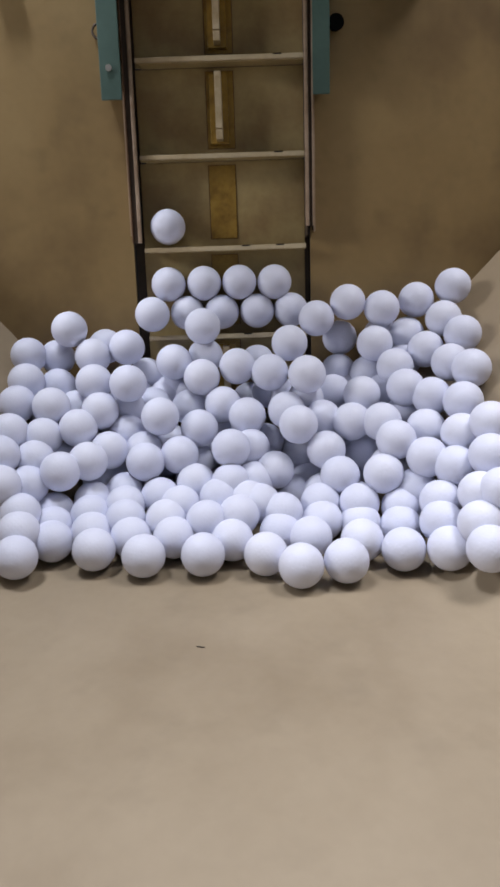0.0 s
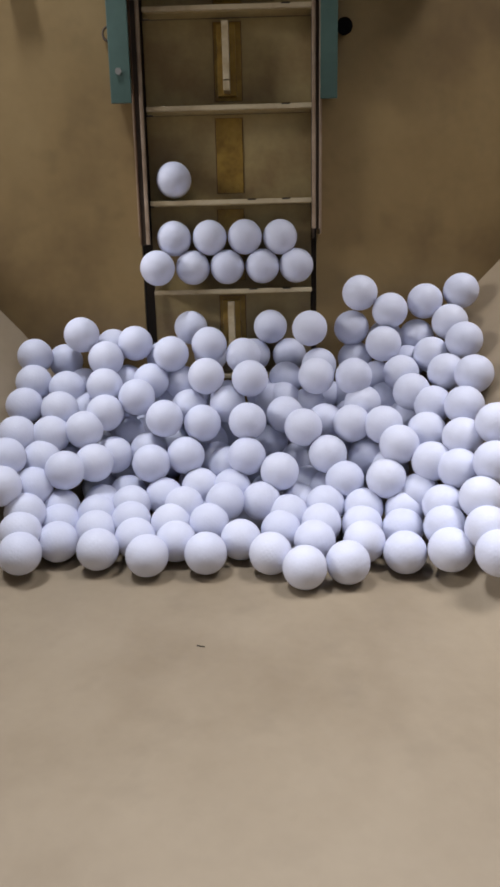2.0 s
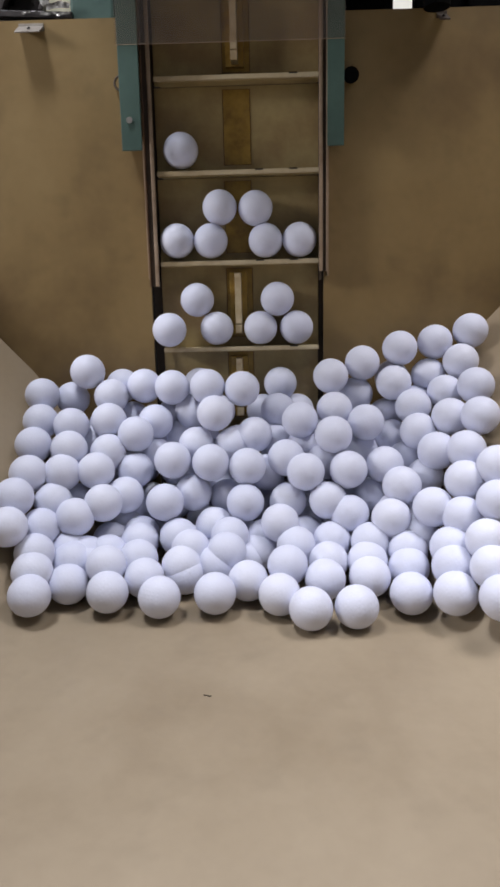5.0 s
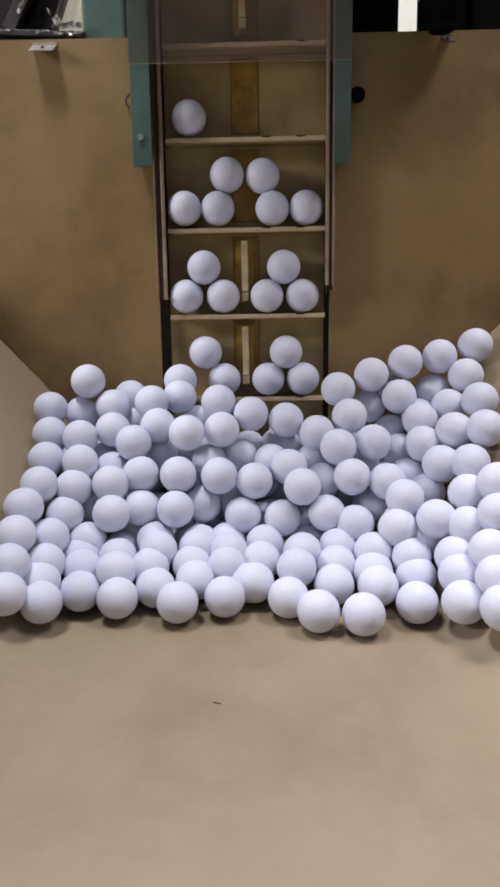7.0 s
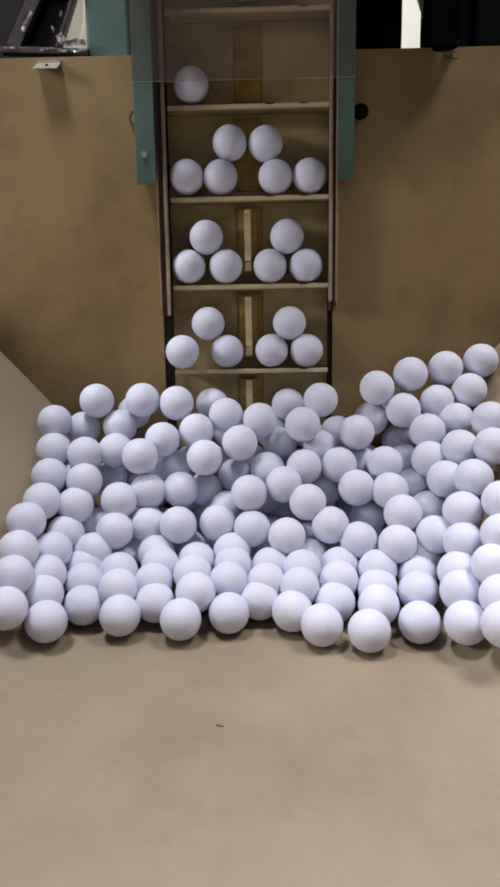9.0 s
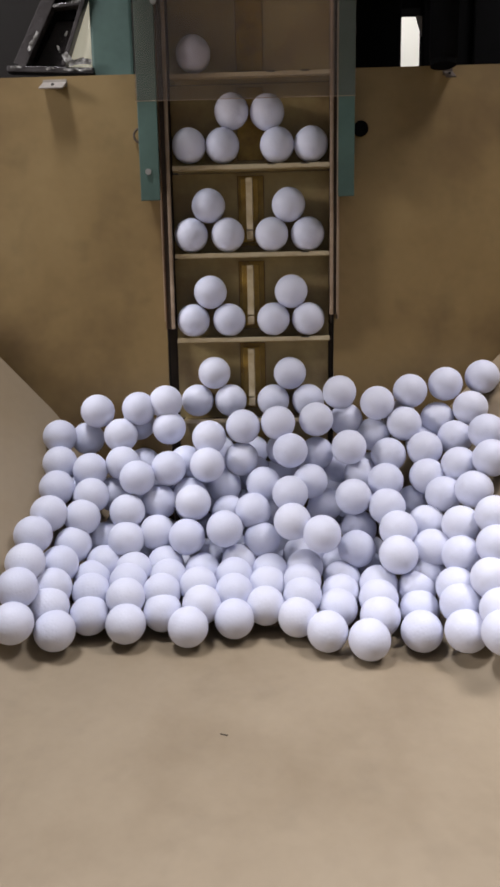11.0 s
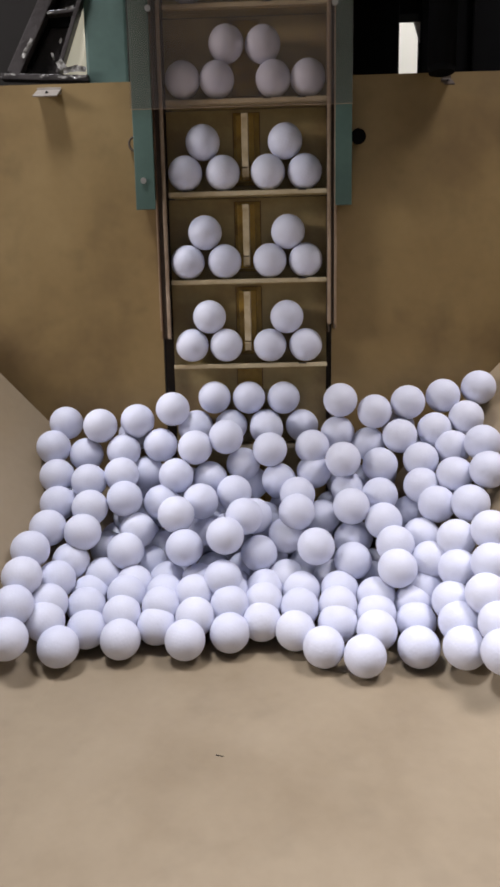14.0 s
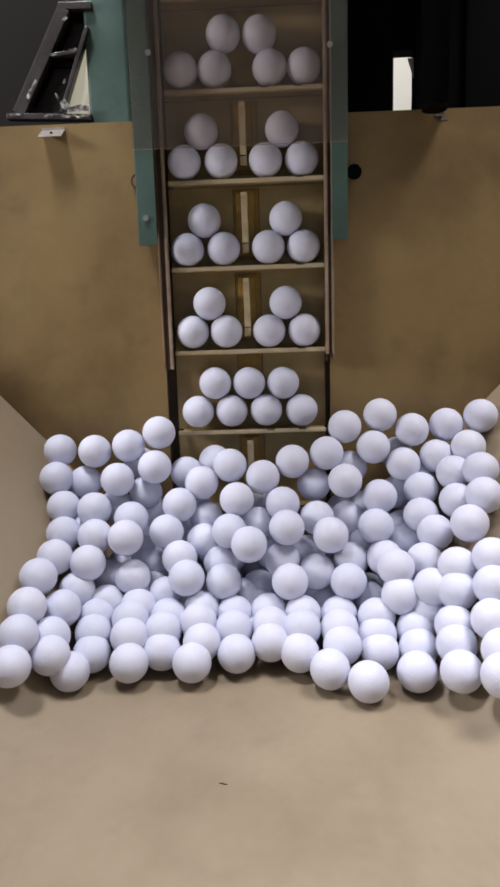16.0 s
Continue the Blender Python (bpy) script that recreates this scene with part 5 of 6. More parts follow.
    roll([(0, 0.250, 0.737, 0.145), (1.5, 0.250, 0.734, 0.145), (2.5, 0.245, 0.733, 0.143), (3.5, 0.252, 0.728, 0.144), (7, 0.252, 0.723, 0.143), (8, 0.256, 0.711, 0.145), (9, 0.256, 0.712, 0.145), (11.5, 0.253, 0.715, 0.143), (12.5, 0.251, 0.719, 0.141), (13.5, 0.250, 0.722, 0.142), (14.5, 0.253, 0.713, 0.143), (16, 0.253, 0.713, 0.146)])
    roll([(0, 0.051, 0.756, 0.132), (1, 0.064, 0.758, 0.130), (1.5, 0.066, 0.765, 0.139), (2.5, 0.076, 0.779, 0.149), (3, 0.081, 0.778, 0.153), (3.5, 0.088, 0.768, 0.143), (4.3, 0.088, 0.768, 0.143), (6.5, 0.085, 0.764, 0.129), (7, 0.090, 0.770, 0.137), (8, 0.092, 0.778, 0.148), (8.5, 0.067, 0.765, 0.142), (9, 0.064, 0.772, 0.144), (11.5, 0.052, 0.757, 0.139), (12.5, 0.047, 0.767, 0.137), (13.5, 0.051, 0.757, 0.133), (14, 0.054, 0.757, 0.118), (14.5, 0.036, 0.738, 0.128), (16, 0.029, 0.759, 0.136)])
    roll([(0, 0.067, 0.700, 0.118), (1.5, 0.076, 0.730, 0.107), (2.5, 0.072, 0.715, 0.107), (3, 0.064, 0.715, 0.099), (3.5, 0.084, 0.728, 0.111), (7, 0.101, 0.733, 0.119), (8, 0.107, 0.737, 0.110), (9, 0.106, 0.736, 0.117), (11.5, 0.093, 0.726, 0.118), (12.5, 0.099, 0.733, 0.117), (13.5, 0.097, 0.729, 0.119), (14.5, 0.083, 0.722, 0.118), (16, 0.094, 0.734, 0.121)])
    roll([(0, 0.026, 0.720, 0.112), (1.5, 0.036, 0.724, 0.109), (2.5, 0.036, 0.724, 0.043), (3.5, 0.041, 0.708, 0.113), (7, 0.061, 0.719, 0.104), (8, 0.059, 0.734, 0.101), (9, 0.062, 0.741, 0.094), (11.5, 0.056, 0.751, 0.097), (12.5, 0.057, 0.738, 0.108), (13.5, 0.059, 0.743, 0.091), (14.5, 0.052, 0.743, 0.089), (16, 0.056, 0.755, 0.103)])
    roll([(0, 0.113, 0.775, 0.084), (0.5, 0.110, 0.768, 0.099), (1.5, 0.119, 0.739, 0.105), (2.5, 0.113, 0.698, 0.115), (3, 0.104, 0.699, 0.104), (3.5, 0.123, 0.710, 0.111), (7, 0.126, 0.698, 0.102), (8, 0.133, 0.701, 0.093), (9, 0.137, 0.703, 0.092), (11.5, 0.136, 0.695, 0.088), (12.5, 0.136, 0.696, 0.089), (13.5, 0.132, 0.695, 0.085), (14.5, 0.131, 0.695, 0.086), (16, 0.127, 0.684, 0.087)])
    roll([(0, 0.146, 0.757, 0.088), (1.5, 0.154, 0.764, 0.082), (2.5, 0.152, 0.751, 0.087), (3.5, 0.158, 0.769, 0.085), (7, 0.157, 0.756, 0.084), (8, 0.165, 0.766, 0.085), (9, 0.165, 0.769, 0.085), (11.5, 0.120, 0.755, 0.066), (12.5, 0.120, 0.755, 0.066), (13.5, 0.120, 0.755, 0.066), (14.5, 0.162, 0.760, 0.089), (16, 0.163, 0.757, 0.086)])
    roll([(0, 0.172, 0.724, 0.112), (1.5, 0.179, 0.731, 0.108), (2.5, 0.174, 0.724, 0.105), (3.5, 0.183, 0.733, 0.114), (7, 0.187, 0.733, 0.112), (8, 0.189, 0.735, 0.115), (9, 0.190, 0.730, 0.121), (11.5, 0.186, 0.727, 0.113), (12.5, 0.185, 0.727, 0.115), (13.5, 0.183, 0.727, 0.112), (14.5, 0.186, 0.731, 0.115), (16, 0.189, 0.732, 0.107)])
    roll([(0, 0.211, 0.743, 0.124), (1.5, 0.216, 0.748, 0.121), (2.5, 0.213, 0.744, 0.120), (3.5, 0.223, 0.745, 0.125), (7, 0.224, 0.749, 0.122), (8, 0.228, 0.747, 0.126), (9, 0.228, 0.747, 0.126), (11.5, 0.225, 0.741, 0.120), (12.5, 0.222, 0.741, 0.121), (13.5, 0.220, 0.741, 0.121), (14.5, 0.227, 0.734, 0.128), (16, 0.227, 0.731, 0.131)])
    roll([(0, 0.230, 0.706, 0.124), (1.5, 0.224, 0.707, 0.119), (2.5, 0.223, 0.705, 0.116), (3.5, 0.219, 0.696, 0.121), (7, 0.218, 0.694, 0.119), (8, 0.219, 0.689, 0.123), (9, 0.220, 0.693, 0.119), (11.5, 0.221, 0.693, 0.111), (12.5, 0.218, 0.694, 0.114), (13.5, 0.216, 0.694, 0.113), (14.5, 0.218, 0.694, 0.114), (16, 0.224, 0.694, 0.115)])
    roll([(0, 0.245, 0.677, 0.130), (1.5, 0.248, 0.679, 0.130), (2.5, 0.245, 0.677, 0.127), (3.5, 0.245, 0.674, 0.133), (7, 0.247, 0.675, 0.132), (8, 0.251, 0.673, 0.132), (9, 0.250, 0.672, 0.133), (11.5, 0.250, 0.674, 0.132), (12.5, 0.247, 0.678, 0.130), (13.5, 0.248, 0.679, 0.131), (14.5, 0.249, 0.674, 0.131), (16, 0.248, 0.675, 0.135)])
    roll([(0, 0.013, 0.792, 0.092), (1.5, 0.013, 0.755, 0.066), (2.5, 0.013, 0.755, 0.066), (3.5, 0.013, 0.755, 0.066), (7, 0.013, 0.755, 0.066), (8, 0.013, 0.755, 0.066), (9, 0.013, 0.755, 0.066), (11.5, 0.013, 0.755, 0.066), (12.5, 0.013, 0.755, 0.066), (13.5, 0.013, 0.755, 0.066), (14.5, 0.013, 0.755, 0.066), (16, 0.013, 0.755, 0.066)])
    roll([(0, 0.026, 0.760, 0.067), (1.5, 0.025, 0.734, 0.073), (2.5, 0.021, 0.723, 0.071), (3.5, 0.017, 0.727, 0.067), (7, 0.024, 0.741, 0.071), (8, 0.016, 0.762, 0.083), (9, 0.013, 0.751, 0.093), (11.5, 0.014, 0.767, 0.101), (12.5, 0.014, 0.788, 0.124), (13.5, -0.001, 0.784, 0.126), (14, -0.003, 0.788, 0.128), (14.5, -0.001, 0.755, 0.066), (16, -0.001, 0.755, 0.066)])
    roll([(0, 0.048, 0.734, 0.072), (1.5, 0.041, 0.766, 0.103), (2.5, 0.041, 0.755, 0.066), (3.5, 0.021, 0.762, 0.091), (4.3, 0.021, 0.762, 0.091), (6.5, 0.026, 0.744, 0.116), (7, 0.024, 0.736, 0.113), (8, 0.024, 0.749, 0.120), (9, 0.040, 0.735, 0.130), (11.5, 0.018, 0.724, 0.108), (12.5, 0.016, 0.744, 0.095), (13.5, 0.016, 0.741, 0.080), (14.5, 0.007, 0.728, 0.087), (16, 0.015, 0.714, 0.102)])
    roll([(0, 0.067, 0.712, 0.080), (1.5, 0.069, 0.730, 0.071), (2.5, 0.062, 0.714, 0.067), (3.5, 0.053, 0.714, 0.074), (7, 0.055, 0.716, 0.065), (8, 0.065, 0.704, 0.051), (9, 0.066, 0.711, 0.051), (11.5, 0.065, 0.708, 0.044), (12.5, 0.068, 0.712, 0.042), (13.5, 0.063, 0.701, 0.046), (14.5, 0.064, 0.694, 0.058), (16, 0.045, 0.688, 0.046)])
    roll([(0, 0.102, 0.734, 0.076), (1.5, 0.106, 0.750, 0.062), (2, 0.082, 0.763, 0.101), (2.5, 0.085, 0.757, 0.110), (3.5, 0.085, 0.755, 0.066), (7, 0.087, 0.755, 0.066), (8, 0.087, 0.765, 0.092), (9, 0.087, 0.776, 0.095), (11.5, 0.087, 0.755, 0.066), (12.5, 0.087, 0.755, 0.066), (13.5, 0.094, 0.755, 0.066), (14.5, 0.094, 0.755, 0.066), (16, 0.094, 0.757, 0.061)])
    roll([(0, 0.131, 0.701, 0.089), (1.5, 0.127, 0.702, 0.089), (2.5, 0.130, 0.694, 0.076), (3.5, 0.122, 0.705, 0.069), (7, 0.116, 0.710, 0.064), (8, 0.116, 0.710, 0.035), (9, 0.114, 0.733, 0.073), (11.5, 0.108, 0.720, 0.078), (12.5, 0.093, 0.686, 0.049), (13.5, 0.093, 0.686, 0.024), (14.5, 0.117, 0.697, 0.029), (16, 0.117, 0.697, 0.051)])
    roll([(0, 0.163, 0.727, 0.079), (1.5, 0.160, 0.726, 0.074), (2.5, 0.159, 0.723, 0.071), (3.5, 0.160, 0.730, 0.073), (7, 0.162, 0.719, 0.077), (8, 0.170, 0.728, 0.076), (9, 0.167, 0.730, 0.079), (11.5, 0.142, 0.731, 0.107), (12.5, 0.142, 0.732, 0.108), (13.5, 0.140, 0.727, 0.110), (14.5, 0.132, 0.732, 0.103), (16, 0.136, 0.721, 0.105)])
    roll([(0, 0.178, 0.690, 0.102), (1.5, 0.183, 0.694, 0.101), (2.5, 0.183, 0.691, 0.099), (3.5, 0.184, 0.694, 0.102), (7, 0.184, 0.696, 0.100), (8, 0.188, 0.697, 0.103), (9, 0.188, 0.698, 0.101), (11.5, 0.185, 0.695, 0.094), (12.5, 0.184, 0.696, 0.095), (13.5, 0.180, 0.697, 0.098), (14.5, 0.181, 0.696, 0.096), (16, 0.183, 0.695, 0.094)])
    roll([(0, 0.203, 0.671, 0.100), (1.5, 0.202, 0.671, 0.097), (2.5, 0.204, 0.669, 0.094), (3.5, 0.197, 0.658, 0.099), (7, 0.198, 0.660, 0.095), (8, 0.198, 0.662, 0.097), (9, 0.200, 0.664, 0.095), (11.5, 0.198, 0.665, 0.088), (12.5, 0.195, 0.667, 0.091), (13.5, 0.193, 0.666, 0.091), (14.5, 0.192, 0.668, 0.091), (16, 0.195, 0.668, 0.088)])
    roll([(0, 0.230, 0.645, 0.107), (1.5, 0.231, 0.645, 0.110), (2.5, 0.227, 0.643, 0.106), (3.5, 0.224, 0.641, 0.110), (7, 0.226, 0.645, 0.105), (8, 0.226, 0.645, 0.111), (9, 0.225, 0.646, 0.108), (11.5, 0.228, 0.650, 0.105), (12.5, 0.226, 0.650, 0.104), (13.5, 0.226, 0.652, 0.102), (14.5, 0.225, 0.649, 0.105), (16, 0.225, 0.642, 0.120)])
    roll([(0, 0.043, 0.682, 0.082), (1.5, 0.039, 0.695, 0.074), (2.5, 0.035, 0.682, 0.076), (3.5, 0.032, 0.678, 0.078), (7, 0.026, 0.679, 0.081), (8, 0.021, 0.674, 0.087), (9, 0.016, 0.678, 0.081), (11.5, 0.024, 0.674, 0.089), (12.5, 0.030, 0.672, 0.096), (13.5, 0.028, 0.678, 0.085), (14.5, 0.035, 0.664, 0.078), (16, 0.019, 0.673, 0.096)])
    roll([(0, 0.054, 0.651, 0.081), (1.5, 0.057, 0.661, 0.075), (2.5, 0.056, 0.652, 0.079), (3.5, 0.056, 0.652, 0.079), (7, 0.040, 0.649, 0.073), (8, 0.039, 0.648, 0.078), (9, 0.043, 0.657, 0.070), (11.5, 0.043, 0.657, 0.011), (12.5, 0.043, 0.657, 0.011), (13.5, 0.043, 0.657, 0.011), (14.5, 0.043, 0.657, 0.011), (16, 0.043, 0.657, 0.011)])
    roll([(0, 0.084, 0.682, 0.070), (1.5, 0.084, 0.692, 0.063), (2.5, 0.084, 0.683, 0.069), (3.5, 0.078, 0.686, 0.072), (7, 0.066, 0.679, 0.061), (8, 0.045, 0.698, 0.088), (9, 0.041, 0.705, 0.088), (11.5, 0.047, 0.706, 0.082), (12.5, 0.047, 0.705, 0.084), (13.5, 0.039, 0.709, 0.080), (14.5, 0.031, 0.698, 0.086), (16, 0.057, 0.702, 0.088)])
    roll([(0, 0.115, 0.664, 0.075), (1.5, 0.112, 0.666, 0.075), (2.5, 0.111, 0.658, 0.078), (3.5, 0.105, 0.652, 0.078), (7, 0.098, 0.661, 0.078), (8, 0.099, 0.671, 0.079), (9, 0.101, 0.675, 0.077), (11.5, 0.095, 0.674, 0.084), (12.5, 0.097, 0.675, 0.091), (13.5, 0.095, 0.673, 0.089), (14.5, 0.095, 0.672, 0.084), (16, 0.071, 0.666, 0.089)])
    roll([(0, 0.146, 0.651, 0.081), (1.5, 0.145, 0.654, 0.082), (2.5, 0.146, 0.648, 0.081), (3.5, 0.144, 0.669, 0.076), (7, 0.138, 0.655, 0.075), (8, 0.138, 0.664, 0.078), (9, 0.138, 0.665, 0.079), (11.5, 0.132, 0.659, 0.075), (12.5, 0.131, 0.660, 0.074), (13.5, 0.131, 0.658, 0.076), (14.5, 0.132, 0.660, 0.070), (16, 0.135, 0.656, 0.061)])
    roll([(0, 0.181, 0.695, 0.066), (1.5, 0.181, 0.696, 0.066), (2.5, 0.179, 0.693, 0.064), (3.5, 0.174, 0.697, 0.065), (7, 0.167, 0.684, 0.064), (8, 0.172, 0.691, 0.067), (9, 0.171, 0.694, 0.066), (11.5, 0.171, 0.694, 0.056), (12.5, 0.170, 0.692, 0.056), (13.5, 0.168, 0.690, 0.058), (14.5, 0.167, 0.694, 0.061), (16, 0.166, 0.689, 0.060)])
    roll([(0, 0.192, 0.641, 0.077), (1.5, 0.193, 0.639, 0.082), (2.5, 0.189, 0.639, 0.077), (3.5, 0.188, 0.657, 0.065), (7, 0.184, 0.653, 0.061), (8, 0.182, 0.656, 0.059), (9, 0.182, 0.656, 0.059), (11.5, 0.176, 0.643, 0.063), (12.5, 0.174, 0.645, 0.063), (13.5, 0.173, 0.647, 0.060), (14.5, 0.174, 0.645, 0.063), (16, 0.179, 0.642, 0.067)])
    roll([(0, 0.221, 0.610, 0.088), (1.5, 0.221, 0.609, 0.090), (2.5, 0.219, 0.604, 0.093), (3.5, 0.216, 0.605, 0.095), (7, 0.217, 0.612, 0.087), (8, 0.211, 0.615, 0.086), (9, 0.208, 0.615, 0.086), (11.5, 0.207, 0.614, 0.082), (12.5, 0.205, 0.614, 0.082), (13.5, 0.203, 0.614, 0.082), (14.5, 0.205, 0.616, 0.081), (16, 0.207, 0.609, 0.086)])
    roll([(0, 0.244, 0.596, 0.109), (1.5, 0.249, 0.595, 0.114), (2.5, 0.249, 0.598, 0.115), (3.5, 0.249, 0.605, 0.116), (7, 0.242, 0.600, 0.109), (8, 0.244, 0.602, 0.110), (9, 0.243, 0.601, 0.109), (11.5, 0.237, 0.601, 0.104), (12.5, 0.237, 0.603, 0.103), (13.5, 0.234, 0.604, 0.101), (14.5, 0.237, 0.602, 0.103), (16, 0.240, 0.599, 0.106)])
    roll([(0, 0.156, 0.621, 0.076), (1.5, 0.157, 0.621, 0.077), (2.5, 0.158, 0.616, 0.075), (3.5, 0.157, 0.628, 0.074), (7, 0.153, 0.627, 0.071), (8, 0.151, 0.631, 0.073), (9, 0.148, 0.633, 0.070), (11.5, 0.140, 0.624, 0.069), (12.5, 0.139, 0.624, 0.070), (13.5, 0.139, 0.624, 0.067), (14.5, 0.141, 0.625, 0.067), (16, 0.143, 0.626, 0.071)])
    roll([(0, 0.128, 0.661, 0.035), (1.5, 0.129, 0.653, 0.038), (2.5, 0.128, 0.647, 0.040), (3.5, 0.128, 0.654, 0.039), (7, 0.122, 0.659, 0.037), (8, 0.118, 0.664, 0.041), (9, 0.116, 0.671, 0.037), (11.5, 0.100, 0.665, 0.040), (12.5, 0.097, 0.651, 0.050), (13.5, 0.098, 0.664, 0.046), (14.5, 0.096, 0.665, 0.041), (16, 0.096, 0.665, 0.051)])
    roll([(0, 0.084, 0.638, 0.055), (1.5, 0.083, 0.638, 0.055), (2.5, 0.082, 0.631, 0.054), (3.5, 0.079, 0.632, 0.052), (7, 0.068, 0.636, 0.045), (8, 0.067, 0.632, 0.054), (9, 0.068, 0.637, 0.052), (11.5, 0.052, 0.613, 0.073), (12.5, 0.051, 0.617, 0.067), (13.5, 0.051, 0.625, 0.061), (14.5, 0.053, 0.638, 0.059), (16, 0.054, 0.651, 0.046)])
    roll([(0, 0.184, 0.596, 0.069), (1.5, 0.189, 0.598, 0.068), (2.5, 0.188, 0.594, 0.069), (3.5, 0.186, 0.596, 0.067), (7, 0.181, 0.592, 0.068), (8, 0.181, 0.603, 0.061), (9, 0.180, 0.608, 0.059), (11.5, 0.176, 0.604, 0.058), (12.5, 0.177, 0.608, 0.058), (13.5, 0.177, 0.610, 0.059), (14.5, 0.176, 0.605, 0.055), (16, 0.180, 0.600, 0.064)])
    roll([(0, 0.208, 0.576, 0.070), (1.5, 0.211, 0.576, 0.072), (2.5, 0.211, 0.571, 0.075), (3.5, 0.209, 0.573, 0.069), (7, 0.210, 0.576, 0.070), (8, 0.205, 0.584, 0.068), (9, 0.204, 0.585, 0.067), (11.5, 0.202, 0.583, 0.065), (12.5, 0.201, 0.584, 0.065), (13.5, 0.200, 0.585, 0.065), (14.5, 0.201, 0.584, 0.064), (16, 0.203, 0.584, 0.072)])
    roll([(0, 0.235, 0.560, 0.093), (1.5, 0.239, 0.557, 0.096), (2.5, 0.238, 0.553, 0.094), (3.5, 0.240, 0.563, 0.098), (7, 0.235, 0.565, 0.094), (8, 0.235, 0.565, 0.094), (9, 0.234, 0.564, 0.093), (11.5, 0.231, 0.567, 0.091), (12.5, 0.229, 0.569, 0.088), (13.5, 0.226, 0.570, 0.086), (14.5, 0.231, 0.563, 0.089), (16, 0.234, 0.567, 0.094)])
    roll([(0, 0.027, 0.633, 0.034), (1.5, 0.029, 0.612, 0.051), (2.5, 0.028, 0.624, 0.037), (3.5, 0.021, 0.610, 0.054), (7, 0.021, 0.614, -0.004), (8, 0.021, 0.614, -0.004), (9, 0.021, 0.614, -0.004), (11.5, 0.018, 0.624, -0.007), (12.5, 0.018, 0.624, -0.007), (13.5, 0.018, 0.624, -0.007), (14.5, 0.018, 0.622, 0.050), (16, 0.021, 0.628, 0.051)])
    roll([(0, 0.019, 0.691, 0.036), (1.5, 0.021, 0.700, 0.030), (2.5, 0.016, 0.684, 0.039), (3.5, 0.007, 0.679, 0.045), (7, 0.005, 0.705, 0.073), (8, 0.000, 0.724, 0.077), (9, -0.003, 0.713, 0.080), (11.5, -0.012, 0.706, 0.079), (12.5, -0.002, 0.705, 0.079), (13.5, -0.002, 0.705, 0.033), (14.5, -0.002, 0.705, 0.033), (16, -0.002, 0.705, 0.033)])
    roll([(0, 0.059, 0.682, 0.024), (1.5, 0.054, 0.678, 0.023), (2.5, 0.053, 0.672, 0.021), (3.5, 0.037, 0.651, 0.041), (7, 0.017, 0.640, 0.036), (8, 0.015, 0.630, 0.046), (9, 0.018, 0.626, 0.045), (11.5, 0.022, 0.638, 0.077), (12.5, 0.019, 0.639, 0.076), (13.5, 0.022, 0.652, 0.060), (14.5, 0.015, 0.676, 0.043), (16, 0.013, 0.664, 0.054)])
    roll([(0, 0.096, 0.608, 0.041), (1.5, 0.099, 0.610, 0.039), (2.5, 0.100, 0.606, 0.037), (3.5, 0.099, 0.611, 0.042), (7, 0.099, 0.622, 0.040), (8, 0.098, 0.618, 0.044), (9, 0.099, 0.621, 0.042), (11.5, 0.095, 0.626, 0.041), (12.5, 0.094, 0.617, 0.048), (13.5, 0.094, 0.625, 0.044), (14.5, 0.093, 0.627, 0.042), (16, 0.090, 0.631, 0.047)])
    roll([(0, 0.140, 0.596, 0.050), (1.5, 0.142, 0.596, 0.050), (2.5, 0.141, 0.590, 0.049), (3.5, 0.140, 0.598, 0.050), (7, 0.142, 0.599, 0.051), (8, 0.139, 0.602, 0.052), (9, 0.139, 0.603, 0.051), (11.5, 0.137, 0.592, 0.059), (12.5, 0.138, 0.592, 0.058), (13.5, 0.138, 0.594, 0.059), (14.5, 0.139, 0.596, 0.055), (16, 0.145, 0.601, 0.051)])
    roll([(0, 0.066, 0.654, 0.003), (1.5, 0.062, 0.647, 0.008), (2.5, 0.062, 0.642, 0.006), (3.5, 0.062, 0.642, 0.002), (7, 0.045, 0.659, 0.012), (8, 0.045, 0.659, 0.012), (9, 0.045, 0.659, 0.008), (11.5, 0.031, 0.649, 0.015), (12.5, 0.034, 0.661, 0.005), (13.5, 0.033, 0.646, 0.011), (14.5, 0.045, 0.658, 0.000), (16, 0.045, 0.658, 0.012)])
    roll([(0, 0.174, 0.588, 0.036), (1.5, 0.177, 0.584, 0.039), (2.5, 0.175, 0.581, 0.036), (3.5, 0.170, 0.588, 0.033), (7, 0.172, 0.596, 0.036), (8, 0.167, 0.602, 0.032), (9, 0.167, 0.603, 0.032), (11.5, 0.170, 0.591, 0.033), (12.5, 0.167, 0.593, 0.031), (13.5, 0.169, 0.594, 0.033), (14.5, 0.169, 0.589, 0.032), (16, 0.175, 0.593, 0.038)])
    roll([(0, 0.048, 0.632, 0.003), (1.5, 0.050, 0.610, 0.016), (2.5, 0.050, 0.614, -0.004), (3.5, 0.051, 0.618, 0.012), (7, 0.047, 0.636, 0.005), (8, 0.048, 0.626, 0.016), (9, 0.046, 0.624, 0.016), (11.5, 0.034, 0.612, 0.021), (12.5, 0.033, 0.598, 0.016), (13.5, 0.034, 0.607, 0.019), (14.5, 0.034, 0.599, 0.021), (16, 0.035, 0.606, 0.021)])
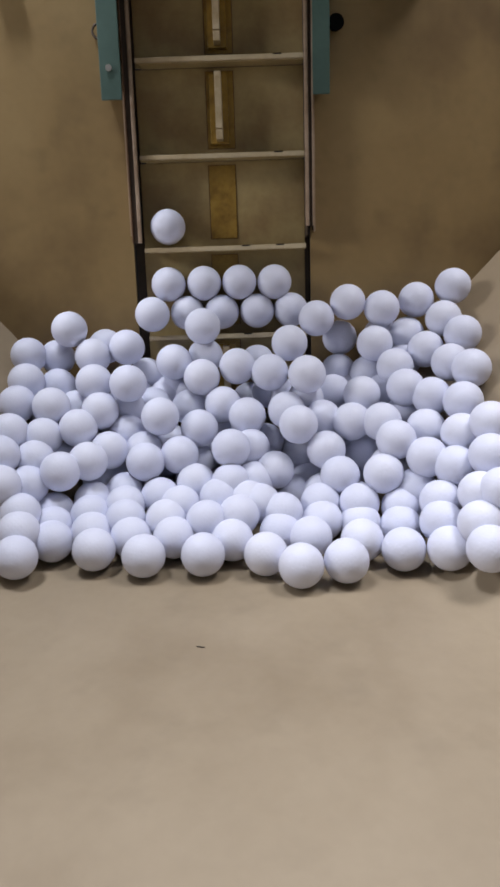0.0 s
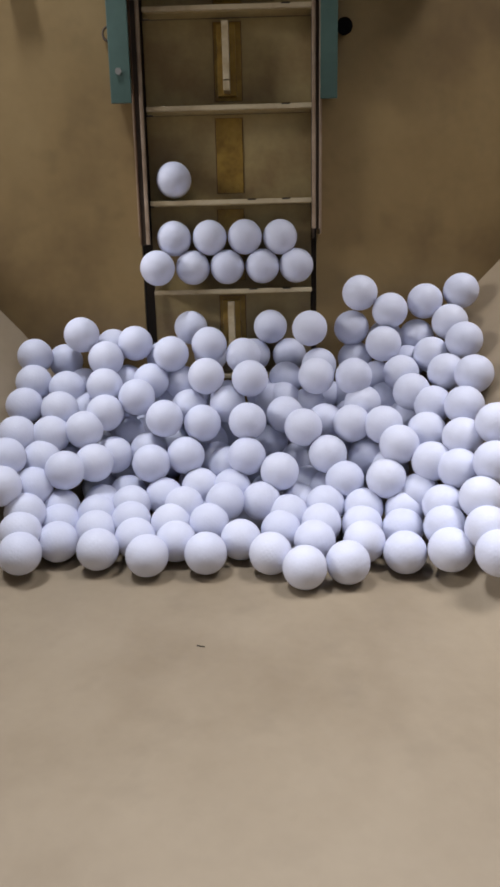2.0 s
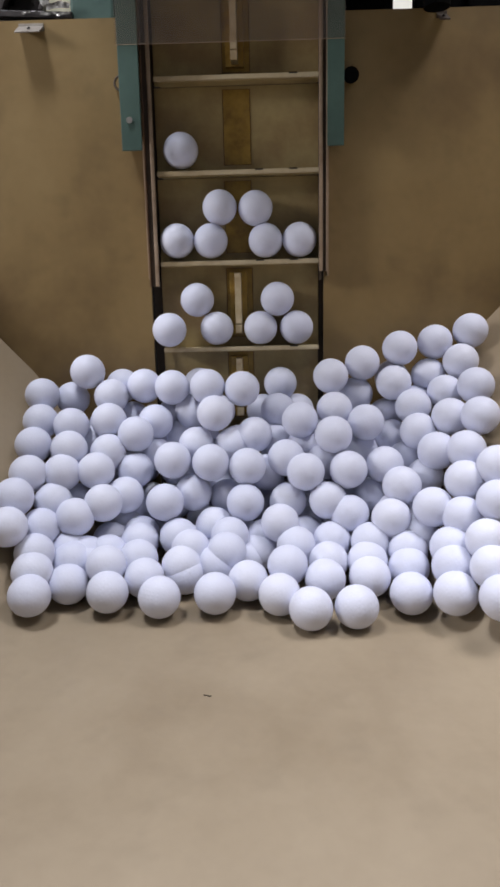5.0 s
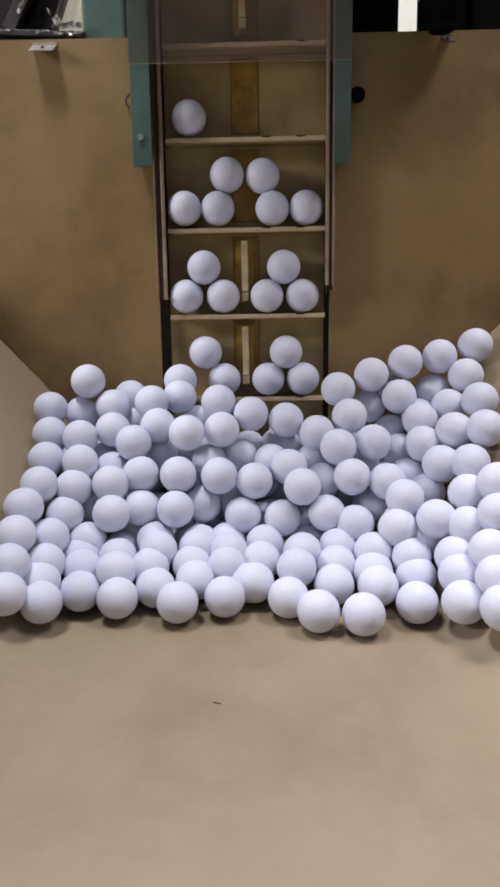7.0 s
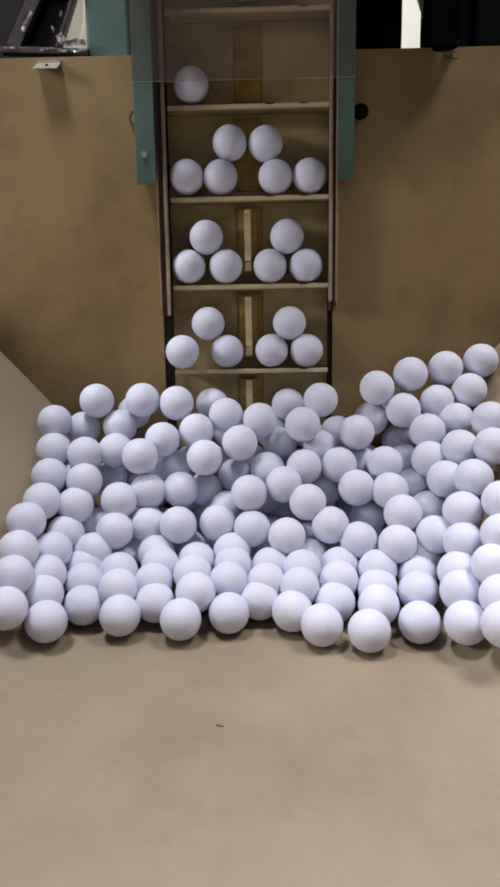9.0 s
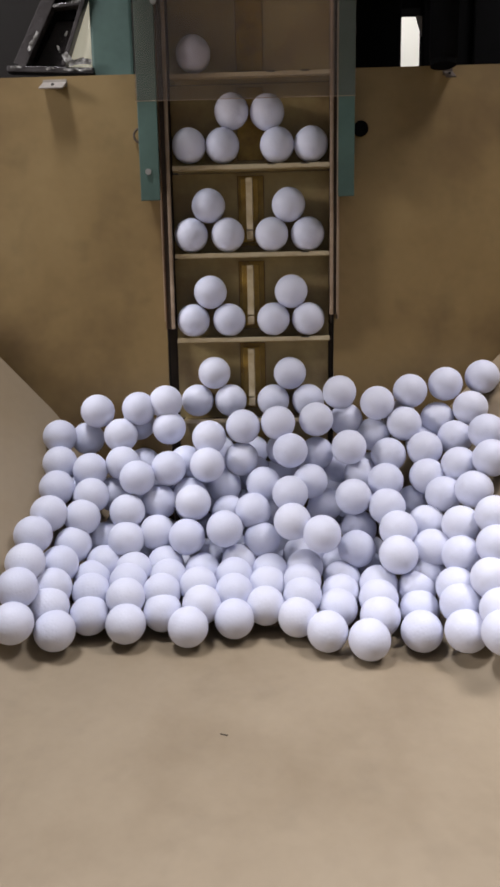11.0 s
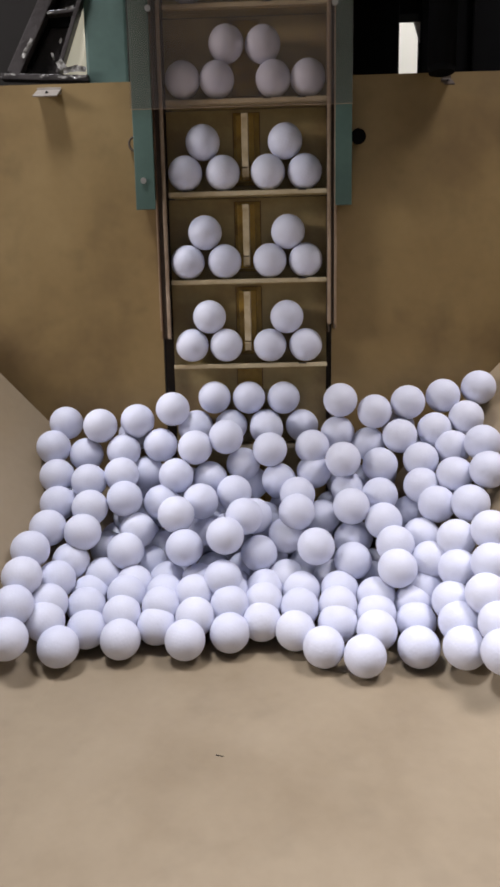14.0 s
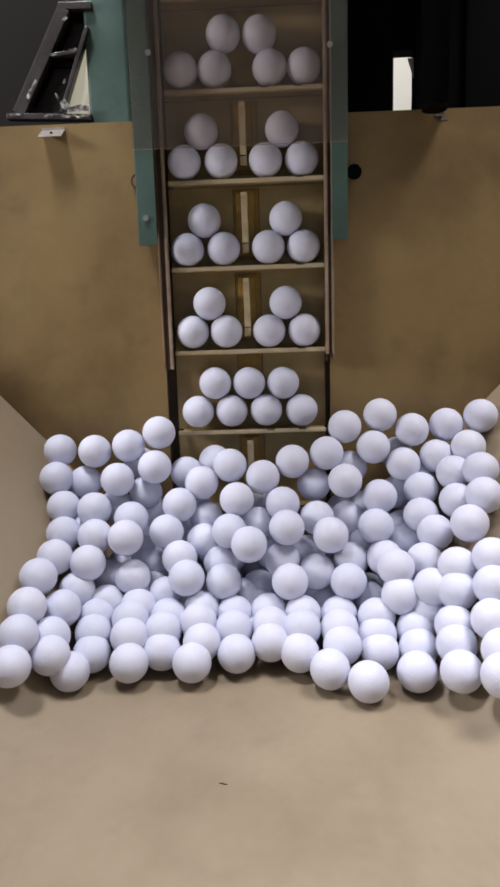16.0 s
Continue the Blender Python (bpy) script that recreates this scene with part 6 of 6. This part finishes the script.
    roll([(0, 0.079, 0.619, 0.012), (1.5, 0.083, 0.627, 0.014), (2.5, 0.085, 0.625, 0.014), (3.5, 0.083, 0.643, -0.000), (7, 0.081, 0.647, 0.006), (8, 0.081, 0.647, 0.000), (9, 0.080, 0.642, 0.005), (11.5, 0.075, 0.642, 0.003), (12.5, 0.075, 0.636, 0.008), (13.5, 0.072, 0.636, 0.014), (14.5, 0.070, 0.632, 0.009), (16, 0.067, 0.644, 0.006)])
    roll([(0, 0.119, 0.610, 0.005), (1.5, 0.119, 0.614, -0.004), (2.5, 0.120, 0.618, -0.005), (3.5, 0.128, 0.615, 0.000), (7, 0.120, 0.618, -0.005), (8, 0.114, 0.634, -0.003), (9, 0.114, 0.634, -0.003), (11.5, 0.114, 0.634, 0.005), (12.5, 0.114, 0.626, 0.011), (13.5, 0.118, 0.635, 0.010), (14.5, 0.117, 0.632, 0.008), (16, 0.118, 0.635, 0.014)])
    roll([(0, 0.219, 0.529, 0.070), (1.5, 0.221, 0.529, 0.072), (2.5, 0.221, 0.525, 0.072), (3.5, 0.222, 0.531, 0.073), (7, 0.221, 0.533, 0.073), (8, 0.220, 0.536, 0.075), (9, 0.220, 0.537, 0.076), (11.5, 0.220, 0.535, 0.073), (12.5, 0.217, 0.537, 0.071), (13.5, 0.216, 0.537, 0.071), (14.5, 0.217, 0.535, 0.076), (16, 0.225, 0.533, 0.079)])
    roll([(0, 0.234, 0.516, 0.083), (1.5, 0.120, 0.606, -0.002), (2.5, 0.120, 0.606, -0.002), (3.5, 0.120, 0.606, -0.002), (7, 0.120, 0.606, -0.002), (8, 0.120, 0.606, -0.002), (9, 0.120, 0.606, -0.002), (11.5, 0.120, 0.606, -0.002), (12.5, 0.120, 0.606, -0.002), (13.5, 0.120, 0.606, -0.002), (14.5, 0.120, 0.606, -0.002), (16, 0.120, 0.606, -0.002)])
    roll([(0, 0.032, 0.571, 0.022), (1.5, 0.037, 0.574, 0.020), (2.5, 0.036, 0.579, 0.015), (3.5, 0.037, 0.582, 0.021), (7, 0.038, 0.593, 0.024), (8, 0.033, 0.591, 0.026), (9, 0.034, 0.591, 0.027), (11.5, 0.031, 0.587, 0.026), (12.5, 0.034, 0.625, 0.010), (13.5, 0.034, 0.625, -0.007), (14.5, 0.034, 0.625, -0.007), (16, 0.034, 0.625, -0.007)])
    roll([(0, 0.028, 0.550, 0.013), (1.5, 0.027, 0.553, 0.015), (2.5, 0.028, 0.553, 0.013), (3.5, 0.026, 0.549, 0.025), (7, 0.030, 0.561, 0.028), (8, 0.030, 0.561, 0.026), (9, 0.030, 0.564, 0.025), (11.5, 0.031, 0.569, 0.022), (12.5, 0.031, 0.575, 0.016), (13.5, 0.031, 0.577, 0.021), (14.5, 0.031, 0.572, 0.021), (16, 0.033, 0.579, 0.025)])
    roll([(0, 0.073, 0.587, 0.021), (1.5, 0.077, 0.586, 0.026), (2.5, 0.077, 0.588, 0.016), (3.5, 0.077, 0.591, 0.018), (7, 0.078, 0.603, 0.022), (8, 0.077, 0.597, 0.022), (9, 0.076, 0.600, 0.023), (11.5, 0.078, 0.605, 0.013), (12.5, 0.075, 0.598, 0.015), (13.5, 0.076, 0.601, 0.020), (14.5, 0.077, 0.600, 0.024), (16, 0.077, 0.606, 0.019)])
    roll([(0, 0.073, 0.564, 0.015), (1.5, 0.070, 0.555, 0.024), (2.5, 0.070, 0.562, 0.012), (3.5, 0.070, 0.562, 0.018), (7, 0.074, 0.575, 0.020), (8, 0.074, 0.572, 0.024), (9, 0.073, 0.575, 0.024), (11.5, 0.074, 0.581, 0.014), (12.5, 0.073, 0.573, 0.017), (13.5, 0.073, 0.576, 0.022), (14.5, 0.072, 0.574, 0.023), (16, 0.075, 0.578, 0.025)])
    roll([(0, 0.058, 0.533, 0.019), (1.5, 0.060, 0.526, 0.022), (2.5, 0.062, 0.533, 0.018), (3.5, 0.064, 0.535, 0.019), (7, 0.069, 0.547, 0.017), (8, 0.069, 0.545, 0.019), (9, 0.067, 0.550, 0.016), (11.5, 0.070, 0.558, 0.014), (12.5, 0.071, 0.554, 0.015), (13.5, 0.070, 0.555, 0.017), (14.5, 0.073, 0.555, 0.016), (16, 0.076, 0.554, 0.023)])
    roll([(0, 0.044, 0.481, 0.029), (1.5, 0.048, 0.481, 0.029), (2.5, 0.047, 0.480, 0.029), (3.5, 0.047, 0.484, 0.028), (7, 0.049, 0.501, 0.024), (8, 0.050, 0.507, 0.023), (9, 0.050, 0.511, 0.022), (11.5, 0.055, 0.518, 0.020), (12.5, 0.054, 0.518, 0.020), (13.5, 0.053, 0.519, 0.020), (14.5, 0.053, 0.517, 0.020), (16, 0.060, 0.523, 0.021)])
    roll([(0, 0.113, 0.579, 0.025), (1.5, 0.117, 0.578, 0.027), (2.5, 0.117, 0.579, 0.017), (3.5, 0.120, 0.583, 0.026), (7, 0.115, 0.586, 0.029), (8, 0.117, 0.586, 0.027), (9, 0.116, 0.586, 0.030), (11.5, 0.116, 0.582, 0.025), (12.5, 0.115, 0.583, 0.025), (13.5, 0.115, 0.585, 0.025), (14.5, 0.116, 0.584, 0.029), (16, 0.118, 0.591, 0.029)])
    roll([(0, 0.112, 0.560, 0.013), (1.5, 0.113, 0.555, 0.019), (2.5, 0.113, 0.559, 0.014), (3.5, 0.112, 0.561, 0.022), (7, 0.112, 0.563, 0.021), (8, 0.115, 0.563, 0.022), (9, 0.113, 0.563, 0.023), (11.5, 0.113, 0.561, 0.024), (12.5, 0.112, 0.561, 0.024), (13.5, 0.113, 0.563, 0.021), (14.5, 0.113, 0.565, 0.022), (16, 0.117, 0.572, 0.021)])
    roll([(0, 0.108, 0.525, 0.020), (1.5, 0.110, 0.525, 0.022), (2.5, 0.111, 0.525, 0.020), (3.5, 0.110, 0.534, 0.021), (7, 0.114, 0.540, 0.021), (8, 0.111, 0.538, 0.021), (9, 0.111, 0.539, 0.022), (11.5, 0.112, 0.539, 0.020), (12.5, 0.110, 0.538, 0.022), (13.5, 0.110, 0.539, 0.021), (14.5, 0.111, 0.541, 0.021), (16, 0.117, 0.553, 0.015)])
    roll([(0, 0.087, 0.487, 0.028), (1.5, 0.090, 0.488, 0.027), (2.5, 0.089, 0.489, 0.027), (3.5, 0.091, 0.490, 0.027), (7, 0.093, 0.495, 0.025), (8, 0.095, 0.499, 0.024), (9, 0.096, 0.501, 0.024), (11.5, 0.095, 0.502, 0.024), (12.5, 0.093, 0.501, 0.024), (13.5, 0.093, 0.503, 0.024), (14.5, 0.093, 0.501, 0.024), (16, 0.098, 0.504, 0.023)])
    roll([(0, 0.157, 0.574, 0.022), (1.5, 0.160, 0.574, 0.026), (2.5, 0.159, 0.567, 0.021), (3.5, 0.158, 0.573, 0.022), (7, 0.154, 0.572, 0.032), (8, 0.160, 0.581, 0.026), (9, 0.159, 0.581, 0.026), (11.5, 0.157, 0.576, 0.022), (12.5, 0.156, 0.575, 0.018), (13.5, 0.154, 0.576, 0.020), (14.5, 0.158, 0.578, 0.026), (16, 0.160, 0.577, 0.024)])
    roll([(0, 0.152, 0.551, 0.015), (1.5, 0.154, 0.551, 0.019), (2.5, 0.153, 0.543, 0.018), (3.5, 0.152, 0.548, 0.020), (7, 0.156, 0.553, 0.023), (8, 0.155, 0.556, 0.024), (9, 0.155, 0.556, 0.025), (11.5, 0.156, 0.551, 0.016), (12.5, 0.154, 0.552, 0.016), (13.5, 0.153, 0.553, 0.018), (14.5, 0.156, 0.555, 0.019), (16, 0.159, 0.553, 0.019)])
    roll([(0, 0.145, 0.506, 0.023), (1.5, 0.149, 0.508, 0.022), (2.5, 0.147, 0.503, 0.024), (3.5, 0.148, 0.509, 0.022), (7, 0.150, 0.515, 0.021), (8, 0.149, 0.514, 0.021), (9, 0.149, 0.516, 0.020), (11.5, 0.151, 0.515, 0.022), (12.5, 0.148, 0.515, 0.021), (13.5, 0.148, 0.515, 0.021), (14.5, 0.151, 0.518, 0.020), (16, 0.151, 0.518, 0.021)])
    roll([(0, 0.190, 0.552, 0.045), (1.5, 0.194, 0.552, 0.049), (2.5, 0.191, 0.545, 0.045), (3.5, 0.194, 0.549, 0.048), (7, 0.194, 0.553, 0.049), (8, 0.195, 0.556, 0.051), (9, 0.194, 0.558, 0.050), (11.5, 0.191, 0.553, 0.046), (12.5, 0.189, 0.554, 0.045), (13.5, 0.189, 0.554, 0.044), (14.5, 0.191, 0.558, 0.048), (16, 0.195, 0.554, 0.051)])
    roll([(0, 0.185, 0.527, 0.038), (1.5, 0.190, 0.525, 0.042), (2.5, 0.188, 0.520, 0.040), (3.5, 0.189, 0.525, 0.043), (7, 0.193, 0.529, 0.045), (8, 0.193, 0.532, 0.046), (9, 0.191, 0.532, 0.047), (11.5, 0.191, 0.529, 0.044), (12.5, 0.191, 0.529, 0.042), (13.5, 0.190, 0.529, 0.041), (14.5, 0.192, 0.529, 0.044), (16, 0.192, 0.530, 0.047)])
    roll([(0, 0.186, 0.496, 0.031), (1.5, 0.188, 0.493, 0.039), (2.5, 0.186, 0.490, 0.038), (3.5, 0.186, 0.494, 0.038), (7, 0.190, 0.497, 0.038), (8, 0.191, 0.499, 0.038), (9, 0.189, 0.498, 0.037), (11.5, 0.190, 0.498, 0.039), (12.5, 0.189, 0.501, 0.037), (13.5, 0.189, 0.501, 0.037), (14.5, 0.190, 0.497, 0.039), (16, 0.190, 0.499, 0.042)])
    roll([(0, 0.211, 0.496, 0.060), (1.5, 0.220, 0.493, 0.064), (2.5, 0.218, 0.492, 0.062), (3.5, 0.219, 0.498, 0.065), (7, 0.220, 0.501, 0.066), (8, 0.221, 0.502, 0.066), (9, 0.220, 0.503, 0.066), (11.5, 0.221, 0.499, 0.065), (12.5, 0.218, 0.504, 0.064), (13.5, 0.219, 0.504, 0.065), (14.5, 0.223, 0.500, 0.068), (16, 0.227, 0.498, 0.072)])
    roll([(0, 0.211, 0.465, 0.056), (1.5, 0.221, 0.459, 0.063), (2.5, 0.219, 0.459, 0.061), (3.5, 0.220, 0.464, 0.062), (7, 0.216, 0.467, 0.059), (8, 0.214, 0.470, 0.061), (9, 0.214, 0.471, 0.061), (11.5, 0.215, 0.470, 0.065), (12.5, 0.213, 0.473, 0.059), (13.5, 0.212, 0.473, 0.060), (14.5, 0.219, 0.468, 0.064), (16, 0.219, 0.469, 0.069)])
    roll([(0, 0.009, 0.584, 0.025), (1.5, 0.007, 0.587, 0.027), (2.5, 0.008, 0.596, 0.019), (3.5, 0.003, 0.617, 0.006), (7, -0.004, 0.615, 0.019), (8, -0.005, 0.602, 0.026), (9, -0.001, 0.603, 0.021), (11.5, -0.005, 0.617, 0.017), (12.5, -0.005, 0.611, 0.017), (13.5, -0.006, 0.614, 0.017), (14.5, -0.007, 0.604, 0.021), (16, -0.005, 0.614, 0.018)])
    roll([(0, -0.160, 0.755, 0.066), (1.5, -0.212, 0.765, 0.078), (2.5, -0.212, 0.761, 0.082), (3.5, -0.215, 0.766, 0.083), (7, -0.160, 0.755, 0.066), (8, -0.160, 0.755, 0.066), (9, -0.160, 0.755, 0.066), (11.5, -0.160, 0.755, 0.066), (12.5, -0.160, 0.755, 0.066), (13.5, -0.160, 0.755, 0.066), (14.5, -0.160, 0.755, 0.066), (16, -0.160, 0.755, 0.066)])
    roll([(0, -0.002, 0.713, 0.037), (1.5, -0.002, 0.713, 0.110), (2.5, -0.005, 0.713, 0.111), (3.5, -0.007, 0.716, 0.111), (7, -0.007, 0.716, 0.038), (8, -0.007, 0.716, 0.038), (9, -0.007, 0.716, 0.038), (11.5, -0.007, 0.716, 0.038), (12.5, -0.007, 0.716, 0.038), (13.5, -0.007, 0.716, 0.038), (14.5, -0.007, 0.716, 0.038), (16, -0.007, 0.716, 0.038)])
    roll([(0, -0.154, 0.671, 0.018), (1.5, -0.154, 0.671, -0.000), (2.5, -0.154, 0.671, 0.018), (3.5, -0.154, 0.671, 0.018), (7, -0.153, 0.661, 0.013), (8, -0.153, 0.661, 0.013), (9, -0.153, 0.661, 0.013), (11.5, -0.153, 0.661, 0.008), (12.5, -0.149, 0.651, 0.020), (13.5, -0.145, 0.656, 0.022), (14.5, -0.147, 0.653, 0.016), (16, -0.151, 0.663, 0.013)])
    roll([(0, 0.120, 0.755, 0.066), (0.6, 0.120, 0.755, 0.066), (1, 0.124, 0.790, 0.140), (1.5, 0.127, 0.780, 0.150), (2.5, 0.121, 0.805, 0.124), (3.5, 0.120, 0.755, 0.066), (7, 0.120, 0.755, 0.066), (8, 0.120, 0.755, 0.066), (9, 0.120, 0.755, 0.066), (11.5, 0.120, 0.755, 0.066), (12.5, 0.120, 0.755, 0.066), (13.5, 0.120, 0.755, 0.066), (14.5, 0.120, 0.755, 0.066), (16, 0.120, 0.755, 0.066)])
    roll([(0, -0.131, 0.717, 0.039), (1.5, -0.131, 0.717, 0.039), (2.5, -0.131, 0.717, 0.039), (3.5, -0.131, 0.717, 0.057), (7, -0.132, 0.724, 0.072), (8, -0.127, 0.736, 0.070), (9, -0.122, 0.732, 0.074), (11.5, -0.109, 0.744, 0.100), (12.5, -0.111, 0.739, 0.119), (13.5, -0.132, 0.751, 0.128), (14.5, -0.145, 0.780, 0.110), (16, -0.147, 0.752, 0.137)])
    roll([(0, 0.084, 0.676, 0.020), (1.5, 0.084, 0.676, 0.020), (2.5, 0.084, 0.676, 0.020), (3.5, 0.084, 0.676, 0.111), (7, 0.084, 0.690, 0.101), (8, 0.087, 0.707, 0.089), (9, 0.083, 0.707, 0.089), (11.5, 0.098, 0.717, 0.039), (12.5, 0.098, 0.717, 0.039), (13.5, 0.098, 0.717, 0.078), (14.5, 0.096, 0.721, 0.077), (16, 0.096, 0.721, 0.073)])
    roll([(0, -0.095, 0.704, 0.032), (1.5, -0.095, 0.704, 0.032), (2.5, -0.095, 0.704, 0.032), (3.5, -0.095, 0.704, 0.032), (4.3, -0.095, 0.704, 0.032), (6.5, -0.101, 0.709, 0.111), (7, -0.095, 0.704, 0.115), (8, -0.087, 0.705, 0.104), (9, -0.078, 0.703, 0.104), (11.5, -0.080, 0.713, 0.105), (12.5, -0.080, 0.713, 0.112), (13.5, -0.080, 0.713, 0.037), (14.5, -0.080, 0.713, 0.037), (16, -0.080, 0.713, 0.037)])
    roll([(0, -0.078, 0.621, -0.006), (1.5, -0.078, 0.621, -0.006), (2.5, -0.078, 0.621, -0.006), (3.5, -0.078, 0.621, -0.006), (7, -0.078, 0.619, 0.017), (8, -0.078, 0.621, -0.006), (9, -0.078, 0.621, -0.006), (11.5, -0.078, 0.621, -0.006), (12.5, -0.078, 0.621, -0.006), (13.5, -0.078, 0.621, -0.006), (14.5, -0.078, 0.621, -0.006), (16, -0.078, 0.621, -0.006)])
    roll([(0, -0.160, 0.606, -0.002), (1.5, -0.160, 0.606, -0.002), (2.5, -0.160, 0.606, -0.002), (3.5, -0.160, 0.606, -0.002), (7, -0.265, 0.533, 0.061), (8, -0.265, 0.537, 0.067), (9, -0.265, 0.539, 0.065), (11.5, -0.267, 0.534, 0.068), (12.5, -0.267, 0.535, 0.065), (13.5, -0.265, 0.537, 0.063), (14.5, -0.268, 0.535, 0.065), (16, -0.269, 0.533, 0.068)])
    roll([(0, -0.160, 0.606, -0.002), (1.5, -0.160, 0.606, -0.002), (2.5, -0.160, 0.606, -0.002), (3.5, -0.160, 0.606, -0.002), (7, -0.260, 0.499, 0.052), (8, -0.263, 0.499, 0.051), (9, -0.263, 0.504, 0.054), (11.5, -0.264, 0.499, 0.052), (12.5, -0.264, 0.500, 0.053), (13.5, -0.263, 0.502, 0.053), (14.5, -0.265, 0.499, 0.053), (16, -0.269, 0.499, 0.058)])
    roll([(0, -0.136, 0.755, 0.066), (1.5, -0.136, 0.755, 0.066), (2.5, -0.136, 0.755, 0.066), (3.5, -0.136, 0.755, 0.066), (7, -0.136, 0.755, 0.066), (8, -0.136, 0.755, 0.066), (9, -0.136, 0.755, 0.066), (11.5, -0.136, 0.797, 0.171), (12.5, -0.139, 0.803, 0.178), (13.5, -0.116, 0.786, 0.157), (14.5, -0.132, 0.790, 0.162), (16, -0.144, 0.792, 0.165)])
    roll([(0, 0.087, 0.755, 0.066), (1.5, 0.087, 0.755, 0.066), (2.5, 0.087, 0.755, 0.066), (3.5, 0.087, 0.755, 0.066), (7, 0.087, 0.755, 0.066), (8, 0.087, 0.755, 0.066), (9, 0.087, 0.755, 0.066), (11.5, 0.087, 0.797, 0.172), (12.5, 0.093, 0.792, 0.165), (13.5, 0.089, 0.787, 0.159), (14.5, 0.096, 0.800, 0.174), (15, 0.101, 0.803, 0.181), (15.5, 0.100, 0.808, 0.190), (16, 0.098, 0.793, 0.166)])
    roll([(0, -0.054, 0.606, -0.002), (1.5, -0.054, 0.606, -0.002), (2.5, -0.054, 0.606, -0.002), (3.5, -0.054, 0.606, -0.002), (7, -0.054, 0.606, -0.002), (8, -0.054, 0.606, -0.002), (9, -0.054, 0.606, -0.002), (11.5, -0.054, 0.606, -0.002), (12.5, -0.054, 0.606, -0.002), (13.5, -0.054, 0.606, -0.002), (14.5, -0.054, 0.600, 0.079), (16, -0.054, 0.606, -0.002)])
    roll([(0, 0.120, 0.729, 0.047), (1.5, 0.120, 0.729, 0.047), (2.5, 0.120, 0.729, 0.047), (3.5, 0.120, 0.729, 0.047), (7, 0.120, 0.729, 0.047), (8, 0.120, 0.729, 0.047), (9, 0.120, 0.729, 0.047), (11.5, 0.120, 0.729, 0.047), (12.5, 0.120, 0.729, 0.047), (13.5, 0.120, 0.729, 0.047), (14.5, 0.162, 0.729, 0.062), (16, 0.167, 0.722, 0.057)])
    roll([(0, -0.074, 0.755, 0.066), (1.5, -0.074, 0.755, 0.066), (2.5, -0.074, 0.755, 0.066), (3.5, -0.074, 0.755, 0.066), (7, -0.074, 0.755, 0.066), (8, -0.074, 0.755, 0.066), (9, -0.074, 0.755, 0.066), (11.5, -0.074, 0.755, 0.066), (12.5, -0.074, 0.755, 0.066), (13.5, -0.074, 0.755, 0.066), (14.5, -0.074, 0.755, 0.066), (16, -0.074, 0.796, 0.117)])
    roll([(0, -0.102, 0.755, 0.066), (1.5, -0.102, 0.755, 0.066), (2.5, -0.102, 0.755, 0.066), (3.5, -0.102, 0.755, 0.066), (7, -0.102, 0.755, 0.066), (8, -0.102, 0.755, 0.066), (9, -0.102, 0.755, 0.066), (11.5, -0.102, 0.755, 0.066), (12.5, -0.102, 0.755, 0.066), (13.5, -0.102, 0.755, 0.066), (14.5, -0.102, 0.755, 0.066), (16, -0.102, 0.765, 0.070)])
    roll([(0, 0.120, 0.755, 0.066), (1.5, 0.120, 0.755, 0.066), (2.5, 0.120, 0.755, 0.066), (3.5, 0.120, 0.755, 0.066), (7, 0.120, 0.755, 0.066), (8, 0.120, 0.755, 0.066), (9, 0.120, 0.755, 0.066), (11.5, 0.120, 0.755, 0.066), (12.5, 0.120, 0.755, 0.066), (13.5, 0.120, 0.755, 0.066), (14.5, 0.120, 0.755, 0.066), (15.6, 0.120, 0.755, 0.066), (16, 0.144, 0.802, 0.177)])

motions()
